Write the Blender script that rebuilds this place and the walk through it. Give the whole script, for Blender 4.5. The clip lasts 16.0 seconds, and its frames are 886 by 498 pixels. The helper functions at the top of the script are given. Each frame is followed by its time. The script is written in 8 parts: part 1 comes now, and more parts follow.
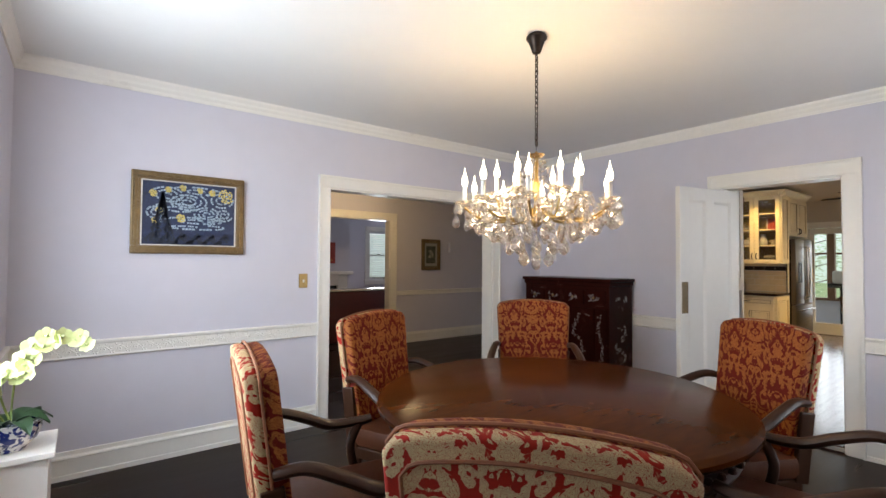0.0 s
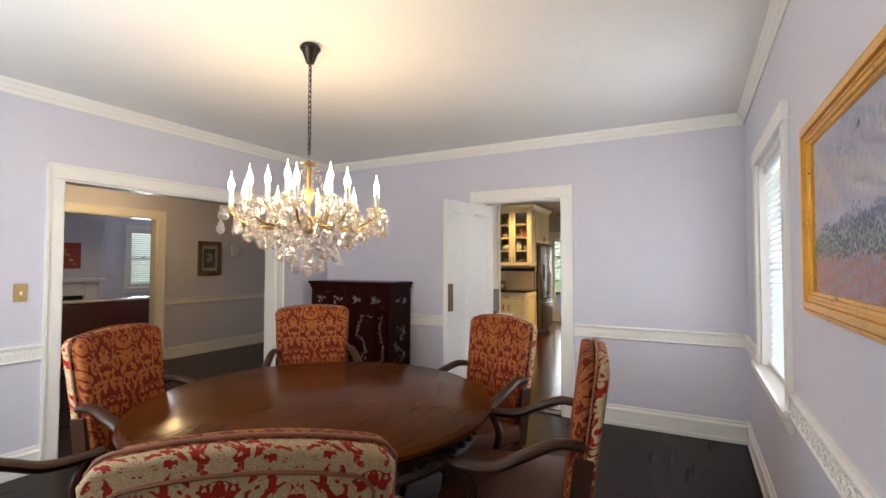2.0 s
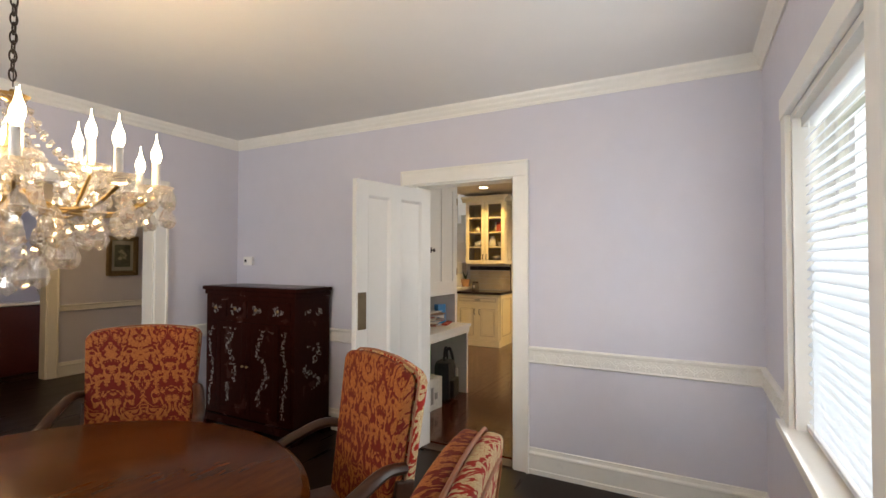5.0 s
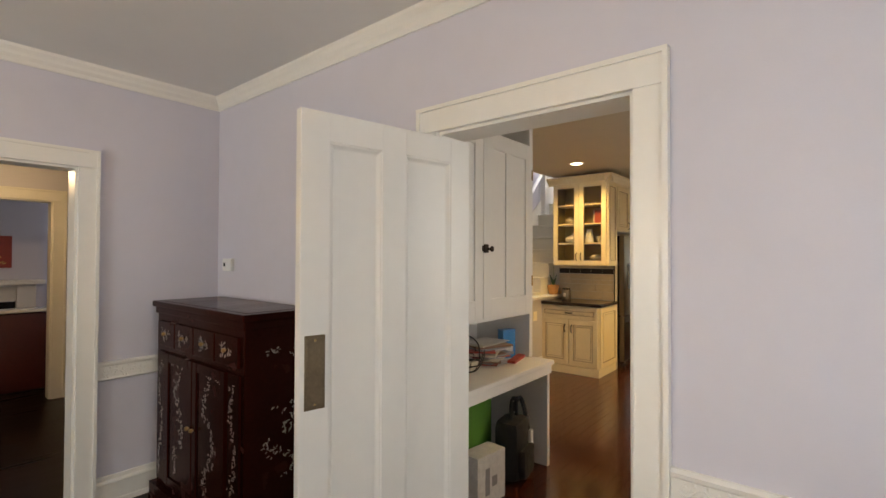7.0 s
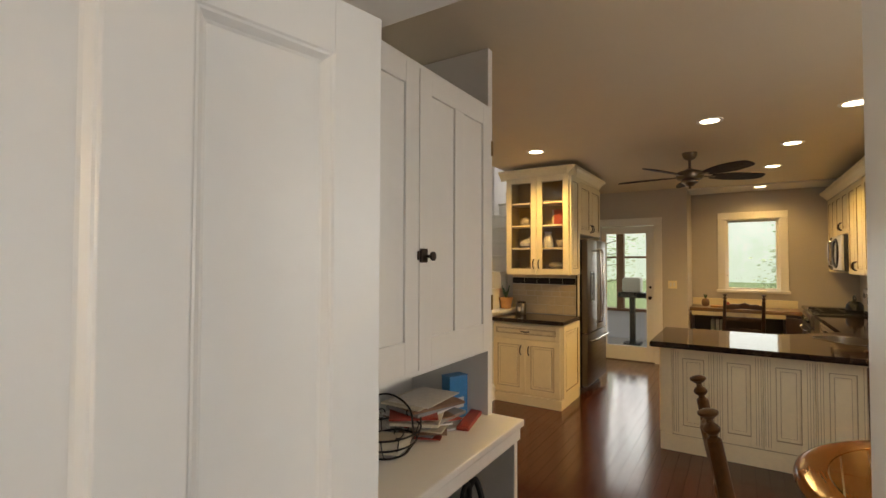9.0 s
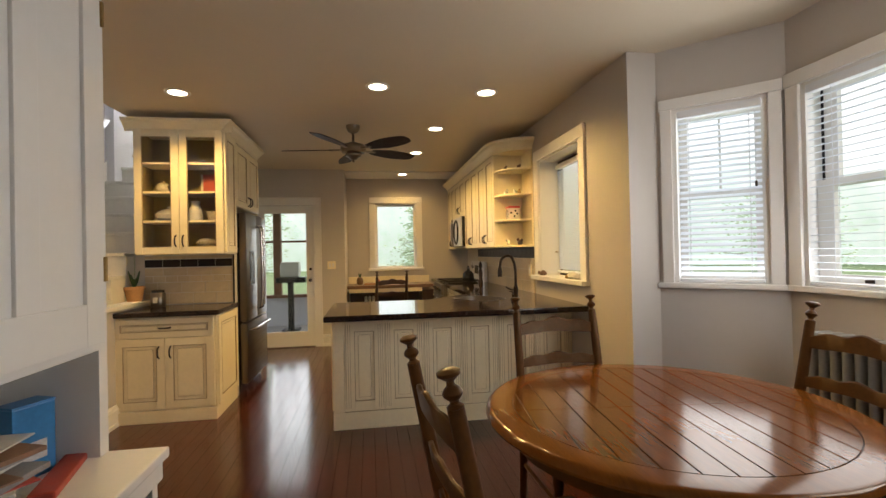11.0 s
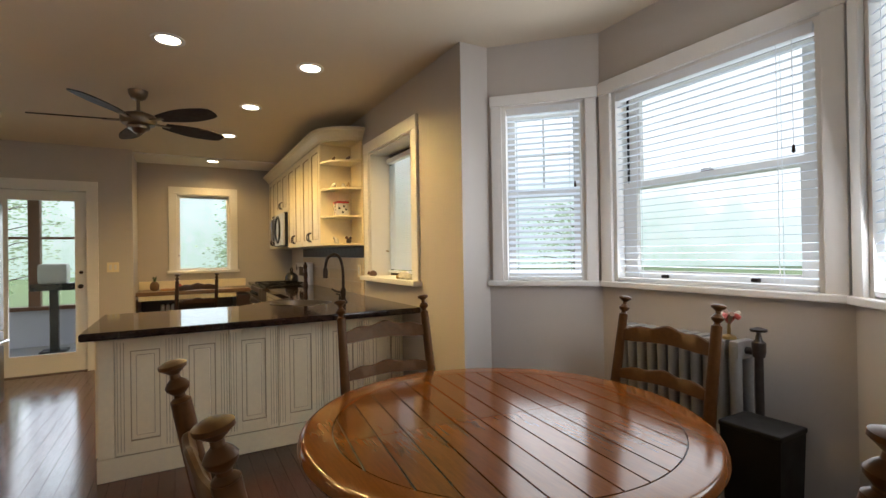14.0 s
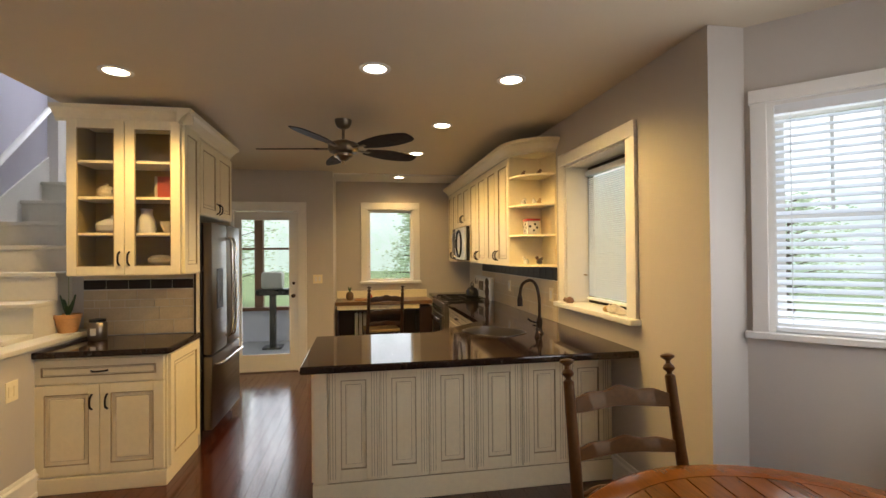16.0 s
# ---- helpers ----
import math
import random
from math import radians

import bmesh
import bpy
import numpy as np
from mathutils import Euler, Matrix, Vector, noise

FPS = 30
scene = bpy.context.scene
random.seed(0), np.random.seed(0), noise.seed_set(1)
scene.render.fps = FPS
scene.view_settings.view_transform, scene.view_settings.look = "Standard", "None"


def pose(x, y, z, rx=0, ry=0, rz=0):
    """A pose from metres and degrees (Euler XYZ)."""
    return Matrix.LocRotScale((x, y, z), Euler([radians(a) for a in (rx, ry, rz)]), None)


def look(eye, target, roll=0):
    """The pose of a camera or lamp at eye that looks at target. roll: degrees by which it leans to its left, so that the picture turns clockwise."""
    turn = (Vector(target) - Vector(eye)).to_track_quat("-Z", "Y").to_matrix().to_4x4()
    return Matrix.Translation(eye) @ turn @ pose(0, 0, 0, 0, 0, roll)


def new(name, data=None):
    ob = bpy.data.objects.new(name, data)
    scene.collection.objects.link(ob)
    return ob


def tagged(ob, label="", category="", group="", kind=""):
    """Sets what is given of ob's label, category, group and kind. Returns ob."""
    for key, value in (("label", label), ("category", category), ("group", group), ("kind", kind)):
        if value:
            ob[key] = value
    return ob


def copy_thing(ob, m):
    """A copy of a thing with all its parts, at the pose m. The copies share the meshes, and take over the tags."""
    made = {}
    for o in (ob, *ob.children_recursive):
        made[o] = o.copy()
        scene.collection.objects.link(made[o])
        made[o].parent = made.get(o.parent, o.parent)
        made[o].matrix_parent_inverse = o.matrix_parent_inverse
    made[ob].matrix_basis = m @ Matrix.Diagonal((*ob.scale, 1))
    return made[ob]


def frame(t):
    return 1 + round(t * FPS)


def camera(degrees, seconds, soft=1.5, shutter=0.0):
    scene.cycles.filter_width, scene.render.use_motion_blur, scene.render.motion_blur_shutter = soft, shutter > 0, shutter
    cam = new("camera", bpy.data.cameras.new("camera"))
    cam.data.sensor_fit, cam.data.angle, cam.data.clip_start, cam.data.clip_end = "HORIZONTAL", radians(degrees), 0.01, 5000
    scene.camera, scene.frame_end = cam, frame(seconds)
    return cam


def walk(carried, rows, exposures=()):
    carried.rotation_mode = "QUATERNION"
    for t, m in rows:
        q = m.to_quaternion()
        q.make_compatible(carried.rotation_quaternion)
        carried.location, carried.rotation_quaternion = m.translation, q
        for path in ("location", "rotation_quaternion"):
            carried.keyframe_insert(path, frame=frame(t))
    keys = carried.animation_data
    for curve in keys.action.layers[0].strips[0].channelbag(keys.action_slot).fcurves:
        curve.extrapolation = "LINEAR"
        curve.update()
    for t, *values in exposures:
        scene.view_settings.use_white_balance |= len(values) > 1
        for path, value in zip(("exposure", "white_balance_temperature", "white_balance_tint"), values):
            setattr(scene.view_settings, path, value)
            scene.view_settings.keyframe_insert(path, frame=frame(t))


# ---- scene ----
cam = camera(87.0, 16.0)
PATH = [
    (0, (0.298, 0.548, 1.375), (1.52, 2.13, 1.428), 0.4),
    (0.5, (0.306, 0.496, 1.38), (1.672, 1.955, 1.438), 0.3),
    (1, (0.323, 0.452, 1.39), (1.833, 1.763, 1.451), 0.3),
    (1.5, (0.341, 0.41, 1.412), (1.991, 1.538, 1.471), 0.2),
    (2, (0.329, 0.38, 1.402), (2.092, 1.321, 1.467), 0.1),
    (2.5, (0.328, 0.369, 1.41), (2.141, 1.209, 1.474), 0.1),
    (3, (0.372, 0.374, 1.421), (2.197, 1.188, 1.481), -0.0),
    (3.5, (0.553, 0.388, 1.444), (2.38, 1.2, 1.498), -0.1),
    (4, (0.829, 0.423, 1.444), (2.655, 1.239, 1.493), 0.0),
    (4.2, (0.973, 0.45, 1.435), (2.797, 1.269, 1.485), 0.1),
    (5.2, (1.745, 0.36, 1.45), (3.48, 1.335, 1.494), 0.1),
    (5.75, (2.23, 0.50, 1.463), (3.88, 1.61, 1.501), 0.1),
    (6.3, (2.661, 0.732, 1.478), (4.234, 1.967, 1.508), 0.1),
    (6.5, (2.803, 0.789, 1.483), (4.37, 2.032, 1.511), 0.1),
    (7, (3.149, 0.979, 1.493), (4.696, 2.246, 1.524), 0.2),
    (7.5, (3.456, 1.172, 1.506), (5.002, 2.44, 1.542), 0.1),
    (8, (3.701, 1.326, 1.526), (5.256, 2.583, 1.566), 0.3),
    (8.2, (3.784, 1.379, 1.525), (5.346, 2.627, 1.572), 0.4),
    (10.3, (4.499, 1.856, 1.463), (6.481, 2.129, 1.489), -0.7),
    (10.5, (4.539, 1.865, 1.435), (6.537, 1.97, 1.46), -0.8),
    (11, (4.66, 1.85, 1.347), (6.636, 1.542, 1.361), -1.2),
    (11.5, (4.744, 1.82, 1.264), (6.649, 1.21, 1.277), -1.2),
    (12, (4.794, 1.772, 1.227), (6.63, 0.979, 1.24), -1.2),
    (12.5, (4.832, 1.75, 1.213), (6.614, 0.842, 1.228), -1.1),
    (13, (4.86, 1.733, 1.211), (6.613, 0.77, 1.229), -1.0),
    (13.5, (4.906, 1.73, 1.239), (6.647, 0.747, 1.254), -0.9),
    (14, (4.983, 1.718, 1.31), (6.726, 0.738, 1.323), -0.9),
    (14.5, (5.089, 1.714, 1.387), (6.861, 0.787, 1.4), -0.7),
    (15, (5.171, 1.778, 1.449), (7.016, 1.005, 1.468), -0.6),
    (15.5, (5.291, 1.828, 1.49), (7.213, 1.275, 1.506), -0.6),
    (16, (5.435, 1.859, 1.514), (7.405, 1.513, 1.532), -0.5),
]
WHITE = [(0, -0.22, 6500, 10), (2, -0.05, 6700, 10), (4.2, -0.07, 6950, 10), (6.5, -0.16, 7400, 10), (8.2, -0.28, 7550, 10), (10.5, -0.19, 7150, 10), (12.0, -0.20, 6250, 8), (13.5, -0.25, 6150, 8), (15.0, -0.22, 6300, 10), (16.0, -0.13, 6500, 10)]
walk(cam, [(t, look(eye, target, roll)) for t, eye, target, roll in PATH], WHITE)

# ---- world and light ----
def build_world():
    w = bpy.data.worlds.new("sky")
    scene.world = w
    w.use_nodes = True
    nt = w.node_tree
    sky = nt.nodes.new("ShaderNodeTexSky")
    sky.sky_type = "NISHITA"
    sky.sun_disc = False
    sky.sun_elevation, sky.sun_rotation = radians(78), radians(200)
    sky.air_density, sky.dust_density = 1.0, 4.0
    bg = nt.nodes["Background"]
    bg.inputs[1].default_value = 0.15
    nt.links.new(sky.outputs[0], bg.inputs[0])
    s = bpy.data.lights.new("sun", "SUN")
    s.energy, s.angle, s.color = 2.5, radians(14), (1.0, 0.96, 0.9)
    ob = new("sun", s)
    ob.matrix_world = look((0, 0, 20), (1.5, 4, 0))


build_world()


def area_lamp(name, eye, target, w, h, power, color):
    l = bpy.data.lights.new(name, "AREA")
    l.shape, l.size, l.size_y, l.energy, l.color = "RECTANGLE", w, h, power, color
    ob = new(name, l)
    ob.matrix_world = look(eye, target)
    return ob


def point_lamp(name, loc, power, color, radius):
    l = bpy.data.lights.new(name, "POINT")
    l.energy, l.color, l.shadow_soft_size = power, color, radius
    ob = new(name, l)
    ob.location = loc
    return ob


def spot_lamp(name, loc, power, color, angle):
    l = bpy.data.lights.new(name, "SPOT")
    l.energy, l.color, l.shadow_soft_size = power, color, 0.06
    l.spot_size, l.spot_blend = radians(angle), 0.6
    ob = new(name, l)
    ob.location = loc
    return ob


DAY = (0.86, 0.92, 1.0)
SOFTDAY = (0.96, 0.95, 0.98)
WARM = (1.0, 0.70, 0.36)
area_lamp("window_light_south", (3.41, 0.03, 1.40), (3.41, 3.0, 1.40), 0.9, 1.18, 18, DAY)
area_lamp("window_light_south_outer", (3.41, -0.086, 1.40), (3.41, 3.0, 1.40), 0.9, 1.22, 7, DAY)
area_lamp("window_light_west", (-0.03, 2.6, 1.5), (3.0, 2.6, 1.6), 1.4, 1.3, 70, (0.78, 0.88, 1.0))
area_lamp("window_light_bay", (6.35, -0.44, 1.67), (6.35, 1.6, 1.4), 0.98, 1.02, 8.5, SOFTDAY)
area_lamp("window_light_bay_outer", (6.35, -0.530, 1.67), (6.35, 1.6, 1.67), 1.0, 1.04, 4.2, DAY)
area_lamp("window_light_bay_east", (7.16, -0.21, 1.67), (6.226, 0.724, 1.5), 0.46, 1.02, 4, SOFTDAY)
area_lamp("window_light_bay_east_outer", (7.226, -0.276, 1.67), (6.226, 0.724, 1.67), 0.48, 1.04, 2.6, DAY)
area_lamp("window_light_bay_west", (5.54, -0.21, 1.67), (6.474, 0.724, 1.5), 0.46, 1.02, 12, SOFTDAY)
area_lamp("window_light_bay_west_outer", (5.474, -0.276, 1.67), (6.474, 0.724, 1.67), 0.48, 1.04, 2.6, DAY)
area_lamp("window_light_nook", (12.44, 1.42, 1.65), (10.0, 1.42, 0.4), 0.6, 0.95, 2, DAY)
area_lamp("window_light_back_door", (11.68, 3.06, 1.1), (9.0, 3.06, -0.4), 0.55, 1.6, 8, DAY)
# Unseen fill lamp added high over the stairs to lift the dark stairwell wall.
area_lamp("window_light_stairs", (10.6, 4.38, 4.7), (9.6, 4.38, 1.0), 1.2, 0.5, 95, DAY)
area_lamp("window_light_living_room", (5.65, 9.77, 1.5), (5.65, 7.5, 1.5), 0.5, 1.0, 22, DAY)
CHAND = Vector((2.22, 2.22, 0.0))
for k in range(5):
    a = 2 * math.pi * k / 5 + 0.3
    point_lamp("chandelier_light", (CHAND.x + 0.30 * math.cos(a), CHAND.y + 0.30 * math.sin(a), 1.815), 7.6, WARM, 0.03)
CANS = [(8.48, 3.28), (8.21, 1.77), (8.26, 0.915), (9.365, 1.168), (10.52, 1.257), (12.02, 1.325)]
for cx, cy in CANS:
    spot_lamp("can_light", (cx, cy, 2.565), 30 if cx > 12 else 72, (1.0, 0.65, 0.23), 152)
point_lamp("hall_light", (3.45, 6.12, 2.24), 36, WARM, 0.05)


# ---- materials ----
def mat(name, color, rough=0.5, metal=0.0, vary=0.12, scale=6.0, bump=0.0, bump_scale=60.0, coat=0.0, spec=0.5, stretch=(1, 1, 1), island=0.0, obj=0.0, tint=(1, 1, 1)):
    m = bpy.data.materials.new(name)
    m.use_nodes = True
    nt = m.node_tree
    b = nt.nodes["Principled BSDF"]
    b.inputs["Roughness"].default_value, b.inputs["Metallic"].default_value = rough, metal
    b.inputs["Coat Weight"].default_value = coat
    b.inputs["Coat Roughness"].default_value = 0.12
    b.inputs["Specular IOR Level"].default_value = spec
    b.inputs["Specular Tint"].default_value = (*tint, 1)
    tc = nt.nodes.new("ShaderNodeTexCoord")
    mp = nt.nodes.new("ShaderNodeMapping")
    mp.inputs["Scale"].default_value = stretch
    nt.links.new(tc.outputs["Object"], mp.inputs[0])
    n1 = nt.nodes.new("ShaderNodeTexNoise")
    n1.inputs["Scale"].default_value, n1.inputs["Detail"].default_value = scale, 6
    n2 = nt.nodes.new("ShaderNodeTexNoise")
    n2.inputs["Scale"].default_value, n2.inputs["Detail"].default_value = scale * 7, 4
    for n in (n1, n2):
        nt.links.new(mp.outputs[0], n.inputs[0])
    ad = nt.nodes.new("ShaderNodeMath")
    ad.operation = "ADD"
    nt.links.new(n1.outputs[0], ad.inputs[0])
    nt.links.new(n2.outputs[0], ad.inputs[1])
    last = ad.outputs[0]
    if obj or island:
        oi = nt.nodes.new("ShaderNodeObjectInfo" if obj else "ShaderNodeNewGeometry")
        k = nt.nodes.new("ShaderNodeMath")
        k.operation = "MULTIPLY_ADD"
        k.inputs[1].default_value, k.inputs[2].default_value = (obj or island), -(obj or island) / 2
        nt.links.new(oi.outputs["Random" if obj else "Random Per Island"], k.inputs[0])
        ad2 = nt.nodes.new("ShaderNodeMath")
        ad2.operation = "ADD"
        nt.links.new(last, ad2.inputs[0])
        nt.links.new(k.outputs[0], ad2.inputs[1])
        last = ad2.outputs[0]
    rmp = nt.nodes.new("ShaderNodeMapRange")
    rmp.inputs[1].default_value, rmp.inputs[2].default_value = 0.5, 1.5
    rmp.inputs[3].default_value, rmp.inputs[4].default_value = 1 - vary, 1 + vary
    nt.links.new(last, rmp.inputs[0])
    mul = nt.nodes.new("ShaderNodeVectorMath")
    mul.operation = "SCALE"
    mul.inputs[0].default_value = color
    nt.links.new(rmp.outputs[0], mul.inputs[3])
    nt.links.new(mul.outputs[0], b.inputs["Base Color"])
    rr = nt.nodes.new("ShaderNodeMapRange")
    rr.inputs[1].default_value, rr.inputs[2].default_value = 0.3, 0.7
    rr.inputs[3].default_value, rr.inputs[4].default_value = rough * 0.85, min(1, rough * 1.15)
    nt.links.new(n1.outputs[0], rr.inputs[0])
    nt.links.new(rr.outputs[0], b.inputs["Roughness"])
    if bump:
        n3 = nt.nodes.new("ShaderNodeTexNoise")
        n3.inputs["Scale"].default_value, n3.inputs["Detail"].default_value = bump_scale, 3
        nt.links.new(mp.outputs[0], n3.inputs[0])
        bp = nt.nodes.new("ShaderNodeBump")
        bp.inputs["Strength"].default_value, bp.inputs["Distance"].default_value = bump, 0.004
        nt.links.new(n3.outputs[0], bp.inputs["Height"])
        nt.links.new(bp.outputs[0], b.inputs["Normal"])
    return m


def glow(name, color, strength):
    m = bpy.data.materials.new(name)
    m.use_nodes = True
    nt = m.node_tree
    e = nt.nodes.new("ShaderNodeEmission")
    e.inputs[0].default_value, e.inputs[1].default_value = (*color, 1), strength
    nt.links.new(e.outputs[0], nt.nodes["Material Output"].inputs[0])
    return m


def clear(name, tint=(1, 1, 1), gloss=0.1, rough=0.02, fresnel=True, frost=0.0):
    """Thin clear glass: see-through with a reflection on top."""
    m = bpy.data.materials.new(name)
    m.use_nodes = True
    nt = m.node_tree
    tr = nt.nodes.new("ShaderNodeBsdfTransparent")
    tr.inputs[0].default_value = (*tint, 1)
    gl = nt.nodes.new("ShaderNodeBsdfGlossy")
    gl.inputs["Roughness"].default_value = rough
    mx = nt.nodes.new("ShaderNodeMixShader")
    mx.inputs[0].default_value = gloss
    if fresnel:
        f = nt.nodes.new("ShaderNodeLayerWeight")
        f.inputs[0].default_value = 0.5
        p = nt.nodes.new("ShaderNodeMath")
        p.operation = "POWER"
        p.inputs[1].default_value = 5.0
        q = nt.nodes.new("ShaderNodeMath")
        q.operation = "MULTIPLY_ADD"
        q.inputs[1].default_value, q.inputs[2].default_value = 0.6, 0.03
        nt.links.new(f.outputs["Facing"], p.inputs[0])
        nt.links.new(p.outputs[0], q.inputs[0])
        nt.links.new(q.outputs[0], mx.inputs[0])
    base = tr.outputs[0]
    if frost:
        tl = nt.nodes.new("ShaderNodeBsdfTranslucent")
        tl.inputs[0].default_value = (0.95, 0.93, 0.9, 1)
        m2 = nt.nodes.new("ShaderNodeMixShader")
        m2.inputs[0].default_value = frost
        nt.links.new(tr.outputs[0], m2.inputs[1])
        nt.links.new(tl.outputs[0], m2.inputs[2])
        base = m2.outputs[0]
    nt.links.new(base, mx.inputs[1])
    nt.links.new(gl.outputs[0], mx.inputs[2])
    nt.links.new(mx.outputs[0], nt.nodes["Material Output"].inputs[0])
    return m


WALL = mat("lavender_wall_paint", (0.605, 0.587, 0.655), 0.55, vary=0.03, scale=1.2, bump=0.08, bump_scale=120, spec=0.3)
CEIL = mat("ceiling_paint", (0.76, 0.74, 0.72), 0.7, vary=0.02, scale=0.9, bump=0.05, bump_scale=90, spec=0.2)
# White ceiling with the can lights' golden glow put into its colour.
KCEIL = mat("lamp_warmed_ceiling_white", (0.66, 0.575, 0.44), 0.7, vary=0.02, scale=0.9, bump=0.05, bump_scale=90, spec=0.2)
# Same lavender paint as WALL, the kitchen's warm dim light mixed into the colour.
KWALL = mat("lavender_paint_in_warm_light", (0.525, 0.482, 0.432), 0.55, vary=0.025, scale=1.2, bump=0.08, bump_scale=120, spec=0.3)
TRIM = mat("white_trim_paint", (0.79, 0.765, 0.715), 0.32, vary=0.03, scale=3, bump=0.05, bump_scale=30)
DOORP = mat("white_door_paint", (0.74, 0.725, 0.69), 0.35, vary=0.03, scale=2.5, bump=0.06, bump_scale=25)
DARKFLOOR = mat("dark_stained_oak_floor", (0.014, 0.0065, 0.004), 0.30, spec=0.13, vary=0.35, scale=2, bump=0.1, bump_scale=20, stretch=(0.3, 3, 1), obj=0.5)
DARKBASE = mat("dark_floor_gap", (0.010, 0.006, 0.005), 0.4, vary=0.2)
CHERRY = mat("cherry_floor_planks", (0.058, 0.0125, 0.0055), 0.17, spec=0.4, vary=0.3, scale=3, bump=0.10, bump_scale=14, stretch=(0.25, 4, 1), obj=0.8, coat=0.25)
CHERRYBASE = mat("cherry_floor_gap", (0.02, 0.007, 0.004), 0.4, vary=0.2)
CREAM = mat("glazed_cream_cabinet_paint", (0.84, 0.745, 0.52), 0.35, vary=0.06, scale=5, bump=0.04, bump_scale=40)
GLAZE = mat("brown_glaze_line", (0.42, 0.32, 0.18), 0.5, vary=0.2)
STONE = mat("dark_brown_polished_stone", (0.020, 0.011, 0.008), 0.07, vary=0.5, scale=40, spec=0.42)
MAHOG = mat("dark_mahogany_table", (0.052, 0.0140, 0.0025), 0.20, vary=0.55, scale=2.2, stretch=(0.7, 2.6, 1), spec=0.05, tint=(1.0, 0.52, 0.14))
DARKWOOD = mat("dark_carved_wood", (0.030, 0.012, 0.008), 0.35, vary=0.3, scale=6, bump=0.1, bump_scale=30)
ARMWOOD = mat("chair_arm_wood", (0.034, 0.013, 0.006), 0.34, spec=0.3, vary=0.3, scale=8, bump=0.05, bump_scale=30)
ROSEWOOD = mat("rosewood_lacquer", (0.024, 0.005, 0.0035), 0.25, vary=0.3, scale=6, spec=0.09, tint=(1.0, 0.6, 0.5))
PEARL = mat("mother_of_pearl", (0.32, 0.30, 0.29), 0.25, vary=0.3, scale=60)
LEATHER = mat("brown_leather", (0.070, 0.022, 0.009), 0.45, spec=0.3, vary=0.2, scale=9, bump=0.25, bump_scale=120)
OAK = mat("honey_oak", (0.118, 0.035, 0.0045), 0.13, tint=(1.0, 0.85, 0.6), spec=0.3, vary=0.35, scale=4, bump=0.04, bump_scale=14, stretch=(0.5, 5, 1), obj=0.5)
OAKCHAIR = mat("oak_chair_wood", (0.062, 0.023, 0.0055), 0.40, vary=0.4, scale=8, bump=0.05, bump_scale=24, spec=0.3, tint=(1.0, 0.8, 0.55))
OAKGROOVE = mat("oak_groove", (0.016, 0.007, 0.003), 0.5, vary=0.2)
CUSHION = mat("beige_seat_fabric", (0.38, 0.27, 0.15), 0.85, vary=0.12, scale=30, bump=0.4, bump_scale=300)
STEEL = mat("brushed_steel", (0.20, 0.175, 0.15), 0.34, 1.0, vary=0.08, scale=3, stretch=(1, 1, 12), bump=0.03, bump_scale=80)
# Paler than STEEL: the bright window reflection is put into the base colour.
BRIGHTSTEEL = mat("reflection_paled_steel", (0.72, 0.71, 0.69), 0.30, 0.55, vary=0.06, scale=3)
CHROME = mat("chrome", (0.7, 0.7, 0.7), 0.12, 1.0, vary=0.05)
BRONZE = mat("oil_rubbed_bronze", (0.035, 0.024, 0.018), 0.35, 0.8, vary=0.3, scale=20)
BRASS = mat("aged_brass", (0.35, 0.24, 0.10), 0.35, 1.0, vary=0.3, scale=20)
NICKEL = mat("aged_nickel", (0.20, 0.165, 0.125), 0.35, 1.0, vary=0.2, scale=15)
GOLD = mat("gilded_frame", (0.80, 0.44, 0.08), 0.32, 0.7, vary=0.25, scale=15, bump=0.3, bump_scale=60)
OLDGOLD = mat("dull_gilt_frame", (0.20, 0.135, 0.065), 0.4, 0.6, vary=0.4, scale=20, bump=0.3, bump_scale=60)
BLACK = mat("black_enamel", (0.012, 0.012, 0.013), 0.25, vary=0.3)
BLACKFAB = mat("black_fabric", (0.015, 0.015, 0.017), 0.8, vary=0.3, scale=20, bump=0.3, bump_scale=150)
WHITEP = mat("white_plastic", (0.78, 0.77, 0.74), 0.35, vary=0.03)
CERAM = mat("white_ceramic", (0.62, 0.60, 0.56), 0.15, vary=0.05, coat=0.3)
BLIND = mat("white_blind_slat", (0.80, 0.81, 0.82), 0.45, vary=0.03)
def thin_slat():
    m = mat("white_translucent_slat", (0.82, 0.83, 0.84), 0.45, vary=0.03)
    nt = m.node_tree
    tl = nt.nodes.new("ShaderNodeBsdfTranslucent")
    tl.inputs[0].default_value = (0.85, 0.88, 0.92, 1)
    mx = nt.nodes.new("ShaderNodeMixShader")
    mx.inputs[0].default_value = 0.7
    nt.links.new(nt.nodes["Principled BSDF"].outputs[0], mx.inputs[1])
    nt.links.new(tl.outputs[0], mx.inputs[2])
    nt.links.new(mx.outputs[0], nt.nodes["Material Output"].inputs[0])
    return m


SLAT = thin_slat()
CRYSTAL = clear("chandelier_crystal", (0.97, 0.95, 0.92), 0.30, 0.02, fresnel=False, frost=0.09)
PANE = clear("window_glass", (0.99, 0.995, 1.0))
BULB = glow("lit_flame_bulb", (1.0, 0.84, 0.58), 11)
CANLENS = glow("lit_can_lens", (1.0, 0.88, 0.66), 14)
TERRA = mat("terracotta", (0.46, 0.24, 0.10), 0.7, vary=0.15, scale=10)
LEAF = mat("dark_green_leaf", (0.03, 0.075, 0.025), 0.4, vary=0.3, scale=10)
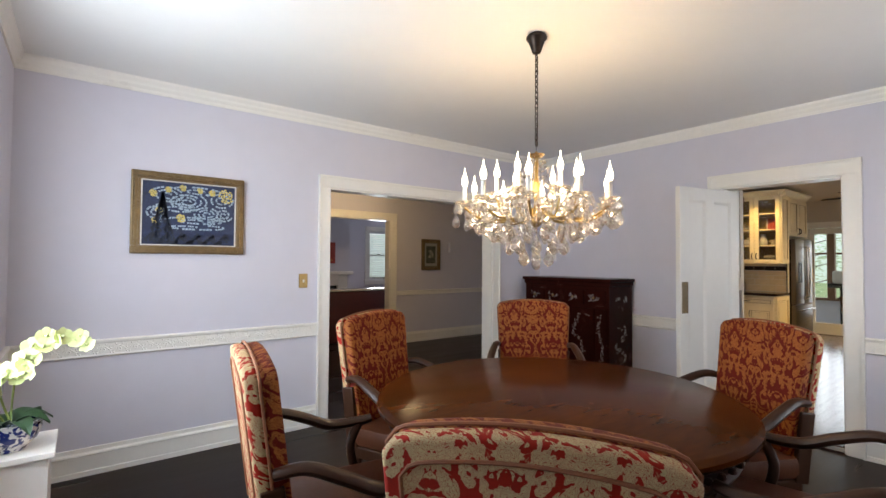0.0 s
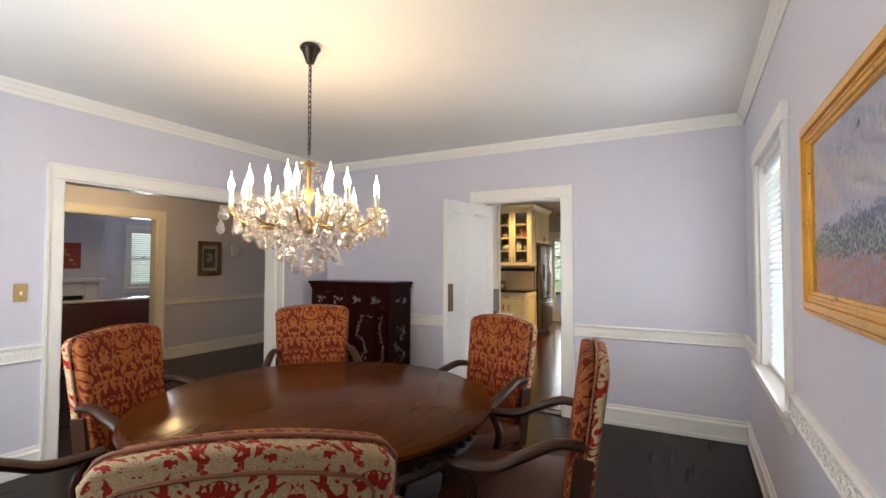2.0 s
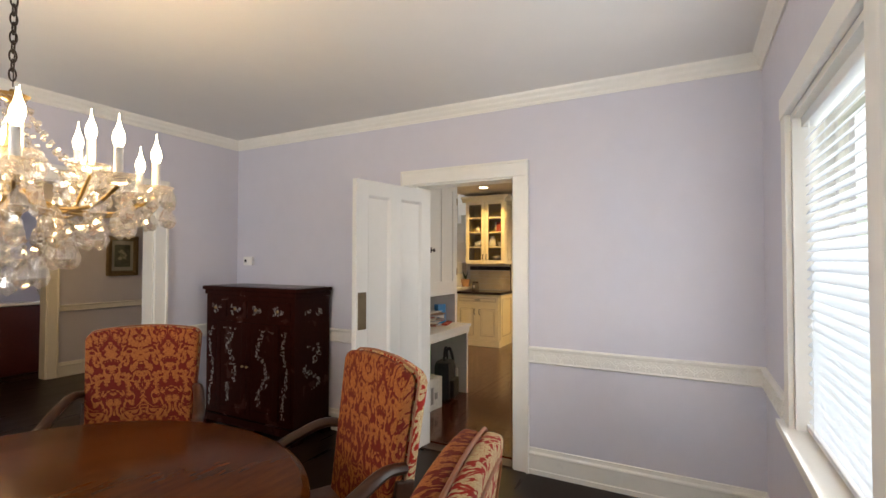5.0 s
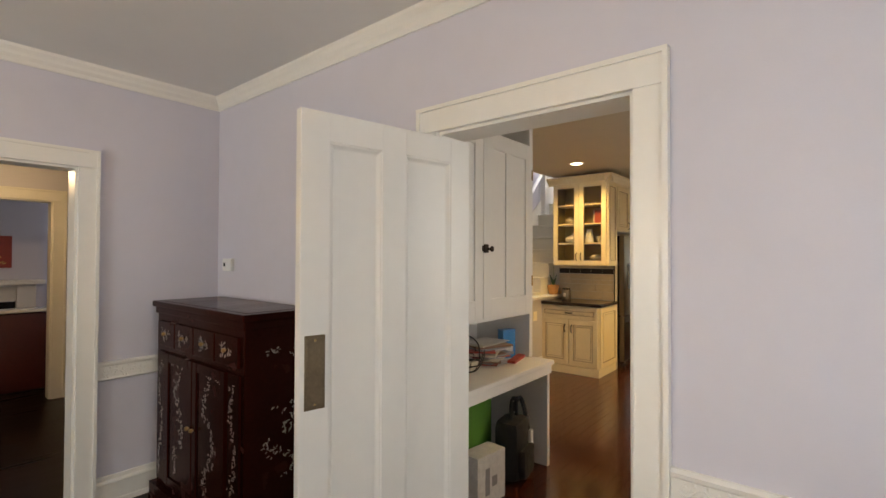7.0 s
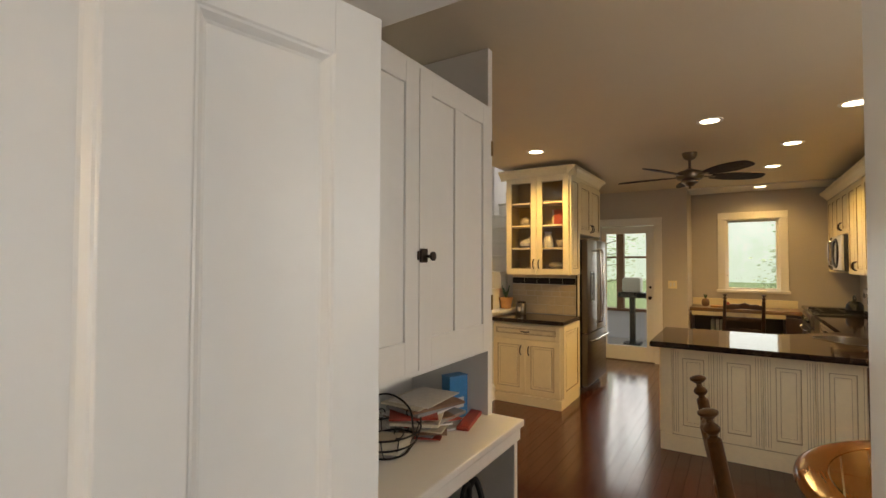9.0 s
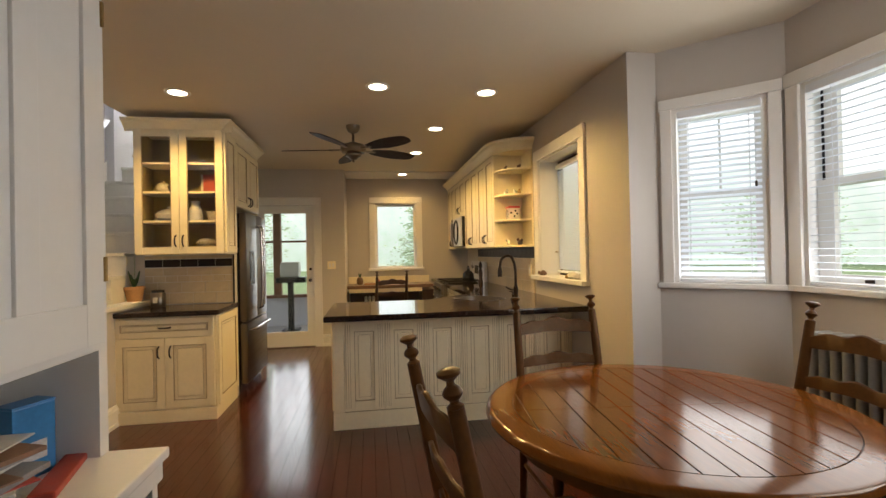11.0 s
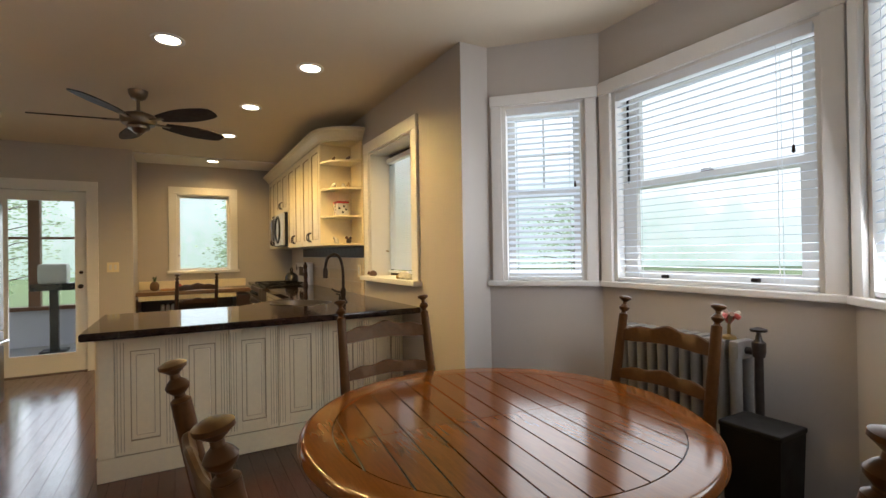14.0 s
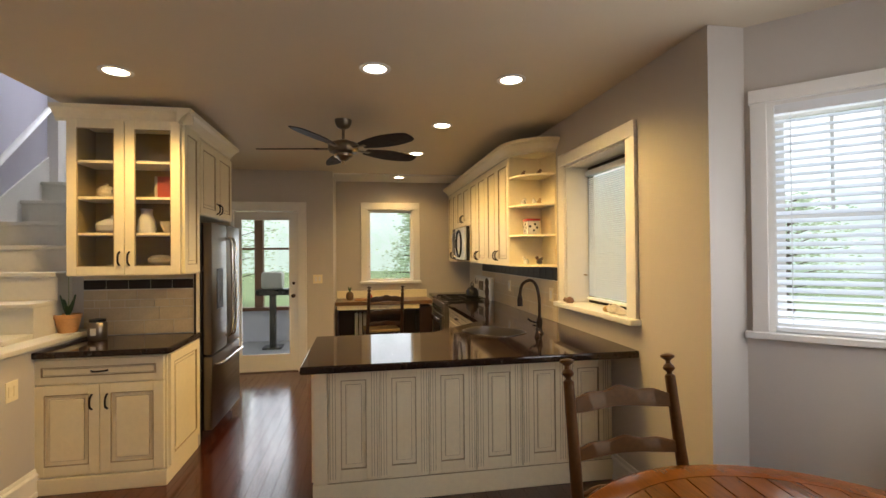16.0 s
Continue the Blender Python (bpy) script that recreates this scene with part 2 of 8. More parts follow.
PLATE = mat("aged_brass_plate", (0.22, 0.17, 0.11), 0.33, 0.9, vary=0.25, scale=12)
PETAL = mat("pale_green_petal", (0.50, 0.54, 0.24), 0.5, vary=0.2, scale=25)
TILE = mat("beige_wall_tile", (0.58, 0.47, 0.30), 0.4, vary=0.15, scale=12, obj=0.5)
DTILE = mat("dark_border_tile", (0.022, 0.016, 0.014), 0.45, spec=0.25, vary=0.4, scale=20, obj=0.4)
CREAMPAINT = mat("cream_stair_paint", (0.66, 0.63, 0.55), 0.5, vary=0.06, scale=5)


# ---- mesh helpers ----
def thing(name, loc=(0, 0, 0), rz=0.0, label="", category="", group="", kind=""):
    ob = new(name)
    ob.empty_display_size = 0.1
    ob.matrix_basis = pose(loc[0], loc[1], loc[2], 0, 0, rz)
    return tagged(ob, label, category, group, kind)


def part(name, bm, material, parent=None, label="", smooth=False):
    me = bpy.data.meshes.new(name)
    bm.to_mesh(me)
    bm.free()
    if smooth:
        me.polygons.foreach_set("use_smooth", [True] * len(me.polygons))
        me.set_sharp_from_angle(angle=radians(40))
    me.materials.append(material)
    ob = new(name, me)
    if parent:
        ob.parent = parent
    return tagged(ob, label)


def solo(name, bm, material, label="", category="", kind="", smooth=False, group=""):
    return tagged(part(name, bm, material, None, label, smooth), label, category, group, kind)


def add_box(bm, x0, x1, y0, y1, z0, z1, bevel=0.0, m=None):
    r = bmesh.ops.create_cube(bm, size=1.0)
    vs = r["verts"]
    for v in vs:
        v.co = Vector(((x0 + x1) / 2 + v.co.x * (x1 - x0), (y0 + y1) / 2 + v.co.y * (y1 - y0), (z0 + z1) / 2 + v.co.z * (z1 - z0)))
    if m:
        bmesh.ops.transform(bm, matrix=m, verts=vs)
    if bevel:
        es = list({e for v in vs for e in v.link_edges})
        bmesh.ops.bevel(bm, geom=es, offset=bevel, segments=2, profile=0.6, affect="EDGES", clamp_overlap=True)
    return bm


def box(x0, x1, y0, y1, z0, z1, bevel=0.0, m=None):
    return add_box(bmesh.new(), x0, x1, y0, y1, z0, z1, bevel, m)


def add_lathe(bm, prof, n=20, m=None):
    """prof: (radius, z) pairs from bottom to top, turned round z."""
    rings = []
    for r, z in prof:
        rings.append([bm.verts.new((r * math.cos(2 * math.pi * k / n), r * math.sin(2 * math.pi * k / n), z)) for k in range(n)])
    for a, b in zip(rings, rings[1:]):
        for k in range(n):
            bm.faces.new((a[k], a[(k + 1) % n], b[(k + 1) % n], b[k]))
    bm.faces.new(rings[0][::-1])
    bm.faces.new(rings[-1])
    if m:
        bmesh.ops.transform(bm, matrix=m, verts=[v for r in rings for v in r])
    return bm


def lathe(prof, n=20, m=None):
    return add_lathe(bmesh.new(), prof, n, m)


def add_tube(bm, pts, r, n=8, m=None, flat=1.0):
    """A round (or flattened) bar along points; r is one radius or one for each point."""
    pts = [Vector(p) for p in pts]
    rad = r if isinstance(r, (list, tuple)) else [r] * len(pts)
    rings, side = [], None
    for i, p in enumerate(pts):
        d = (pts[min(i + 1, len(pts) - 1)] - pts[max(i - 1, 0)]).normalized()
        if side is None:
            side = d.cross(Vector((0, 0, 1)))
            if side.length < 0.05:
                side = d.cross(Vector((0, 1, 0)))
        side = (side - d * side.dot(d)).normalized()
        up = d.cross(side)
        rings.append([bm.verts.new(p + rad[i] * (math.cos(2 * math.pi * k / n) * side + flat * math.sin(2 * math.pi * k / n) * up)) for k in range(n)])
    for a, b in zip(rings, rings[1:]):
        for k in range(n):
            bm.faces.new((a[k], b[k], b[(k + 1) % n], a[(k + 1) % n]))
    bm.faces.new(rings[0])
    bm.faces.new(rings[-1][::-1])
    if m:
        bmesh.ops.transform(bm, matrix=m, verts=[v for q in rings for v in q])
    return bm


def tube(pts, r, n=8, m=None, flat=1.0):
    return add_tube(bmesh.new(), pts, r, n, m, flat)


def bow(pts, n=6):
    """Smooth curve through points."""
    pts = [Vector(p) for p in pts]
    out = []
    for i in range(len(pts) - 1):
        a, b, c, d = pts[max(i - 1, 0)], pts[i], pts[i + 1], pts[min(i + 2, len(pts) - 1)]
        for k in range(n):
            t = k / n
            out.append(0.5 * (2 * b + (c - a) * t + (2 * a - 5 * b + 4 * c - d) * t * t + (3 * b - a - 3 * c + d) * t ** 3))
    return out + [pts[-1]]


def add_sweep(bm, prof, a, b, up=(0, 0, 1), out=(0, -1, 0)):
    """A moulding: a profile of (out, up) pairs run straight from a to b."""
    a, b, up, out = Vector(a), Vector(b), Vector(up), Vector(out)
    r0 = [bm.verts.new(a + out * o + up * u) for o, u in prof]
    r1 = [bm.verts.new(b + out * o + up * u) for o, u in prof]
    n = len(prof)
    for k in range(n):
        bm.faces.new((r0[k], r0[(k + 1) % n], r1[(k + 1) % n], r1[k]))
    bm.faces.new(r0[::-1])
    bm.faces.new(r1)
    bmesh.ops.recalc_face_normals(bm, faces=bm.faces[:])
    return bm


def sweep(prof, a, b, up=(0, 0, 1), out=(0, -1, 0)):
    return add_sweep(bmesh.new(), prof, a, b, up, out)


def add_prism(bm, poly, z0, z1, m=None):
    lo = [bm.verts.new((x, y, z0)) for x, y in poly]
    hi = [bm.verts.new((x, y, z1)) for x, y in poly]
    n = len(poly)
    for k in range(n):
        bm.faces.new((lo[k], lo[(k + 1) % n], hi[(k + 1) % n], hi[k]))
    bm.faces.new(lo[::-1])
    bm.faces.new(hi)
    bmesh.ops.recalc_face_normals(bm, faces=bm.faces[:])
    if m:
        bmesh.ops.transform(bm, matrix=m, verts=lo + hi)
    return bm


def prism(poly, z0, z1, m=None):
    return add_prism(bmesh.new(), poly, z0, z1, m)


def disc_poly(cx, cy, r, n=48):
    return [(cx + r * math.cos(2 * math.pi * k / n), cy + r * math.sin(2 * math.pi * k / n)) for k in range(n)]


def wall_with_holes(name, axis, at, thick, u0, u1, z0, z1, holes, material, label="painted plaster wall"):
    """A wall along x (axis 'y', at that y) or along y (axis 'x'); holes: (u0, u1, z0, z1)."""
    us = sorted({u0, u1, *[h[0] for h in holes], *[h[1] for h in holes]})
    bm = bmesh.new()
    for a, b in zip(us, us[1:]):
        spans = sorted((h[2], h[3]) for h in holes if h[0] <= a and h[1] >= b)
        z = z0
        for s0, s1 in spans + [(z1, z1)]:
            if s0 > z + 1e-4:
                if axis == "y":
                    add_box(bm, a, b, at, at + thick, z, s0)
                else:
                    add_box(bm, at, at + thick, a, b, z, s0)
            z = s1
    bmesh.ops.remove_doubles(bm, verts=bm.verts[:], dist=1e-5)
    seen = {}
    for f in bm.faces[:]:
        k = tuple(round(c, 4) for c in f.calc_center_median())
        seen.setdefault(k, []).append(f)
    dup = [f for fs in seen.values() if len(fs) > 1 for f in fs]
    bmesh.ops.delete(bm, geom=dup, context="FACES_ONLY")
    return solo(name, bm, material, label, "wall", "structure")


CROWN = [(0, 0), (0.010, 0), (0.013, 0.022), (0.026, 0.040), (0.030, 0.054), (0.045, 0.074), (0.049, 0.09), (0, 0.09)]
RAIL = [(0, 0), (0.014, 0), (0.022, 0.008), (0.016, 0.018), (0.016, 0.084), (0.024, 0.092), (0.026, 0.104), (0.014, 0.112), (0, 0.112)]
BASE = [(0, 0), (0.022, 0), (0.022, 0.03), (0.016, 0.034), (0.016, 0.125), (0.022, 0.13), (0.02, 0.14), (0.01, 0.15), (0.008, 0.172), (0, 0.175)]


def trim(name, prof, a, b, out, label, material=None):
    return solo(name, sweep(prof, a, b, (0, 0, 1), out), material or TRIM, label, "trim", "structure")


def casing(name, m, w, h, cw=0.10, sill=None, depth=0.022, label="white painted door casing", both=None):
    """Frame round an opening in local x (width) and z (height), proud towards -y, base at z=0."""
    t = thing(name, label=label, category="door frame" if sill is None else "window frame", kind="structure")
    t.matrix_basis = m
    part("casing_board", box(-cw, 0, -depth, 0, 0 if sill is None else -0.0, h, 0.004), TRIM, t)
    part("casing_board", box(w, w + cw, -depth, 0, 0, h, 0.004), TRIM, t)
    part("casing_board", box(-cw, w + cw, -depth - 0.002, 0, h, h + cw, 0.004), TRIM, t)
    bead = bmesh.new()
    add_box(bead, -cw - 0.012, -cw + 0.004, -depth - 0.012, 0, 0, h + cw + 0.001)
    add_box(bead, w + cw - 0.004, w + cw + 0.012, -depth - 0.012, 0, 0, h + cw + 0.001)
    add_box(bead, -cw - 0.012, w + cw + 0.012, -depth - 0.013, 0, h + cw - 0.004, h + cw + 0.013)
    part("back_band", bead, TRIM, t)
    return t


# ---- setting: walls, floors, ceilings ----
HC, HK = 2.605, 2.61
solo("floor_dining", box(-0.2, 4.78, -0.2, 4.38, -0.12, 0.0), DARKFLOOR, "dark stained hardwood floor", "floor", "structure")
solo("floor_hall", box(-1.4, 7.0, 4.38, 10.2, -0.12, -0.002), DARKFLOOR, "dark stained hardwood floor of the hall", "floor", "structure")
solo("floor_kitchen", box(4.78, 12.65, -0.75, 4.85, -0.12, -0.014), CHERRYBASE, "red-brown cherry strip floor bed", "floor", "structure")
solo("ceiling_dining", box(-0.2, 4.78, -0.2, 4.38, HC, HC + 0.1), CEIL, "smooth white painted ceiling", "ceiling", "structure")
solo("ceiling_hall", box(-1.4, 7.0, 4.38, 7.27, 2.42, 2.5), CEIL, "white painted hall ceiling", "ceiling", "structure")
solo("ceiling_living_room", box(0.8, 7.0, 7.27, 10.2, 2.55, 2.65), CEIL, "white painted living room ceiling", "ceiling", "structure")
solo("ceiling_kitchen", box(4.78, 11.87, -0.8, 3.96, HK, HK + 0.12), KCEIL, "smooth white kitchen ceiling with warm lamp glow in its colour", "ceiling", "structure")
solo("ceiling_nook", box(11.87, 12.7, -0.1, 2.4, HK - 0.02, HK + 0.12), CEIL, "white painted ceiling of the desk nook", "ceiling", "structure")
solo("ceiling_stairwell", box(4.86, 13.0, 3.9, 4.9, 5.0, 5.1), CEIL, "white stairwell ceiling", "ceiling", "structure")

wall_with_holes("wall_south", "y", -0.2, 0.2, -0.2, 5.27, 0, HC, [(2.92, 3.90, 0.77, 2.04)], WALL, "lavender painted dining room wall with a window")
wall_with_holes("wall_north", "y", 4.31, 0.14, -0.2, 4.7, 0, HC, [(1.97, 3.89, 0, 2.0)], WALL, "lavender painted wall with a wide cased opening")
wall_with_holes("wall_east", "x", 4.70, 0.16, 0.0, 4.45, 0, HC, [(1.455, 2.27, 0, 2.03)], WALL, "lavender painted wall with the kitchen doorway")
wall_with_holes("wall_west", "x", -0.2, 0.15, 0.0, 4.31, 0, HC, [(1.85, 3.35, 0.8, 2.2)], WALL, "lavender painted wall with a window")
wall_with_holes("wall_hall_north", "y", 7.2, 0.14, -1.4, 7.0, 0, 2.6, [(2.3, 4.33, 0, 2.05)], WALL, "lavender hall wall with an opening to the living room")
solo("wall_hall_east", box(7.0, 7.12, 4.85, 10.2, 0, 2.65), WALL, "lavender painted hall end wall", "wall", "structure")
solo("wall_hall_west", box(-1.52, -1.4, 4.31, 7.34, 0, 2.6), WALL, "lavender painted hall wall", "wall", "structure")
solo("wall_hall_west_return", box(-1.4, -0.2, 4.31, 4.45, 0, 2.6), WALL, "lavender painted hall wall", "wall", "structure")
wall_with_holes("wall_living_room_north", "y", 9.8, 0.15, 0.8, 7.0, 0, 2.6, [(5.35, 5.95, 0.95, 2.05)], WALL, "lavender living room wall with a window")
solo("chimney_breast", box(2.0, 4.64, 9.3, 9.8, 0, 2.55), WALL, "lavender painted chimney breast", "wall", "structure")
solo("wall_living_room_west", box(0.68, 0.8, 7.34, 9.95, 0, 2.6), WALL, "lavender painted living room wall", "wall", "structure")

wall_with_holes("wall_kitchen_south", "y", -0.05, 0.25, 7.43, 12.65, 0, HK, [(8.12, 9.03, 1.1, 2.22)], KWALL, "lavender kitchen wall with a deep-set window")
wall_with_holes("wall_kitchen_east", "x", 11.75, 0.12, 2.22, 4.85, 0, 5.0, [(2.67, 3.45, 0, 2.08)], KWALL, "lavender kitchen wall with the glazed back door")
wall_with_holes("wall_nook_east", "x", 12.5, 0.15, -0.05, 2.34, 0, HK, [(1.08, 1.76, 1.1, 2.18)], KWALL, "pale wall of the desk nook with a window")
solo("wall_nook_north", box(11.87, 12.5, 2.22, 2.34, 0, HK), KWALL, "pale wall of the desk nook", "wall", "structure")
solo("wall_stair_north", box(4.86, 13.0, 4.75, 4.85, 0, 5.0), WALL, "lavender stairwell wall", "wall", "structure")
solo("wall_behind_fridge", box(9.40, 11.75, 3.93, 4.01, 0, HK), KWALL, "painted wall behind the refrigerator", "wall", "structure")
solo("wall_stairwell_upper", box(4.86, 11.75, 3.96, 4.01, HK + 0.13, 5.0), WALL, "painted upper stairwell wall", "wall", "structure")
solo("wall_behind_cabinet", box(9.405, 9.48, 3.14, 3.93, 0, HK), KWALL, "painted wall behind the corner cabinet", "wall", "structure")
solo("wall_cupboard_back", box(4.86, 6.30, 3.16, 3.26, 0, HK), WALL, "painted wall behind the built-in cupboard", "wall", "structure")
solo("wall_cupboard_side", box(6.18, 6.30, 3.26, 4.75, 0, HK), WALL, "painted wall beside the built-in cupboard", "wall", "structure")
solo("half_wall_stairs", box(6.9, 9.405, 3.90, 4.01, 0, 0.93), KWALL, "low painted wall beside the stairs", "wall", "structure")
solo("half_wall_cap", box(6.88, 9.40, 3.865, 4.05, 0.93, 0.965, 0.008), CREAMPAINT, "cream painted wooden cap on the low wall", "trim", "structure")
trim("baseboard", BASE, (6.9, 3.90, 0), (8.82, 3.90, 0), (0, -1, 0), "white painted baseboard")


def turned_wall(name, a, b, holes, label):
    """A bay wall from a to b, its room side on the left of that line."""
    a, b = Vector((*a, 0)), Vector((*b, 0))
    w = (b - a).length
    ob = wall_with_holes(name, "y", -0.14, 0.14, 0, w, 0, HK, holes, KWALL, label)
    rz = math.degrees(math.atan2(b.y - a.y, b.x - a.x))
    ob.matrix_basis = pose(a.x, a.y, 0, 0, 0, rz)
    return w, rz


BAY = [(5.27, 0.0), (5.75, -0.48), (6.95, -0.48), (7.43, 0.0)]
for k, nm in enumerate(("wall_bay_west", "wall_bay_south", "wall_bay_east")):
    a, b = BAY[k], BAY[k + 1]
    w = math.dist(a, b)
    turned_wall(nm, a, b, [(0.088, w - 0.088, 1.12, 2.22)], "lavender bay wall with a window")

# mouldings
for z, prof, nm, lab in ((HC - 0.09, CROWN, "crown_moulding", "white painted crown moulding"), (0.0, BASE, "baseboard", "tall white painted baseboard"), (0.745, RAIL, "chair_rail", "white chair rail with carved scrollwork")):
    cutN = [(-0.05, 4.7)] if prof is CROWN else [(-0.05, 1.868), (3.992, 4.7)]
    cutE = [(0.0, 4.31)] if prof is CROWN else [(0.0, 1.345), (2.38, 4.31)]
    cutS = [(-0.05, 4.7)] if prof is not RAIL else [(-0.05, 2.80), (4.02, 4.7)]
    for a, b in cutN:
        trim(nm, prof, (a, 4.31, z), (b, 4.31, z), (0, -1, 0), lab)
    for a, b in cutE:
        trim(nm, prof, (4.70, a, z), (4.70, b, z), (-1, 0, 0), lab)
    for a, b in cutS:
        trim(nm, prof, (a, 0, z), (b, 0, z), (0, 1, 0), lab)
    trim(nm, prof, (-0.05, 0, z), (-0.05, 4.31, z), (1, 0, 0), lab)
trim("baseboard", BASE, (4.44, 7.2, 0), (7.0, 7.2, 0), (0, -1, 0), "white painted hall baseboard")
trim("chair_rail", [(o, u * 0.7) for o, u in RAIL], (4.44, 7.2, 0.80), (7.0, 7.2, 0.80), (0, -1, 0), "white hall chair rail")
trim("baseboard", BASE, (11.75, 2.22, 0), (11.75, 2.56, 0), (-1, 0, 0), "white painted baseboard")
trim("baseboard", BASE, (7.43, 0.0, 0), (7.43, 0.2, 0), (-1, 0, 0), "white painted baseboard")
trim("baseboard", BASE, (7.43, 0.2, 0), (8.34, 0.2, 0), (0, 1, 0), "white painted baseboard")
for a, b in zip(BAY, BAY[1:]):
    d = (Vector((*b, 0)) - Vector((*a, 0))).normalized()
    trim("baseboard", BASE, (*a, 0), (*b, 0), (-d.y, d.x, 0), "white painted baseboard")


def scrolls():
    """Carved vine along the dining room's chair rail: one leaf-and-curl motif, repeated."""
    me = None
    for a, b, rz in (((4.70, 0.02), (4.70, 1.325), 90), ((4.70, 2.40), (4.70, 4.29), 90), ((0.0, 4.31), (1.85, 4.31), 180), ((4.01, 4.31), (4.68, 4.31), 180), ((0.0, 0.0), (2.78, 0.0), 0), ((4.04, 0.0), (4.68, 0.0), 0)):
        L = math.dist(a, b)
        n = max(1, int(L / 0.085))
        d = Vector((b[0] - a[0], b[1] - a[1], 0)) / L
        rail = min((o for o in bpy.data.objects if o.name.startswith("chair_rail")), key=lambda o: min((o.data.vertices[i].co.xy - Vector(((a[0] + b[0]) / 2, (a[1] + b[1]) / 2))).length for i in (0, len(o.data.vertices) - 1)))
        for k in range(n):
            p = Vector((*a, 0)) + d * (k + 0.5) * L / n
            if me is None:
                bm = bmesh.new()
                add_tube(bm, [(-0.043 + 0.086 * i / 12, 0.016, 0.014 * math.sin(6.283 * i / 12)) for i in range(13)], 0.0046, 5)
                add_tube(bm, [(-0.02 + 0.010 * math.cos(q), 0.016, -0.008 + 0.010 * math.sin(q)) for q in [i * 0.6 for i in range(9)]], 0.0042, 5)
                add_tube(bm, [(0.02 + 0.010 * math.cos(q + 3), 0.016, 0.008 + 0.010 * math.sin(q + 3)) for q in [i * 0.6 for i in range(9)]], 0.0042, 5)
                for x, z, r in ((-0.006, 0.018, 25), (0.03, -0.017, 200), (0.006, -0.02, 160), (-0.034, 0.018, 340)):
                    add_lathe(bm, [(0.001, 0), (0.005, 0.007), (0.004, 0.014), (0.001, 0.021)], 5, pose(x, 0.016, z, 0, r, 0))
                ob = part("carved_scroll", bm, TRIM, rail)
                me = ob.data
            else:
                ob = new("carved_scroll", me)
                ob.parent = rail
            ob.matrix_basis = pose(p.x, p.y, 0.745 + 0.051, 0, 0, rz)


scrolls()


# openings
def jamb(x0, x1, y0, y1, h, along, name, label):
    """Lining of an opening through a wall."""
    bm = bmesh.new()
    if along == "x":
        add_box(bm, x0, x0 + 0.012, y0, y1, 0, h)
        add_box(bm, x1 - 0.012, x1, y0, y1, 0, h)
        add_box(bm, x0 + 0.012, x1 - 0.012, y0, y1, h - 0.012, h)
    else:
        add_box(bm, x0, x1, y0, y0 + 0.012, 0, h)
        add_box(bm, x0, x1, y1 - 0.012, y1, 0, h)
        add_box(bm, x0, x1, y0 + 0.012, y1 - 0.012, h - 0.012, h)
    return solo(name, bm, TRIM, label, "trim", "structure")


jamb(1.97, 3.89, 4.309, 4.451, 2.0, "x", "door_jamb_hall", "white painted lining of the wide opening")
jamb(4.699, 4.861, 1.455, 2.27, 2.03, "y", "door_jamb_kitchen", "white painted lining of the kitchen doorway")
jamb(2.3, 4.33, 7.199, 7.341, 2.05, "x", "door_jamb_living_room", "white painted lining of the living room opening")
casing("door_casing_hall", pose(1.97, 4.31, 0), 1.92, 2.0, 0.09)
casing("door_casing_hall_back", pose(3.89, 4.45, 0, 0, 0, 180), 1.92, 2.0, 0.09)
casing("door_casing_kitchen", pose(4.70, 2.27, 0, 0, 0, -90), 0.815, 2.03, 0.097)
casing("door_casing_kitchen_side", pose(4.86, 1.455, 0, 0, 0, 90), 0.815, 2.03, 0.085)
casing("door_casing_living_room", pose(2.3, 7.2, 0), 2.03, 2.05, 0.10)
casing("door_casing_back_door", pose(11.75, 3.45, 0, 0, 0, -90), 0.78, 2.08, 0.10)


def slatted_blind(m, w, z0, z1, n, tilt, depth=0.045, lab="white horizontal window blind", raised=0.0):
    t = thing("window_blind", label=lab, category="blind", group="window blinds")
    t.matrix_basis = m
    part("headrail", box(0, w, -0.025, 0.025, z1 - 0.045, z1, 0.004), BLIND, t)
    part("bottom_rail", box(0, w, -0.022, 0.022, z0, z0 + 0.02, 0.004), BLIND, t)
    me = None
    for k in range(n):
        z = z0 + 0.03 + (z1 - z0 - 0.09) * (k + 0.5) / n
        if me is None:
            ob = part("slat", box(0.004, w - 0.004, -depth / 2, depth / 2, -0.0014, 0.0014), SLAT, t)
            me = ob.data
        else:
            ob = new("slat", me)
            ob.parent = t
        ob.matrix_basis = pose(0, 0, z, tilt)
    for u in (0.14, 0.86):
        part("ladder_cord", box(w * u - 0.0015, w * u + 0.0015, -depth / 2 - 0.002, -depth / 2, z0, z1), BLIND, t)
        part("ladder_cord", box(w * u - 0.0015, w * u + 0.0015, depth / 2, depth / 2 + 0.002, z0, z1), BLIND, t)
    part("tilt_cord", tube([(w * 0.93, -0.035, z1 - 0.03), (w * 0.93, -0.037, z1 - 0.45 * (z1 - z0))], 0.002, 5), BLIND, t)
    part("cord_tassel", lathe([(0.002, 0), (0.008, 0.005), (0.006, 0.03), (0.002, 0.035)], 8, pose(w * 0.93, -0.037, z1 - 0.45 * (z1 - z0) - 0.03)), BRONZE, t)
    return t


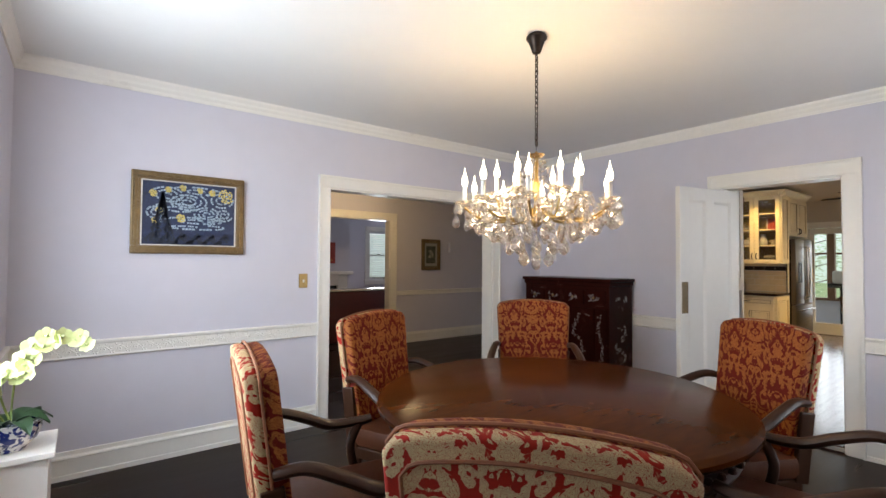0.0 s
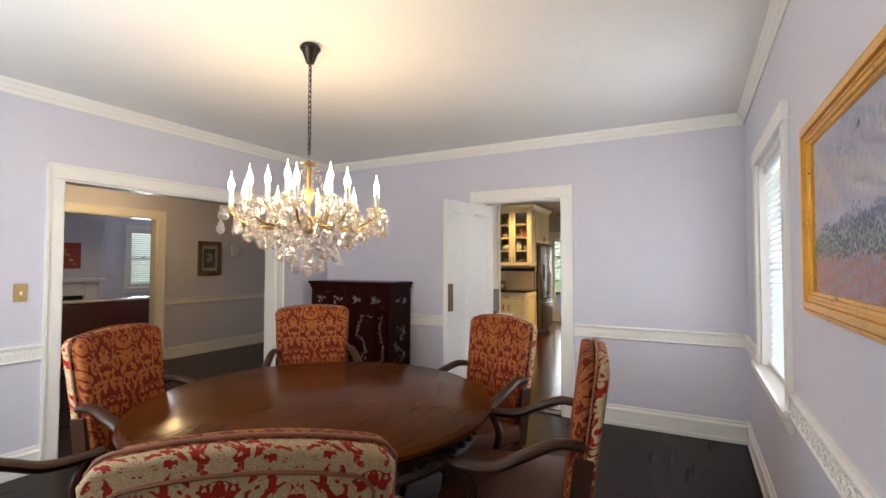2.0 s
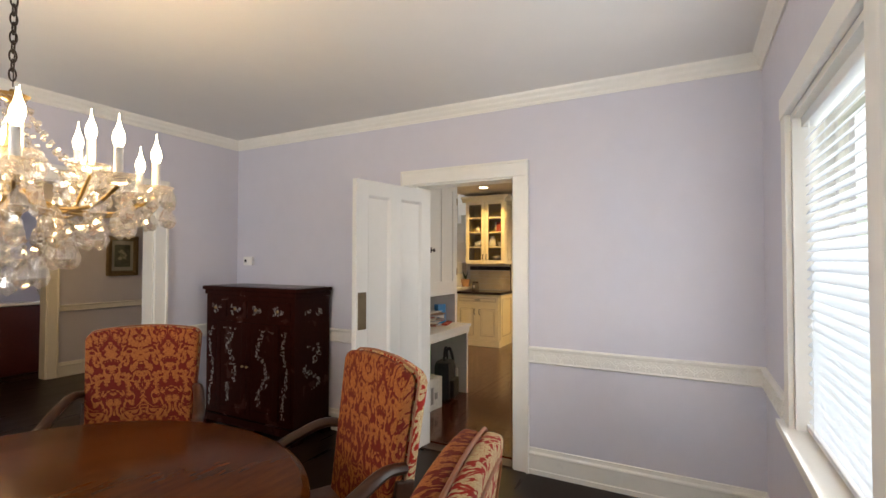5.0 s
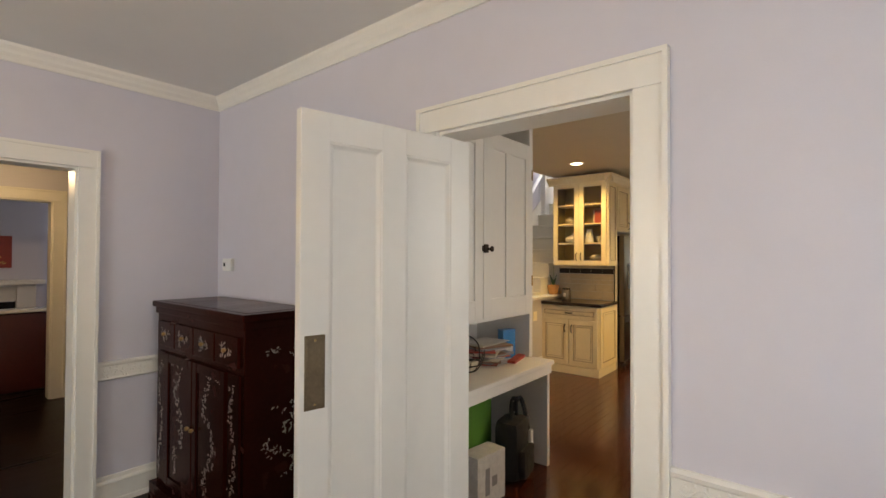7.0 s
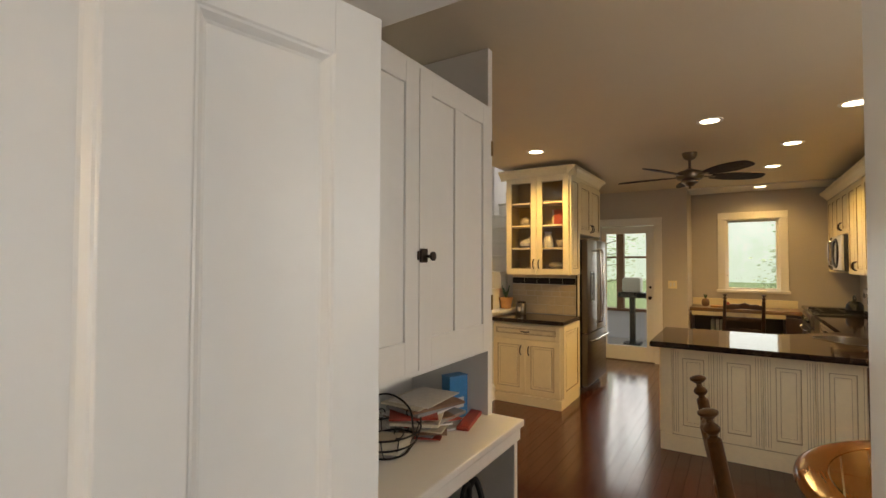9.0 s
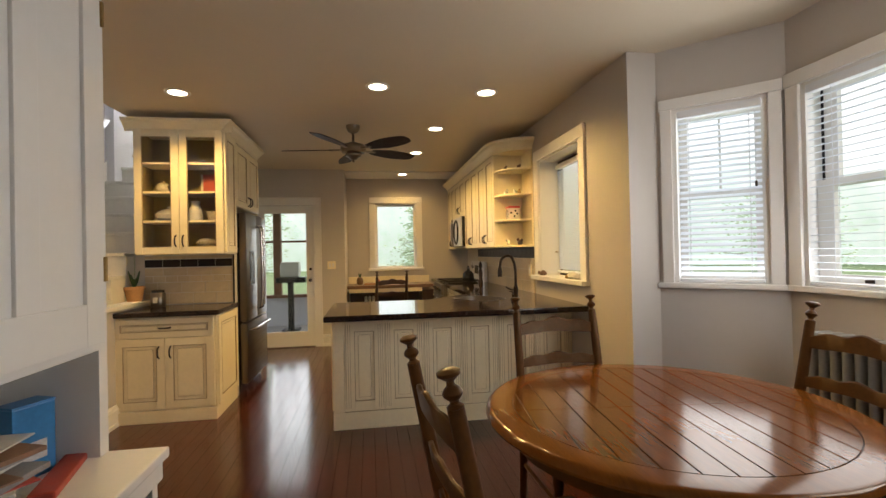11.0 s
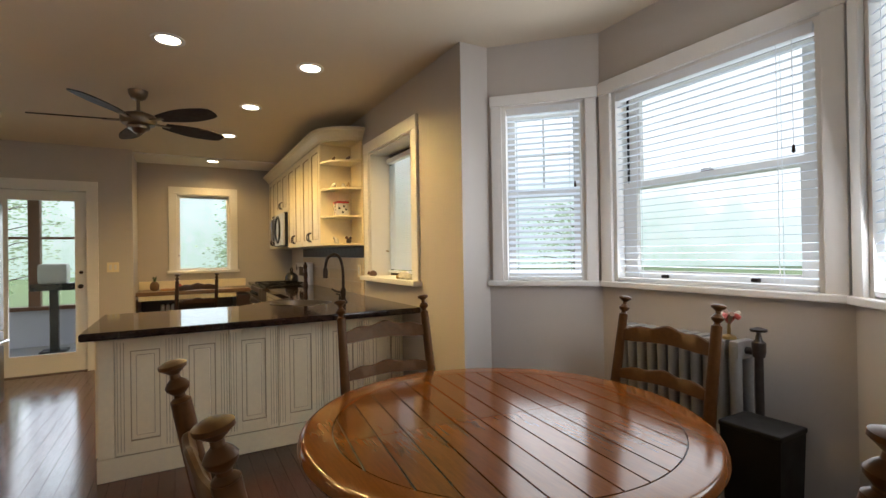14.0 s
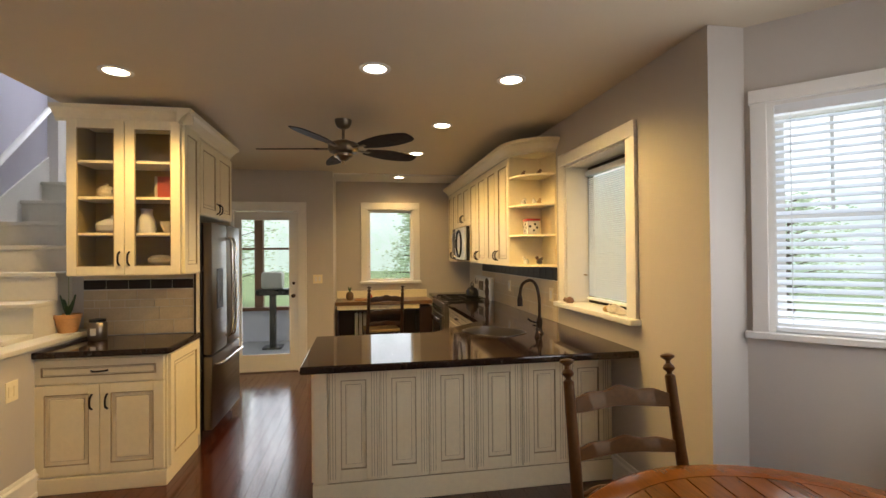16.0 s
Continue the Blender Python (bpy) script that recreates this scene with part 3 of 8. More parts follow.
def sash_window(name, m, w, h, y, label, muntins=(0, 0), split=0.5, stool=0.05, cw=0.09, lock=True, apron=True, stile=0.045, strip=False):
    """A double-hung window in a hole of w by h; local x along the wall, -y to the room, z from the hole's foot."""
    t = thing(name, label=label, category="window", kind="structure")
    t.matrix_basis = m
    part("casing_board", box(-cw, 0, -0.022, 0, 0, h, 0.004), TRIM, t)
    part("casing_board", box(w, w + cw, -0.022, 0, 0, h, 0.004), TRIM, t)
    part("casing_board", box(-cw - 0.006, w + cw + 0.006, -0.026, 0, h, h + cw, 0.004), TRIM, t)
    part("window_sill", box(-cw - 0.03, w + cw + 0.03, -stool, y - 0.021, -0.028, 0.004, 0.006), TRIM, t)
    if apron:
        part("apron", box(-cw, w + cw, -0.02, 0, -0.10, -0.028, 0.004), TRIM, t)
    fr = bmesh.new()
    d0, d1 = 0.0, y + 0.05
    add_box(fr, 0, 0.025, d0, d1, 0, h)
    add_box(fr, w - 0.025, w, d0, d1, 0, h)
    add_box(fr, 0.025, w - 0.025, d0, d1, h - 0.025, h)
    add_box(fr, 0.025, w - 0.025, y - 0.02, d1, 0, 0.02)
    part("window_frame", fr, TRIM, t)
    zs = h * split
    for lo, hi, yy, nm in ((0.02, zs + 0.02, y - 0.005, "lower_sash"), (zs - 0.02, h - 0.025, y + 0.03, "upper_sash")):
        s = bmesh.new()
        r, q = stile, 0.045
        add_box(s, 0.025, 0.025 + r, yy - 0.016, yy + 0.016, lo, hi)
        add_box(s, w - 0.025 - r, w - 0.025, yy - 0.016, yy + 0.016, lo, hi)
        add_box(s, 0.025 + r, w - 0.025 - r, yy - 0.016, yy + 0.016, lo, lo + q * (1.1 if nm == "lower_sash" else 0.8))
        add_box(s, 0.025 + r, w - 0.025 - r, yy - 0.016, yy + 0.016, hi - q * 0.8, hi)
        nx, nz = muntins if nm == "upper_sash" else (0, 0)
        for k in range(1, nx + 1):
            x = 0.025 + (w - 0.05) * k / (nx + 1)
            add_box(s, x - 0.007, x + 0.007, yy - 0.010, yy + 0.010, lo + q, hi - q * 0.8)
        for k in range(1, nz + 1):
            z = lo + (hi - lo) * k / (nz + 1)
            add_box(s, 0.07, w - 0.07, yy - 0.0095, yy + 0.0095, z - 0.007, z + 0.007)
        sash = part(nm, s, TRIM, t)
        g = part("pane", box(0.025 + r, w - 0.025 - r, yy - 0.002, yy + 0.002, lo + q * 0.8, hi - q * 0.8), PANE, sash)
        g.visible_shadow = False
        # Narrow black strip along the upper sash's sides and top.
        if strip and nm == "upper_sash":
            ws = bmesh.new()
            add_box(ws, 0.026, 0.040, yy - 0.019, yy - 0.0165, lo + 0.04, hi - 0.001)
            add_box(ws, w - 0.040, w - 0.026, yy - 0.019, yy - 0.0165, lo + 0.04, hi - 0.001)
            add_box(ws, 0.040, w - 0.040, yy - 0.019, yy - 0.0165, hi - 0.016, hi - 0.001)
            part("weatherstrip", ws, BLACK, sash, "black strip along the upper sash's sides and top")
        if lock and nm == "lower_sash":
            for u in (0.28, 0.72):
                part("finger_lift", box(w * u - 0.018, w * u + 0.018, yy - 0.034, yy - 0.016, lo + 0.012, lo + 0.03, 0.004), BRONZE, sash)
            part("sash_lock", box(w / 2 - 0.025, w / 2 + 0.025, yy - 0.02, yy + 0.012, hi, hi + 0.014, 0.004), BRONZE, sash)
    return t


# dining room south window and the unseen west window
sash_window("window_south", pose(3.90, 0, 0.77, 0, 0, 180), 0.98, 1.27, 0.12, "white double-hung window", (0, 0))
slatted_blind(pose(3.885, -0.055, 0.77, 0, 0, 180), 0.95, 0.015, 1.25, 31, 52)
sash_window("window_west", pose(-0.05, 1.85, 0.8, 0, 0, 90), 1.5, 1.4, 0.10, "white double-hung window", (0, 0))
# bay
for k, (nm, lab) in enumerate((("window_bay_west", "narrow white double-hung bay window"), ("window_bay_south", "wide white double-hung bay window"), ("window_bay_east", "narrow white double-hung bay window with muntins"))):
    a, b = BAY[k], BAY[k + 1]
    w = math.dist(a, b) - 0.176
    d = (Vector((*b, 0)) - Vector((*a, 0))).normalized()
    rz = math.degrees(math.atan2(d.y, d.x))
    e = Vector((*b, 0)) - d * 0.088
    sash_window(nm, pose(e.x, e.y, 1.12, 0, 0, rz + 180), w, 1.10, 0.085, lab, (1, 1) if k != 1 else (0, 0), 0.5, 0.035, 0.078 if k == 1 else 0.066, k == 1, False, 0.045 if k != 1 else 0.085, k == 1)
    slatted_blind(pose(e.x - d.x * 0.03 - d.y * -0.02, e.y - d.y * 0.03 + d.x * -0.02, 1.12, 0, 0, rz + 180), w - 0.06, 0.01, 1.085, 27, 4 if k == 1 else 31, 0.032 if k == 1 else 0.038)
# fixed windows
def fixed_window(name, m, w, h, y, label, cw=0.10, stool=0.04, fm=BRONZE, flab="dark window frame"):
    t = thing(name, label=label, category="window", kind="structure")
    t.matrix_basis = m
    part("casing_board", box(-cw, 0, -0.024, 0, 0, h, 0.005), TRIM, t)
    part("casing_board", box(w, w + cw, -0.024, 0, 0, h, 0.005), TRIM, t)
    part("casing_board", box(-cw, w + cw, -0.026, 0, h, h + cw, 0.005), TRIM, t)
    part("window_sill", box(-cw - 0.02, w + cw + 0.02, -stool - 0.03, y - 0.001, -0.035, 0.004, 0.008), TRIM, t)
    lin = bmesh.new()
    add_box(lin, 0, 0.012, 0, y + 0.04, 0, h)
    add_box(lin, w - 0.012, w, 0, y + 0.04, 0, h)
    add_box(lin, 0.012, w - 0.012, 0, y + 0.04, h - 0.012, h)
    part("window_lining", lin, TRIM, t)
    fr = bmesh.new()
    add_box(fr, 0.012, 0.04, y, y + 0.03, 0, h - 0.012)
    add_box(fr, w - 0.04, w - 0.012, y, y + 0.03, 0, h - 0.012)
    add_box(fr, 0.04, w - 0.04, y, y + 0.03, h - 0.045, h - 0.012)
    add_box(fr, 0.04, w - 0.04, y, y + 0.03, 0, 0.035)
    part("window_frame", fr, fm, t, flab)
    g = part("pane", box(0.04, w - 0.04, y + 0.012, y + 0.017, 0.035, h - 0.045), PANE, t)
    g.visible_shadow = False
    part("latch", tube([(0.018, y - 0.02, h * 0.2), (0.03, y - 0.05, h * 0.2 + 0.005)], 0.006, 6), BRASS, t)
    return t


fixed_window("window_sink", pose(9.03, 0.2, 1.1, 0, 0, 180), 0.91, 1.12, 0.19, "deep-set white framed window above the sink")
fixed_window("window_nook", pose(12.5, 1.76, 1.1, 0, 0, -90), 0.68, 1.08, 0.07, "white framed window above the desk", fm=TRIM, flab="white window frame")
sash_window("window_living_room", pose(5.35, 9.8, 0.95), 0.6, 1.1, 0.09, "white double-hung living room window", (0, 0))
slatted_blind(pose(5.37, 9.835, 0.95), 0.56, 0.01, 1.08, 24, 30)

# outdoors
GRASS = mat("lawn", (0.17, 0.24, 0.11), 0.9, vary=0.3, scale=0.5, bump=0.4, bump_scale=30)
solo("ground", box(-300, 300, -300, 300, -0.75, -0.7), GRASS, "mown green lawn", "lawn", "structure")


def distance_backdrop():
    """Bright overcast sky over far trees, sixty metres off, glowing with painted glare."""
    m = bpy.data.materials.new("glare_washed_distance")
    m.use_nodes = True
    nt = m.node_tree
    nt.nodes.remove(nt.nodes["Principled BSDF"])
    tc = nt.nodes.new("ShaderNodeTexCoord")
    sp = nt.nodes.new("ShaderNodeSeparateXYZ")
    nt.links.new(tc.outputs["Object"], sp.inputs[0])
    nz = nt.nodes.new("ShaderNodeTexNoise")
    nz.inputs["Scale"].default_value, nz.inputs["Detail"].default_value = 0.34, 12
    nz.inputs["Roughness"].default_value = 0.68
    nt.links.new(tc.outputs["Object"], nz.inputs[0])
    k = nt.nodes.new("ShaderNodeMath")
    k.operation = "MULTIPLY_ADD"
    k.inputs[1].default_value = 24
    nt.links.new(nz.outputs[0], k.inputs[0])
    sb = nt.nodes.new("ShaderNodeMath")
    sb.operation = "MULTIPLY"
    sb.inputs[1].default_value = -1.0
    nt.links.new(sp.outputs[2], sb.inputs[0])
    nt.links.new(sb.outputs[0], k.inputs[2])
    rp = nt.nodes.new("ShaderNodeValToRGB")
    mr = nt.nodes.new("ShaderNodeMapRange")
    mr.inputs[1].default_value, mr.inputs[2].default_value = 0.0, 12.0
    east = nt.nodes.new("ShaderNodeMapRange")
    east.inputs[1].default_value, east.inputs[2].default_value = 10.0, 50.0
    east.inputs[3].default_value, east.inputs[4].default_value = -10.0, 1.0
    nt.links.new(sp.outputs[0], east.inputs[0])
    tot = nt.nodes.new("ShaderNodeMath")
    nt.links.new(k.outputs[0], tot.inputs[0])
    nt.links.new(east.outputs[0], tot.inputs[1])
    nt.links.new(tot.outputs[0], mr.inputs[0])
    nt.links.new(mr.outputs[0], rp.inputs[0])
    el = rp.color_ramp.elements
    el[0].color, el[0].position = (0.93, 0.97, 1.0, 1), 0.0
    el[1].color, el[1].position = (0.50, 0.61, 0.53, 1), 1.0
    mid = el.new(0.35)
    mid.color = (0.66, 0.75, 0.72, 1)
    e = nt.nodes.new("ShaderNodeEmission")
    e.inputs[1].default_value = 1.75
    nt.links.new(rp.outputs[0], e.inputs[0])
    nt.links.new(e.outputs[0], nt.nodes["Material Output"].inputs[0])
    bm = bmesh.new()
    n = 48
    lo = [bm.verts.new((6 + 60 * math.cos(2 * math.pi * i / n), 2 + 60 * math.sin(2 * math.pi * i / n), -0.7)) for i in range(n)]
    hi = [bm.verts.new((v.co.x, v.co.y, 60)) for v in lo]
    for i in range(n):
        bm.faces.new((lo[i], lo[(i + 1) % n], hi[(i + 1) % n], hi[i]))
    solo("backdrop", bm, m, "glowing backdrop of overcast sky and far trees, glare painted in", "sky", "structure")


distance_backdrop()
# Made-up pale slab over the lawn, so the ground outside blows out white.
solo("driveway", box(-30, 9.5, -30, -6.5, -0.7, -0.685), mat("glare_pale_ground", (0.62, 0.61, 0.58), 0.85, vary=0.08, scale=0.6, bump=0.2, bump_scale=20), "added pale slab standing in for overexposed ground", "driveway", "structure")
FOLIAGE = mat("pale_spring_leaves", (0.12, 0.17, 0.08), 0.6, vary=0.3, scale=0.9, island=0.6, spec=0.2)
tl = FOLIAGE.node_tree.nodes.new("ShaderNodeBsdfTranslucent")
tl.inputs[0].default_value = (0.62, 0.74, 0.52, 1)
mx = FOLIAGE.node_tree.nodes.new("ShaderNodeMixShader")
mx.inputs[0].default_value = 0.85
FOLIAGE.node_tree.links.new(FOLIAGE.node_tree.nodes["Principled BSDF"].outputs[0], mx.inputs[1])
FOLIAGE.node_tree.links.new(tl.outputs[0], mx.inputs[2])
FOLIAGE.node_tree.links.new(mx.outputs[0], FOLIAGE.node_tree.nodes["Material Output"].inputs[0])
BARK = mat("grey_brown_bark", (0.12, 0.09, 0.07), 0.9, vary=0.4, scale=9, bump=0.6, bump_scale=40)


def tree(name, x, y, h, r, seed, conifer, label, category):
    """A tapered trunk with limbs and a loose crown of leaf clumps."""
    rnd = random.Random(seed)
    t = thing(name, (x, y, -0.7), 0, label, category)
    part("trunk", tube([(0, 0, 0), (0.04 * r, 0.02 * r, h * 0.4), (-0.02 * r, 0.03 * r, h * 0.92)], [0.06 * r + 0.03, 0.045 * r, 0.012], 8), BARK, t, "", True)
    limbs, tips = bmesh.new(), []
    for k in range(34 if conifer else 26):
        f = (k + 0.5) / (34 if conifer else 26)
        z = h * (0.10 + 0.86 * f)
        spread = r * ((1 - f) * 0.95 + 0.05 if conifer else math.sin(math.pi * (0.12 + 0.80 * f)) ** 0.7) * rnd.uniform(0.7, 1.1)
        a = k * 2.4 + rnd.uniform(-0.4, 0.4)
        tip = Vector((spread * math.cos(a), spread * math.sin(a), z + (-0.12 if conifer else 0.10) * spread))
        add_tube(limbs, [(0, 0, z - 0.10 * spread), tip * 0.5 + Vector((0, 0, z * 0.5)), tip], [0.03, 0.018, 0.006], 5)
        for q in range(6):
            tips.append((Vector((0, 0, z)).lerp(tip, 0.30 + 0.14 * q), 0.10 + 0.13 * spread))
    part("limbs", limbs, BARK, t)
    vs, fs = [], []
    for c, s in tips:
        for q in range(22):
            p = c + Vector((rnd.gauss(0, s), rnd.gauss(0, s), rnd.gauss(0, s * 0.7)))
            e = Matrix.Rotation(rnd.uniform(0, 6.28), 3, "Z") @ Matrix.Rotation(rnd.uniform(-1.2, 1.2), 3, "X")
            L, w = rnd.uniform(0.06, 0.12), rnd.uniform(0.025, 0.05)
            n = len(vs)
            vs += [tuple(p + e @ Vector(d)) for d in ((-L, 0, 0), (0, -w, 0.01), (L, 0, 0), (0, w, 0.01))]
            fs.append((n, n + 1, n + 2, n + 3))
    me = bpy.data.meshes.new("crown")
    me.from_pydata(vs, [], fs)
    me.materials.append(FOLIAGE)
    ob = new("crown", me)
    ob.parent = t
    tagged(ob, "loose crown of pale leaves", kind="stuff")
    return t


for name, x, y, h, r, cf, lab, cat in (("conifer", 26.0, -0.6, 5.6, 1.7, True, "pale green conifer on the lawn behind the house", "tree"), ("tree", 27.0, 7.5, 7.0, 2.6, False, "broad leafy tree behind the porch", "tree"), ("tree", 30.0, -4.0, 7.5, 3.0, False, "broad leafy tree at the back of the garden", "tree"), ("shrub", 19.5, -13.0, 4.2, 2.0, False, "tall leafy shrub on the lawn", "shrub")):
    tree(name, x, y, h, r, int(x * 7), cf, lab, cat)


# ---- dining room ----
def damask(name, ground, figure, scale=1.0, cut=-0.1):
    """Woven red and gold damask: mirrored scrolls in the cloth's own x and z."""
    m = bpy.data.materials.new(name)
    m.use_nodes = True
    nt = m.node_tree
    b = nt.nodes["Principled BSDF"]
    b.inputs["Roughness"].default_value = 0.75
    b.inputs["Specular IOR Level"].default_value = 0.2
    tc = nt.nodes.new("ShaderNodeTexCoord")
    sx = nt.nodes.new("ShaderNodeSeparateXYZ")
    nt.links.new(tc.outputs["Object"], sx.inputs[0])

    def mth(op, a, b2=None, c=None):
        n = nt.nodes.new("ShaderNodeMath")
        n.operation = op
        for i, v in enumerate((a, b2, c)):
            if v is None:
                continue
            if isinstance(v, (int, float)):
                n.inputs[i].default_value = v
            else:
                nt.links.new(v, n.inputs[i])
        return n.outputs[0]

    xm = mth("PINGPONG", mth("ADD", sx.outputs["X"], mth("MULTIPLY", sx.outputs["Y"], 0.8)), 0.135)
    yy = mth("MULTIPLY", sx.outputs["Y"], 0.6)
    cb = nt.nodes.new("ShaderNodeCombineXYZ")
    nt.links.new(mth("MULTIPLY", xm, scale), cb.inputs[0])
    nt.links.new(mth("MULTIPLY", mth("ADD", sx.outputs["Z"], yy), scale), cb.inputs[2])
    n1 = nt.nodes.new("ShaderNodeTexNoise")
    n1.inputs["Scale"].default_value, n1.inputs["Detail"].default_value, n1.inputs["Distortion"].default_value = 13.0, 1.0, 2.6
    nt.links.new(cb.outputs[0], n1.inputs[0])
    vo = nt.nodes.new("ShaderNodeTexVoronoi")
    vo.inputs["Scale"].default_value = 17.0
    nt.links.new(cb.outputs[0], vo.inputs["Vector"])
    n2 = nt.nodes.new("ShaderNodeTexNoise")
    n2.inputs["Scale"].default_value, n2.inputs["Detail"].default_value, n2.inputs["Distortion"].default_value = 46.0, 1.0, 1.5
    nt.links.new(cb.outputs[0], n2.inputs[0])
    field = mth("ADD", n1.outputs[0], mth("MULTIPLY_ADD", n2.outputs[0], 0.22, -0.11))
    body = nt.nodes.new("ShaderNodeMapRange")
    body.inputs[1].default_value, body.inputs[2].default_value = 0.485 + cut, 0.505 + cut
    nt.links.new(field, body.inputs[0])
    rosette = nt.nodes.new("ShaderNodeMapRange")
    rosette.inputs[1].default_value, rosette.inputs[2].default_value = 0.26, 0.21
    nt.links.new(mth("ADD", vo.outputs["Distance"], mth("MULTIPLY_ADD", n2.outputs[0], 0.5, -0.25)), rosette.inputs[0])
    vein = nt.nodes.new("ShaderNodeMapRange")
    vein.inputs[1].default_value, vein.inputs[2].default_value = 0.55, 0.85
    vein.inputs[3].default_value, vein.inputs[4].default_value = 1.0, 0.30
    nt.links.new(mth("SINE", mth("MULTIPLY", field, 95.0)), vein.inputs[0])
    figure_out = mth("MULTIPLY", mth("MAXIMUM", body.outputs[0], rosette.outputs[0]), vein.outputs[0])
    wn = nt.nodes.new("ShaderNodeTexNoise")
    wn.inputs["Scale"].default_value = 260
    nt.links.new(tc.outputs["Object"], wn.inputs[0])
    mx = nt.nodes.new("ShaderNodeMix")
    mx.data_type = "RGBA"
    mx.inputs[6].default_value, mx.inputs[7].default_value = (*ground, 1), (*figure, 1)
    nt.links.new(figure_out, mx.inputs[0])
    mu = nt.nodes.new("ShaderNodeVectorMath")
    mu.operation = "SCALE"
    nt.links.new(mx.outputs[2], mu.inputs[0])
    nt.links.new(mth("MULTIPLY_ADD", wn.outputs[0], 0.5, 0.75), mu.inputs[3])
    nt.links.new(mu.outputs[0], b.inputs["Base Color"])
    bp = nt.nodes.new("ShaderNodeBump")
    bp.inputs["Strength"].default_value, bp.inputs["Distance"].default_value = 0.35, 0.002
    nt.links.new(mth("ADD", figure_out, mth("MULTIPLY", wn.outputs[0], 0.6)), bp.inputs["Height"])
    nt.links.new(bp.outputs[0], b.inputs["Normal"])
    return m


DAMASK = damask("gold_damask_on_red", (0.105, 0.006, 0.002), (0.28, 0.095, 0.021), 1.5, 0.015)
DAMASKB = damask("cream_damask_on_red", (0.27, 0.012, 0.005), (0.47, 0.37, 0.20), 1.45, -0.02)
PIPING = mat("red_gold_piping", (0.24, 0.09, 0.04), 0.7, vary=0.3, scale=60)
NAIL = mat("brass_nailheads", (0.4, 0.28, 0.12), 0.35, 1.0, vary=0.2)


def back_shape(w, h, n=28, drop=0.030, taper=0.03):
    """Outline of the back: straight sides, gently arched top."""
    out = [(-w / 2 + taper, 0), (w / 2 - taper, 0)]
    for k in range(n + 1):
        u = 1 - 2 * k / n
        ear = max(0.0, (abs(u) - 0.86) / 0.14)
        out.append((u * w / 2, h - drop * u * u - 0.026 * ear ** 2.2))
    return out


def add_slab(bm, poly, y0, y1, m, bevel=0.02):
    lo = [bm.verts.new((x, y0, z)) for x, z in poly]
    hi = [bm.verts.new((x, y1, z)) for x, z in poly]
    n = len(poly)
    fs = [bm.faces.new((lo[k], lo[(k + 1) % n], hi[(k + 1) % n], hi[k])) for k in range(n)]
    fa, fb = bm.faces.new(lo), bm.faces.new(hi[::-1])
    bmesh.ops.recalc_face_normals(bm, faces=bm.faces[:])
    if bevel:
        es = [e for e in list(fa.edges) + list(fb.edges)]
        bmesh.ops.bevel(bm, geom=es, offset=bevel, segments=3, profile=0.5, affect="EDGES", clamp_overlap=True)
    bmesh.ops.transform(bm, matrix=m, verts=bm.verts[:])
    return bm


def armchair():
    t = thing("armchair", (0, 0, 0), label="dark wooden armchair with red and gold damask back and leather seat", category="chair", group="chairs round the dining table")
    lean = pose(0, 0, 0.44, 7.5)
    part("backrest", add_slab(bmesh.new(), back_shape(0.54, 0.64), 0.0, 0.055, lean, 0.018), DAMASK, t, "gold on red damask inner back", True)
    part("back_panel", add_slab(bmesh.new(), back_shape(0.545, 0.645), -0.045, -0.001, lean, 0.014), DAMASKB, t, "cream on red damask outer back", True)
    pp = [(x, 0.0, z) for x, z in back_shape(0.55, 0.648)[1:]] + [(-0.245, 0, 0)]
    part("piping", tube(pp, 0.0045, 6, lean), PIPING, t, "", True)
    inner = [(x * 0.86, -0.047, 0.05 + z * 0.86) for x, z in back_shape(0.54, 0.64)[1:] + [(-0.24, 0)]]
    part("piping", tube(inner, 0.004, 6, lean), PIPING, t, "", True)
    seat = box(-0.27, 0.27, 0.0, 0.53, 0.40, 0.50, 0.03)
    part("seat", seat, LEATHER, t, "brown leather seat", True)
    part("seat_rail", box(-0.265, 0.265, 0.0, 0.525, 0.335, 0.40, 0.01), ARMWOOD, t)
    for s in (-1, 1):
        pts = bow([(s * 0.26, -0.03, 0.74), (s * 0.285, 0.06, 0.752), (s * 0.31, 0.17, 0.71), (s * 0.325, 0.28, 0.66), (s * 0.325, 0.40, 0.655), (s * 0.315, 0.47, 0.665)])
        part("arm", tube(pts, [0.022 + 0.006 * math.sin(3.14 * k / len(pts)) for k in range(len(pts))], 10, None, 0.8), ARMWOOD, t, "", True)
        part("arm_post", tube(bow([(s * 0.318, 0.41, 0.645), (s * 0.30, 0.37, 0.56), (s * 0.275, 0.39, 0.45), (s * 0.262, 0.42, 0.36)]), 0.020, 10), ARMWOOD, t, "", True)
        part("front_leg", tube(bow([(s * 0.235, 0.485, 0.36), (s * 0.255, 0.51, 0.24), (s * 0.235, 0.49, 0.08), (s * 0.25, 0.51, 0.0)]), [0.034 - 0.0009 * k for k in range(19)], 10), ARMWOOD, t, "", True)
        part("back_leg", tube(bow([(s * 0.22, 0.02, 0.42), (s * 0.22, 0.0, 0.22), (s * 0.22, -0.07, 0.0)]), 0.022, 8), ARMWOOD, t, "", True)
        part("back_stile", box(s * 0.255 - 0.013, s * 0.255 + 0.013, -0.035, 0.035, -0.06, 0.26, 0.006, lean), ARMWOOD, t)
    return t


TABLE = Vector((2.08, 1.99, 0))
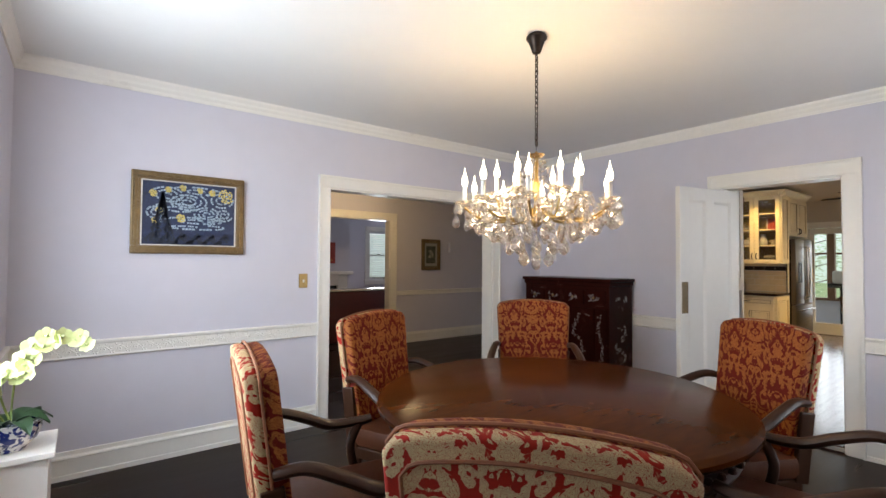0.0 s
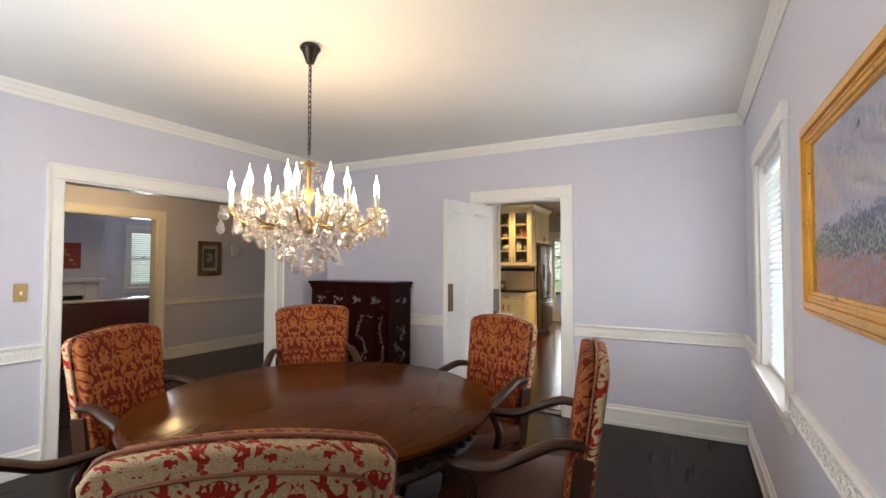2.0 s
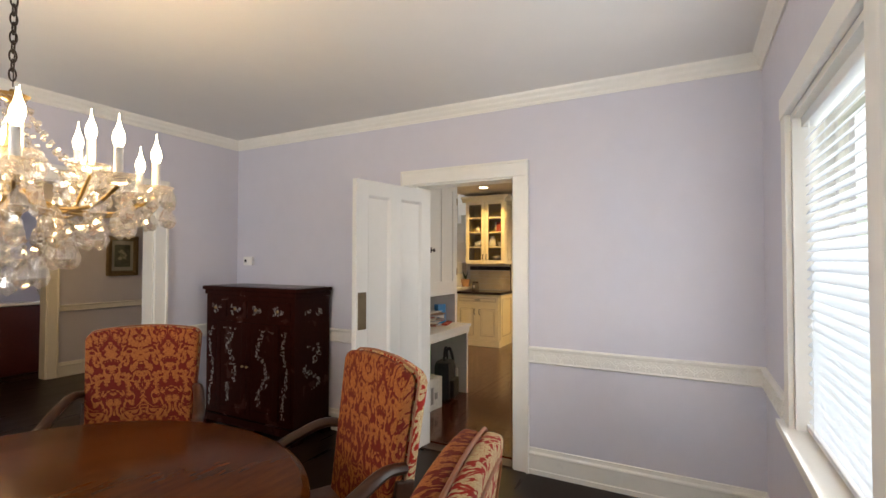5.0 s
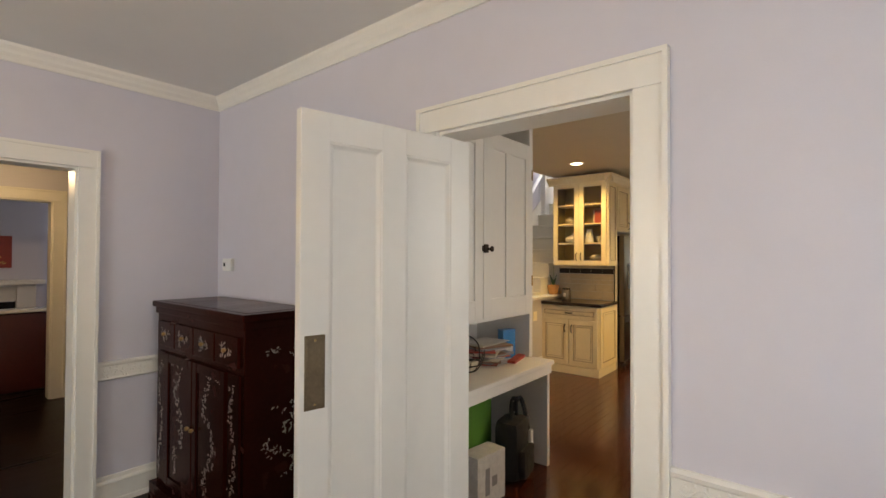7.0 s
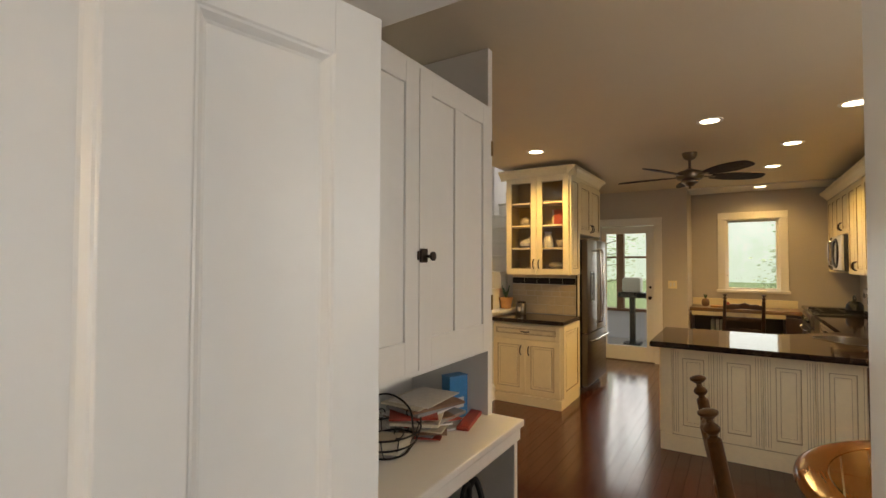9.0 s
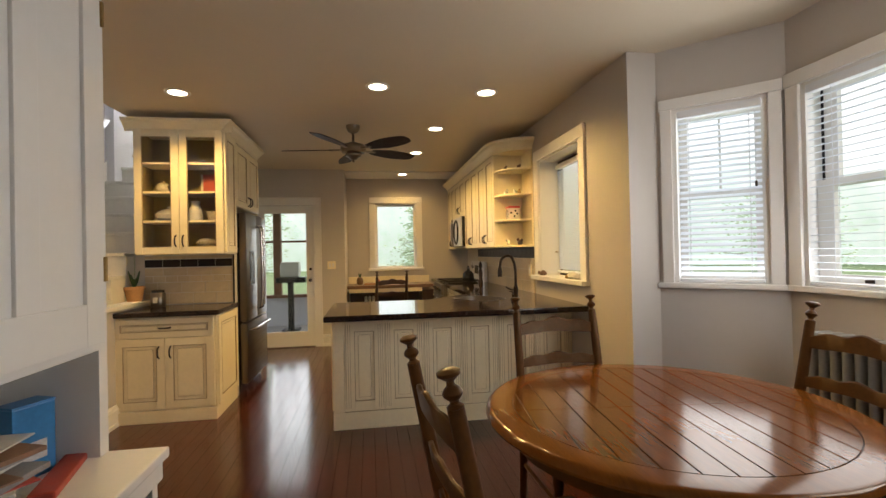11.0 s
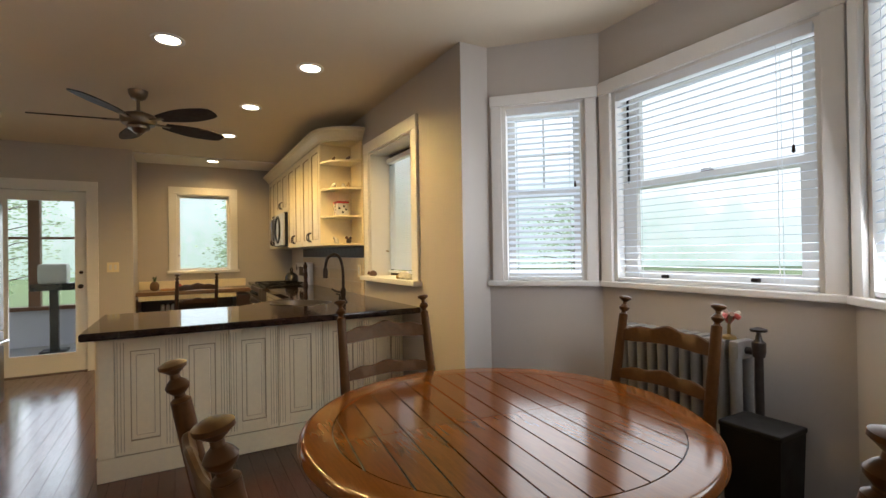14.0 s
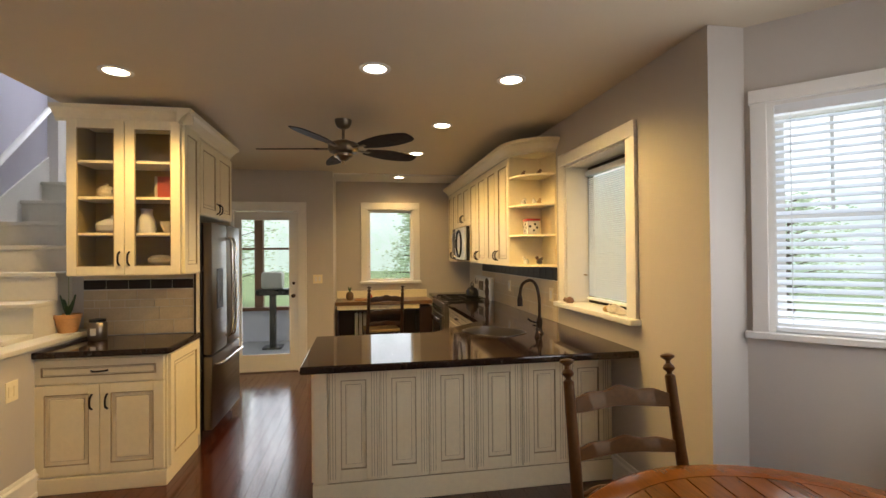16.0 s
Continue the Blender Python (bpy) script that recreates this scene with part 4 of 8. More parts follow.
# top of each back (x, y); every chair faces the table
BACKS = [(0.935, 1.115), (0.75, 2.22), (1.66, 3.0), (3.1, 3.02), (3.1, 1.43), (2.34, 0.735)]
first = None
for bx, by in BACKS:
    d = (TABLE - Vector((bx, by, 0))).normalized()
    p = Vector((bx, by, 0)) + d * 0.085
    m = pose(p.x, p.y, 0, 0, 0, math.degrees(math.atan2(-d.x, d.y)))
    if first is None:
        first = armchair()
        first.matrix_basis = m
    else:
        copy_thing(first, m)


def flat_ring(r0, r1, z0, z1, n=96):
    bm = bmesh.new()
    rows = [[bm.verts.new((r * math.cos(2 * math.pi * k / n), r * math.sin(2 * math.pi * k / n), z)) for k in range(n)] for r, z in ((r0, z0), (r1, z0), (r1, z1), (r0, z1))]
    for a, b in zip(rows, rows[1:] + rows[:1]):
        for k in range(n):
            bm.faces.new((a[k], a[(k + 1) % n], b[(k + 1) % n], b[k]))
    bmesh.ops.recalc_face_normals(bm, faces=bm.faces[:])
    return bm


def dining_table():
    t = thing("dining_table", TABLE, label="large round dark mahogany table with carved apron", category="table")
    R = 0.83
    top = lathe([(R - 0.035, 0.715), (R - 0.012, 0.718), (R, 0.732), (R - 0.003, 0.745), (R - 0.016, 0.752), (R - 0.022, 0.757), (R - 0.03, 0.76), (0.01, 0.76)], 96)
    part("tabletop", top, MAHOG, t, "polished mahogany round top", True)
    part("apron", lathe([(R - 0.10, 0.60), (R - 0.075, 0.605), (R - 0.065, 0.625), (R - 0.075, 0.645), (R - 0.06, 0.69), (R - 0.045, 0.712)], 96), DARKWOOD, t, "dark carved apron", True)
    bm = bmesh.new()
    for k in range(64):
        a = 2 * math.pi * k / 64
        add_lathe(bm, [(0.004, -0.012), (0.014, -0.008), (0.016, 0.0), (0.012, 0.01), (0.003, 0.013)], 8, pose((R - 0.062) * math.cos(a), (R - 0.062) * math.sin(a), 0.662))
    tagged(part("carved_beads", bm, DARKWOOD, t, "row of carved beads", True), kind="stuff")
    part("pedestal", lathe([(0.30, 0.10), (0.28, 0.14), (0.16, 0.18), (0.12, 0.24), (0.17, 0.32), (0.19, 0.40), (0.13, 0.50), (0.12, 0.54), (0.22, 0.58), (0.30, 0.60), (0.30, 0.715)], 32), DARKWOOD, t, "", True)
    for k in range(4):
        a = math.pi / 2 * k + 0.4
        pts = bow([(0.12 * math.cos(a), 0.12 * math.sin(a), 0.16), (0.34 * math.cos(a), 0.34 * math.sin(a), 0.13), (0.52 * math.cos(a), 0.52 * math.sin(a), 0.05)])
        part("foot", tube(pts, [0.075 - 0.002 * i for i in range(len(pts))], 10), DARKWOOD, t, "", True)
    return t


dining_table()


def candle_bulb(bm, x, y, z, s=1.0):
    add_lathe(bm, [(0.008, 0), (0.012, 0.008), (0.0148, 0.022), (0.0125, 0.038), (0.007, 0.052), (0.003, 0.068), (0.001, 0.088)], 10, pose(x, y, z) @ Matrix.Scale(s, 4))


def drop(bm, x, y, z, s):
    """A faceted pear drop hung by its tip."""
    add_lathe(bm, [(0.002, -1.0 * s), (0.20 * s, -0.88 * s), (0.30 * s, -0.66 * s), (0.22 * s, -0.36 * s), (0.09 * s, -0.12 * s), (0.02 * s, 0.0)], 6, pose(x, y, z, 0, 0, (x + y) * 900))


DROP = {}


def hang_drop(parent, x, y, z, s):
    """One faceted crystal drop, sharing one mesh."""
    if "me" not in DROP:
        bm = bmesh.new()
        drop(bm, 0, 0, 0, 1.0)
        ob = part("crystal_drop", bm, CRYSTAL, parent)
        DROP["me"] = ob.data
    else:
        ob = new("crystal_drop", DROP["me"])
        ob.parent = parent
    ob.matrix_basis = pose(x, y, z, 0, 0, (x * 7 + y * 13) * 900) @ Matrix.Diagonal((s, s, s, 1))


def chandelier():
    t = thing("chandelier", (CHAND.x, CHAND.y, HC), label="lit crystal chandelier with candle bulbs on brass arms", category="chandelier")
    dz = -HC
    part("canopy", lathe([(0.012, 2.500), (0.022, 2.505), (0.032, 2.535), (0.044, 2.568), (0.056, 2.582), (0.056, 2.590), (0.045, 2.605)], 24, pose(0, 0, dz)), BRONZE, t, "dark bronze ceiling canopy", True)
    n = 17
    link = None
    for k in range(n):
        z = 2.48 - k * 0.029
        if link is None:
            pts = [(0.009 * math.cos(a), 0, 0.020 * math.sin(a)) for a in [2 * math.pi * i / 12 for i in range(13)]]
            link = part("chain_link", tube(pts, 0.0026, 6), BRONZE, t, "", True)
            o = link
        else:
            o = new("chain_link", link.data)
            o.parent = t
        o.matrix_basis = pose(0, 0, z + dz, 0, 0, 90 * (k % 2))
    part("cord", tube([(0.004, 0.003, 2.50 + dz), (0.006, -0.004, 2.25 + dz), (0.003, 0.004, 1.98 + dz)], 0.0018, 6), BRONZE, t)
    part("stem", lathe([(0.01, 1.56), (0.03, 1.58), (0.034, 1.60), (0.018, 1.63), (0.011, 1.70), (0.018, 1.74), (0.021, 1.78), (0.010, 1.83), (0.012, 1.90), (0.006, 1.97)], 16, pose(0, 0, dz)), BRASS, t, "turned brass stem", True)
    part("crown_bowl", lathe([(0.008, 1.93), (0.03, 1.94), (0.045, 1.952), (0.03, 1.956), (0.01, 1.957)], 20, pose(0, 0, dz)), BRASS, t, "", True)
    rnd = random.Random(5)
    rings = [(0.385, 1.69, 10, 0.0, 1.0), (0.21, 1.745, 6, 0.26, 1.0)]
    for R, zc, cnt, off, s in rings:
        for k in range(cnt):
            a = 2 * math.pi * k / cnt + off
            c, sn = math.cos(a), math.sin(a)
            arm = bow([(0.03 * c, 0.03 * sn, 1.66), (R * 0.35 * c, R * 0.35 * sn, 1.605), (R * 0.75 * c, R * 0.75 * sn, 1.60), (R * c, R * sn, zc - 0.03)], 5)
            part("arm", tube(arm, 0.006, 6, pose(0, 0, dz)), BRASS, t, "", True)
            part("drip_pan", lathe([(0.006, zc - 0.03), (0.03, zc - 0.02), (0.052, zc - 0.004), (0.056, zc + 0.004), (0.05, zc + 0.004), (0.012, zc - 0.008)], 12, pose(R * c, R * sn, dz)), CRYSTAL, t, "scalloped glass drip pan", True)
            part("candle_sleeve", lathe([(0.012, zc), (0.012, zc + 0.085)], 12, pose(R * c, R * sn, dz)), CERAM, t, "white candle sleeve", True)
            b = bmesh.new()
            candle_bulb(b, R * c, R * sn, zc + 0.085 + dz, 1.15)
            part("bulb", b, BULB, t, "lit flame-shaped bulb", True)
            for q in range(6):
                aa = 2 * math.pi * q / 6 + rnd.random()
                x, y = R * c + 0.05 * math.cos(aa), R * sn + 0.05 * math.sin(aa)
                hang_drop(t, x, y, zc - 0.006 + dz, 0.05 + 0.025 * rnd.random())
                if q % 2 == 0:
                    hang_drop(t, x, y, zc - 0.065 + dz, 0.075)
    # strings of beads from the crown and a skirt of drops below
    for k in range(12):
        a = 2 * math.pi * k / 12
        bm = bmesh.new()
        for q in range(11):
            u = q / 10
            r = 0.03 + 0.17 * u
            z = 1.945 - 0.20 * u - 0.05 * math.sin(math.pi * u)
            add_lathe(bm, [(0.002, -0.009), (0.008, -0.004), (0.008, 0.004), (0.002, 0.009)], 6, pose(r * math.cos(a), r * math.sin(a), z + dz))
        tagged(part("bead_string", bm, CRYSTAL, t, "string of crystal beads"), kind="stuff")
    for R, z, cnt, s in ((0.31, 1.60, 20, 0.085), (0.23, 1.57, 16, 0.095), (0.15, 1.51, 10, 0.10), (0.075, 1.45, 6, 0.10), (0.0, 1.42, 1, 0.09)):
        bm = bmesh.new()
        for k in range(cnt):
            a = 2 * math.pi * k / cnt + R * 9
            hang_drop(t, R * math.cos(a), R * math.sin(a), z + dz, s)
            for q in range(3):
                add_lathe(bm, [(0.002, -0.008), (0.008, 0), (0.002, 0.008)], 6, pose(R * math.cos(a), R * math.sin(a), z + 0.012 + q * 0.02 + dz))
        tagged(part("bead_tier", bm, CRYSTAL, t, "tier of small crystal beads"), kind="stuff")
    return t


chandelier()


def swing_door():
    t = thing("door_kitchen", (4.80, 2.20, 0.0), 0, "white painted panelled swing door standing open", "door", kind="structure")
    a, b = Vector((4.80, 2.20)), Vector((4.05, 2.345))
    w = (b - a).length
    t.matrix_basis = pose(4.80, 2.20, 0.0, 0, 0, math.degrees(math.atan2(b.y - a.y, b.x - a.x)))
    H = 1.99
    st, rail_t, mid0, mid1, foot = 0.105, 0.10, w / 2 - 0.045, w / 2 + 0.062, 0.23
    for x0, x1, nm in ((0, st, "stile"), (mid0, mid1, "muntin"), (w - st, w, "stile")):
        part(nm, box(x0, x1, -0.02, 0.02, 0.008, H, 0.002), DOORP, t)
    for x0, x1 in ((st, mid0), (mid1, w - st)):
        part("rail", box(x0, x1, -0.0195, 0.0195, H - rail_t, H, 0.001), DOORP, t)
        part("rail", box(x0, x1, -0.0195, 0.0195, 0.008, foot, 0.001), DOORP, t)
        part("panel", box(x0, x1, -0.003, 0.003, foot, H - rail_t), DOORP, t)
        for s in (-1, 1):
            mo = bmesh.new()
            rows = []
            for inset, dp in ((0.0, 0.0195), (0.003, 0.0165), (0.007, 0.0155), (0.016, 0.006), (0.021, 0.0035)):
                rows.append([mo.verts.new((x, s * dp, z)) for x, z in ((x0 + inset, foot + inset), (x1 - inset, foot + inset), (x1 - inset, H - rail_t - inset), (x0 + inset, H - rail_t - inset))])
            for ra, rb in zip(rows, rows[1:]):
                for q in range(4):
                    mo.faces.new((ra[q], ra[(q + 1) % 4], rb[(q + 1) % 4], rb[q]))
            bmesh.ops.recalc_face_normals(mo, faces=mo.faces[:])
            part("panel_moulding", mo, DOORP, t)
    for s in (-1, 1):
        y0, y1 = (0.02, 0.024) if s > 0 else (-0.024, -0.02)
        pl = part("push_plate", box(w - 0.090, w - 0.016, y0, y1, 0.975, 1.225, 0.002), PLATE, t, "aged brass push plate")
        part("plate_bevel", box(w - 0.082, w - 0.024, y0 - (0.002 if s < 0 else 0), y1 + (0.002 if s > 0 else 0), 0.985, 1.215, 0.001), PLATE, pl)
        for zz in (0.992, 1.208):
            part("screw", lathe([(0.005, 0), (0.003, 0.003)], 8, pose(w - 0.053, (0.026 if s > 0 else -0.026), zz, -90 * s)), BRASS, pl)
    return t


swing_door()
solo("door_threshold", box(4.69, 4.80, 1.467, 2.258, 0.0, 0.012, 0.004), DARKWOOD, "dark wooden threshold strip", "threshold", "structure")


def chest():
    x0, x1, y0, y1 = 0.0, 0.40, 0.0, 1.06
    t = thing("chest_cabinet", (4.265, 3.095, 0), 0, "dark rosewood cabinet inlaid with mother-of-pearl flowers", "cabinet")
    part("top", box(-0.025, 0.40, -0.03, 1.085, 1.18, 1.215, 0.008), ROSEWOOD, t)
    part("top_inlay", box(0.02, 0.38, 0.03, 1.03, 1.2152, 1.2165), MAHOG, t)
    part("cornice", box(-0.012, 0.40, -0.015, 1.07, 1.14, 1.18, 0.01), ROSEWOOD, t)
    part("body", box(0.0, 0.40, 0.0, 1.055, 0.12, 1.14, 0.004), ROSEWOOD, t)
    part("plinth", prism([(-0.03, -0.03), (0.40, -0.03), (0.40, 1.085), (-0.03, 1.085)], 0.06, 0.12), ROSEWOOD, t)
    for yy in (-0.03, 1.0):
        part("bracket_foot", box(-0.035, 0.08, yy, yy + 0.09, 0, 0.06, 0.012), ROSEWOOD, t)
        part("bracket_foot", box(0.30, 0.40, yy, yy + 0.09, 0, 0.06, 0.012), ROSEWOOD, t)
    rnd = random.Random(3)

    def spray(u0, u1, z0, z1, n, face):
        """Pearl petals and stems scattered up a stalk."""
        bm = bmesh.new()
        for k in range(n):
            f = k / n
            u = (u0 + u1) / 2 + (u1 - u0) * 0.42 * math.sin(f * 9 + rnd.random() * 1.5)
            z = z0 + (z1 - z0) * f
            for q in range(3):
                du, dzz = rnd.gauss(0, 0.010), rnd.gauss(0, 0.010)
                L, w = rnd.uniform(0.004, 0.010), rnd.uniform(0.0012, 0.003)
                mm = pose(face[1], u + du, z + dzz, rnd.uniform(0, 180), 0, 0) if face[0] == "x" else pose(u + du, face[1], z + dzz, 0, rnd.uniform(0, 180), 0)
                if face[0] == "x":
                    add_box(bm, -0.002, 0.0, -w, w, -L, L, 0, mm)
                else:
                    add_box(bm, -w, w, -0.002, 0.0, -L, L, 0, mm)
        return bm

    for k in range(4):
        ya = 0.04 + k * 0.247
        dr = part("drawer", box(-0.014, 0.0, ya, ya + 0.237, 0.955, 1.10, 0.004), ROSEWOOD, t)
        tagged(part("pearl_inlay", spray(ya + 0.06, ya + 0.18, 1.0, 1.06, 9, ("x", -0.0145)), PEARL, dr, "mother-of-pearl flowers"), kind="stuff")
        part("knob", lathe([(0.004, 0), (0.012, 0.012), (0.008, 0.022)], 10, pose(-0.014, ya + 0.118, 1.03, 0, -90)), BRASS, dr, "", True)
    for k in range(2):
        ya = 0.16 + k * 0.37
        d = part("door", box(-0.012, 0.0, ya, ya + 0.363, 0.16, 0.92, 0.003), ROSEWOOD, t)
        fr = bmesh.new()
        add_box(fr, -0.020, -0.012, ya, ya + 0.05, 0.16, 0.92, 0.003)
        add_box(fr, -0.020, -0.012, ya + 0.313, ya + 0.363, 0.16, 0.92, 0.003)
        add_box(fr, -0.0195, -0.012, ya + 0.05, ya + 0.313, 0.16, 0.21, 0.003)
        add_box(fr, -0.0195, -0.012, ya + 0.05, ya + 0.313, 0.87, 0.92, 0.003)
        part("door_moulding", fr, ROSEWOOD, d)
        tagged(part("pearl_inlay", spray(ya + 0.12, ya + 0.25, 0.26, 0.84, 40, ("x", -0.0125)), PEARL, d, "mother-of-pearl flower spray"), kind="stuff")
        tagged(part("pearl_border", spray(ya + 0.06, ya + 0.30, 0.86, 0.865, 3, ("x", -0.0125)), PEARL, d), kind="stuff")
        part("knob", lathe([(0.004, 0), (0.012, 0.012), (0.008, 0.022)], 10, pose(-0.02, ya + (0.34 if k == 0 else 0.023), 0.56, 0, -90)), BRASS, d, "", True)
    for ya in (0.03, 0.91):
        p = part("side_pilaster", box(-0.012, 0.0, ya, ya + 0.115, 0.16, 0.92, 0.003), ROSEWOOD, t)
        tagged(part("pearl_inlay", spray(ya + 0.03, ya + 0.09, 0.2, 0.88, 34, ("x", -0.0125)), PEARL, p, "mother-of-pearl vine"), kind="stuff")
    tagged(part("pearl_inlay", spray(0.10, 0.31, 1.0, 1.03, 12, ("y", 0.0)), PEARL, t, "mother-of-pearl flowers"), kind="stuff")
    tagged(part("pearl_inlay", spray(0.09, 0.30, 0.40, 0.76, 34, ("y", 0.0)), PEARL, t, "mother-of-pearl flower spray"), kind="stuff")
    return t


chest()


# paintings
def framed(name, m, w, h, fw, frame_mat, label, canvas):
    t = thing(name, label=label, category="painting")
    t.matrix_basis = m
    for k, (x0, x1, z0, z1) in enumerate(((0, w, h - fw, h), (0, w, 0, fw), (0, fw, fw, h - fw), (w - fw, w, fw, h - fw))):
        part("frame_rail", box(x0, x1, -0.035, -0.004, z0, z1, 0.008), frame_mat, t, "gilded frame rail")
    for i0, i1, dp in ((0.16, 0.26, 0.041), (0.34, 0.66, 0.045), (0.74, 0.84, 0.039)):
        for x0, x1, z0, z1 in ((fw * i0, w - fw * i0, h - fw * i1, h - fw * i0), (fw * i0, w - fw * i0, fw * i0, fw * i1), (fw * i0, fw * i1, fw * i1, h - fw * i1), (w - fw * i1, w - fw * i0, fw * i1, h - fw * i1)):
            part("frame_bead", box(x0, x1, -dp, -0.030, z0, z1, min(0.003, fw * 0.03)), frame_mat, t)
    for k, (x0, x1, z0, z1) in enumerate(((fw * 0.9, w - fw * 0.9, h - fw * 1.15, h - fw * 0.95), (fw * 0.9, w - fw * 0.9, fw * 0.95, fw * 1.15), (fw * 0.95, fw * 1.15, fw, h - fw), (w - fw * 1.15, w - fw * 0.95, fw, h - fw))):
        part("frame_lip", box(x0, x1, -0.026, -0.006, z0, z1, 0.002), frame_mat, t)
    part("canvas", box(fw * 0.9, w - fw * 0.9, -0.014, -0.006, fw * 0.9, h - fw * 0.9), canvas, t, "painted canvas")
    return t


def paint(name, col, vary=0.4, scale=25):
    return mat(name, col, 0.45, vary=vary, scale=scale, bump=0.4, bump_scale=90)


def strokes(bm, c, rx, rz, turns, y, n=40, w=0.006, start=0.0, dash=True):
    """Short curved brush strokes round a centre, lying on the canvas."""
    for k in range(n):
        f = k / n
        if dash and k % 5 == 4:
            continue
        a0, a1 = start + f * turns * 6.283, start + (f + 0.8 / n) * turns * 6.283
        r0, r1 = 0.15 + 0.85 * f, 0.15 + 0.85 * (f + 0.8 / n)
        p, q = (c[0] + rx * r0 * math.cos(a0), c[1] + rz * r0 * math.sin(a0)), (c[0] + rx * r1 * math.cos(a1), c[1] + rz * r1 * math.sin(a1))
        d = Vector((q[0] - p[0], q[1] - p[1]))
        if d.length < 1e-5:
            continue
        nn = Vector((-d.y, d.x)).normalized() * w / 2
        vs = [bm.verts.new((x, y, z)) for x, z in ((p[0] - nn.x, p[1] - nn.y), (q[0] - nn.x, q[1] - nn.y), (q[0] + nn.x, q[1] + nn.y), (p[0] + nn.x, p[1] + nn.y))]
        bm.faces.new(vs)


NIGHT = framed("night_sky_painting", pose(0.545, 4.31, 1.415), 0.72, 0.565, 0.055, OLDGOLD, "framed painting of a swirling blue night sky", paint("night_blue", (0.016, 0.028, 0.075), 0.8, 18))
for x0, x1, z0, z1 in ((0.058, 0.662, 0.500, 0.508), (0.058, 0.662, 0.057, 0.065), (0.058, 0.066, 0.065, 0.500), (0.654, 0.662, 0.065, 0.500)):
    part("liner", box(x0, x1, -0.030, -0.006, z0, z1, 0.002), CERAM, NIGHT, "cream liner inside the frame")
CY = -0.0152
bm = bmesh.new()
for c, rx, rz, tn in (((0.34, 0.37), 0.13, 0.065, 3.2), ((0.47, 0.29), 0.10, 0.06, 3.0), ((0.22, 0.41), 0.11, 0.06, 2.5), ((0.56, 0.40), 0.10, 0.075, 2.5), ((0.40, 0.235), 0.24, 0.03, 1.6), ((0.14, 0.29), 0.06, 0.05, 2), ((0.42, 0.45), 0.20, 0.035, 1.6), ((0.58, 0.29), 0.06, 0.05, 2), ((0.36, 0.19), 0.26, 0.02, 1.2), ((0.28, 0.32), 0.16, 0.04, 1.6)):
    strokes(bm, c, rx, rz, tn, CY, 60, 0.012)
tagged(part("sky_brushwork", bm, paint("pale_blue_stroke", (0.32, 0.42, 0.52)), NIGHT), kind="stuff")
bm = bmesh.new()
for c, r in (((0.595, 0.435), 0.055), ((0.30, 0.255), 0.03), ((0.17, 0.30), 0.026), ((0.13, 0.42), 0.024), ((0.22, 0.45), 0.02), ((0.31, 0.47), 0.022), ((0.42, 0.46), 0.02), ((0.14, 0.23), 0.018), ((0.50, 0.45), 0.022)):
    strokes(bm, c, r, r, 3, CY - 0.0004, 40, 0.011)
tagged(part("star_brushwork", bm, paint("star_yellow", (0.62, 0.50, 0.14)), NIGHT), kind="stuff")
bm = bmesh.new()
for k in range(90):
    f = (k * 0.618) % 1
    x, z = 0.185 + 0.075 * math.sin(k * 1.7) * (1 - f), 0.08 + 0.34 * f
    strokes(bm, (x, z), 0.012, 0.03, 1, CY - 0.0007, 5, 0.012, k)
for k in range(70):
    x = 0.10 + 0.52 * k / 70
    strokes(bm, (x, 0.10 + 0.03 * math.sin(k * 0.5)), 0.03, 0.02, 1, CY - 0.0006, 5, 0.012, k)
tagged(part("cypress_brushwork", bm, paint("cypress_dark", (0.016, 0.024, 0.045)), NIGHT), kind="stuff")

FIELD = framed("cypress_field_painting", pose(2.365, 0.0, 1.235, 0, 0, 180), 1.0, 0.65, 0.068, GOLD, "gold framed painting of a wheat field with a cypress", paint("pale_sky_paint", (0.46, 0.46, 0.56), 0.35, 9))
def scatter_strokes(name, n, spot, rx, rz, lift, w, col, vary, turns=0.8):
    """Many short strokes; spot(f, g) gives the place of one."""
    bm = bmesh.new()
    for k in range(n):
        x, z = spot((k * 0.618) % 1, (k * 0.755) % 1)
        strokes(bm, (x, z), rx, rz, turns, CY - lift, 6, w, k * 1.3)
    tagged(part(name, bm, paint(name.split("_")[0] + "_paint", col, vary), FIELD), kind="stuff")


scatter_strokes("cloud_brushwork", 120, lambda f, g: (0.10 + 0.80 * f, 0.30 + 0.26 * g), 0.055, 0.030, 0.0002, 0.026, (0.52, 0.48, 0.56), 0.15)
scatter_strokes("highlight_brushwork", 46, lambda f, g: (0.12 + 0.62 * f, 0.33 + 0.16 * g + 0.03 * math.sin(9 * f)), 0.040, 0.022, 0.0003, 0.022, (0.58, 0.52, 0.53), 0.15)
scatter_strokes("blue_brushwork", 34, lambda f, g: (0.12 + 0.78 * f, 0.47 + 0.09 * g), 0.045, 0.018, 0.0004, 0.012, (0.38, 0.41, 0.52), 0.25)
scatter_strokes("hill_brushwork", 60, lambda f, g: (0.34 + 0.58 * f, 0.26 + 0.07 * g * abs(math.sin(7 * f))), 0.03, 0.018, 0.0005, 0.012, (0.26, 0.28, 0.40), 0.4)
scatter_strokes("wheat_brushwork", 300, lambda f, g: (0.08 + 0.84 * f, 0.075 + 0.125 * g), 0.03, 0.012, 0.0006, 0.014, (0.52, 0.32, 0.32), 0.35, 0.6)
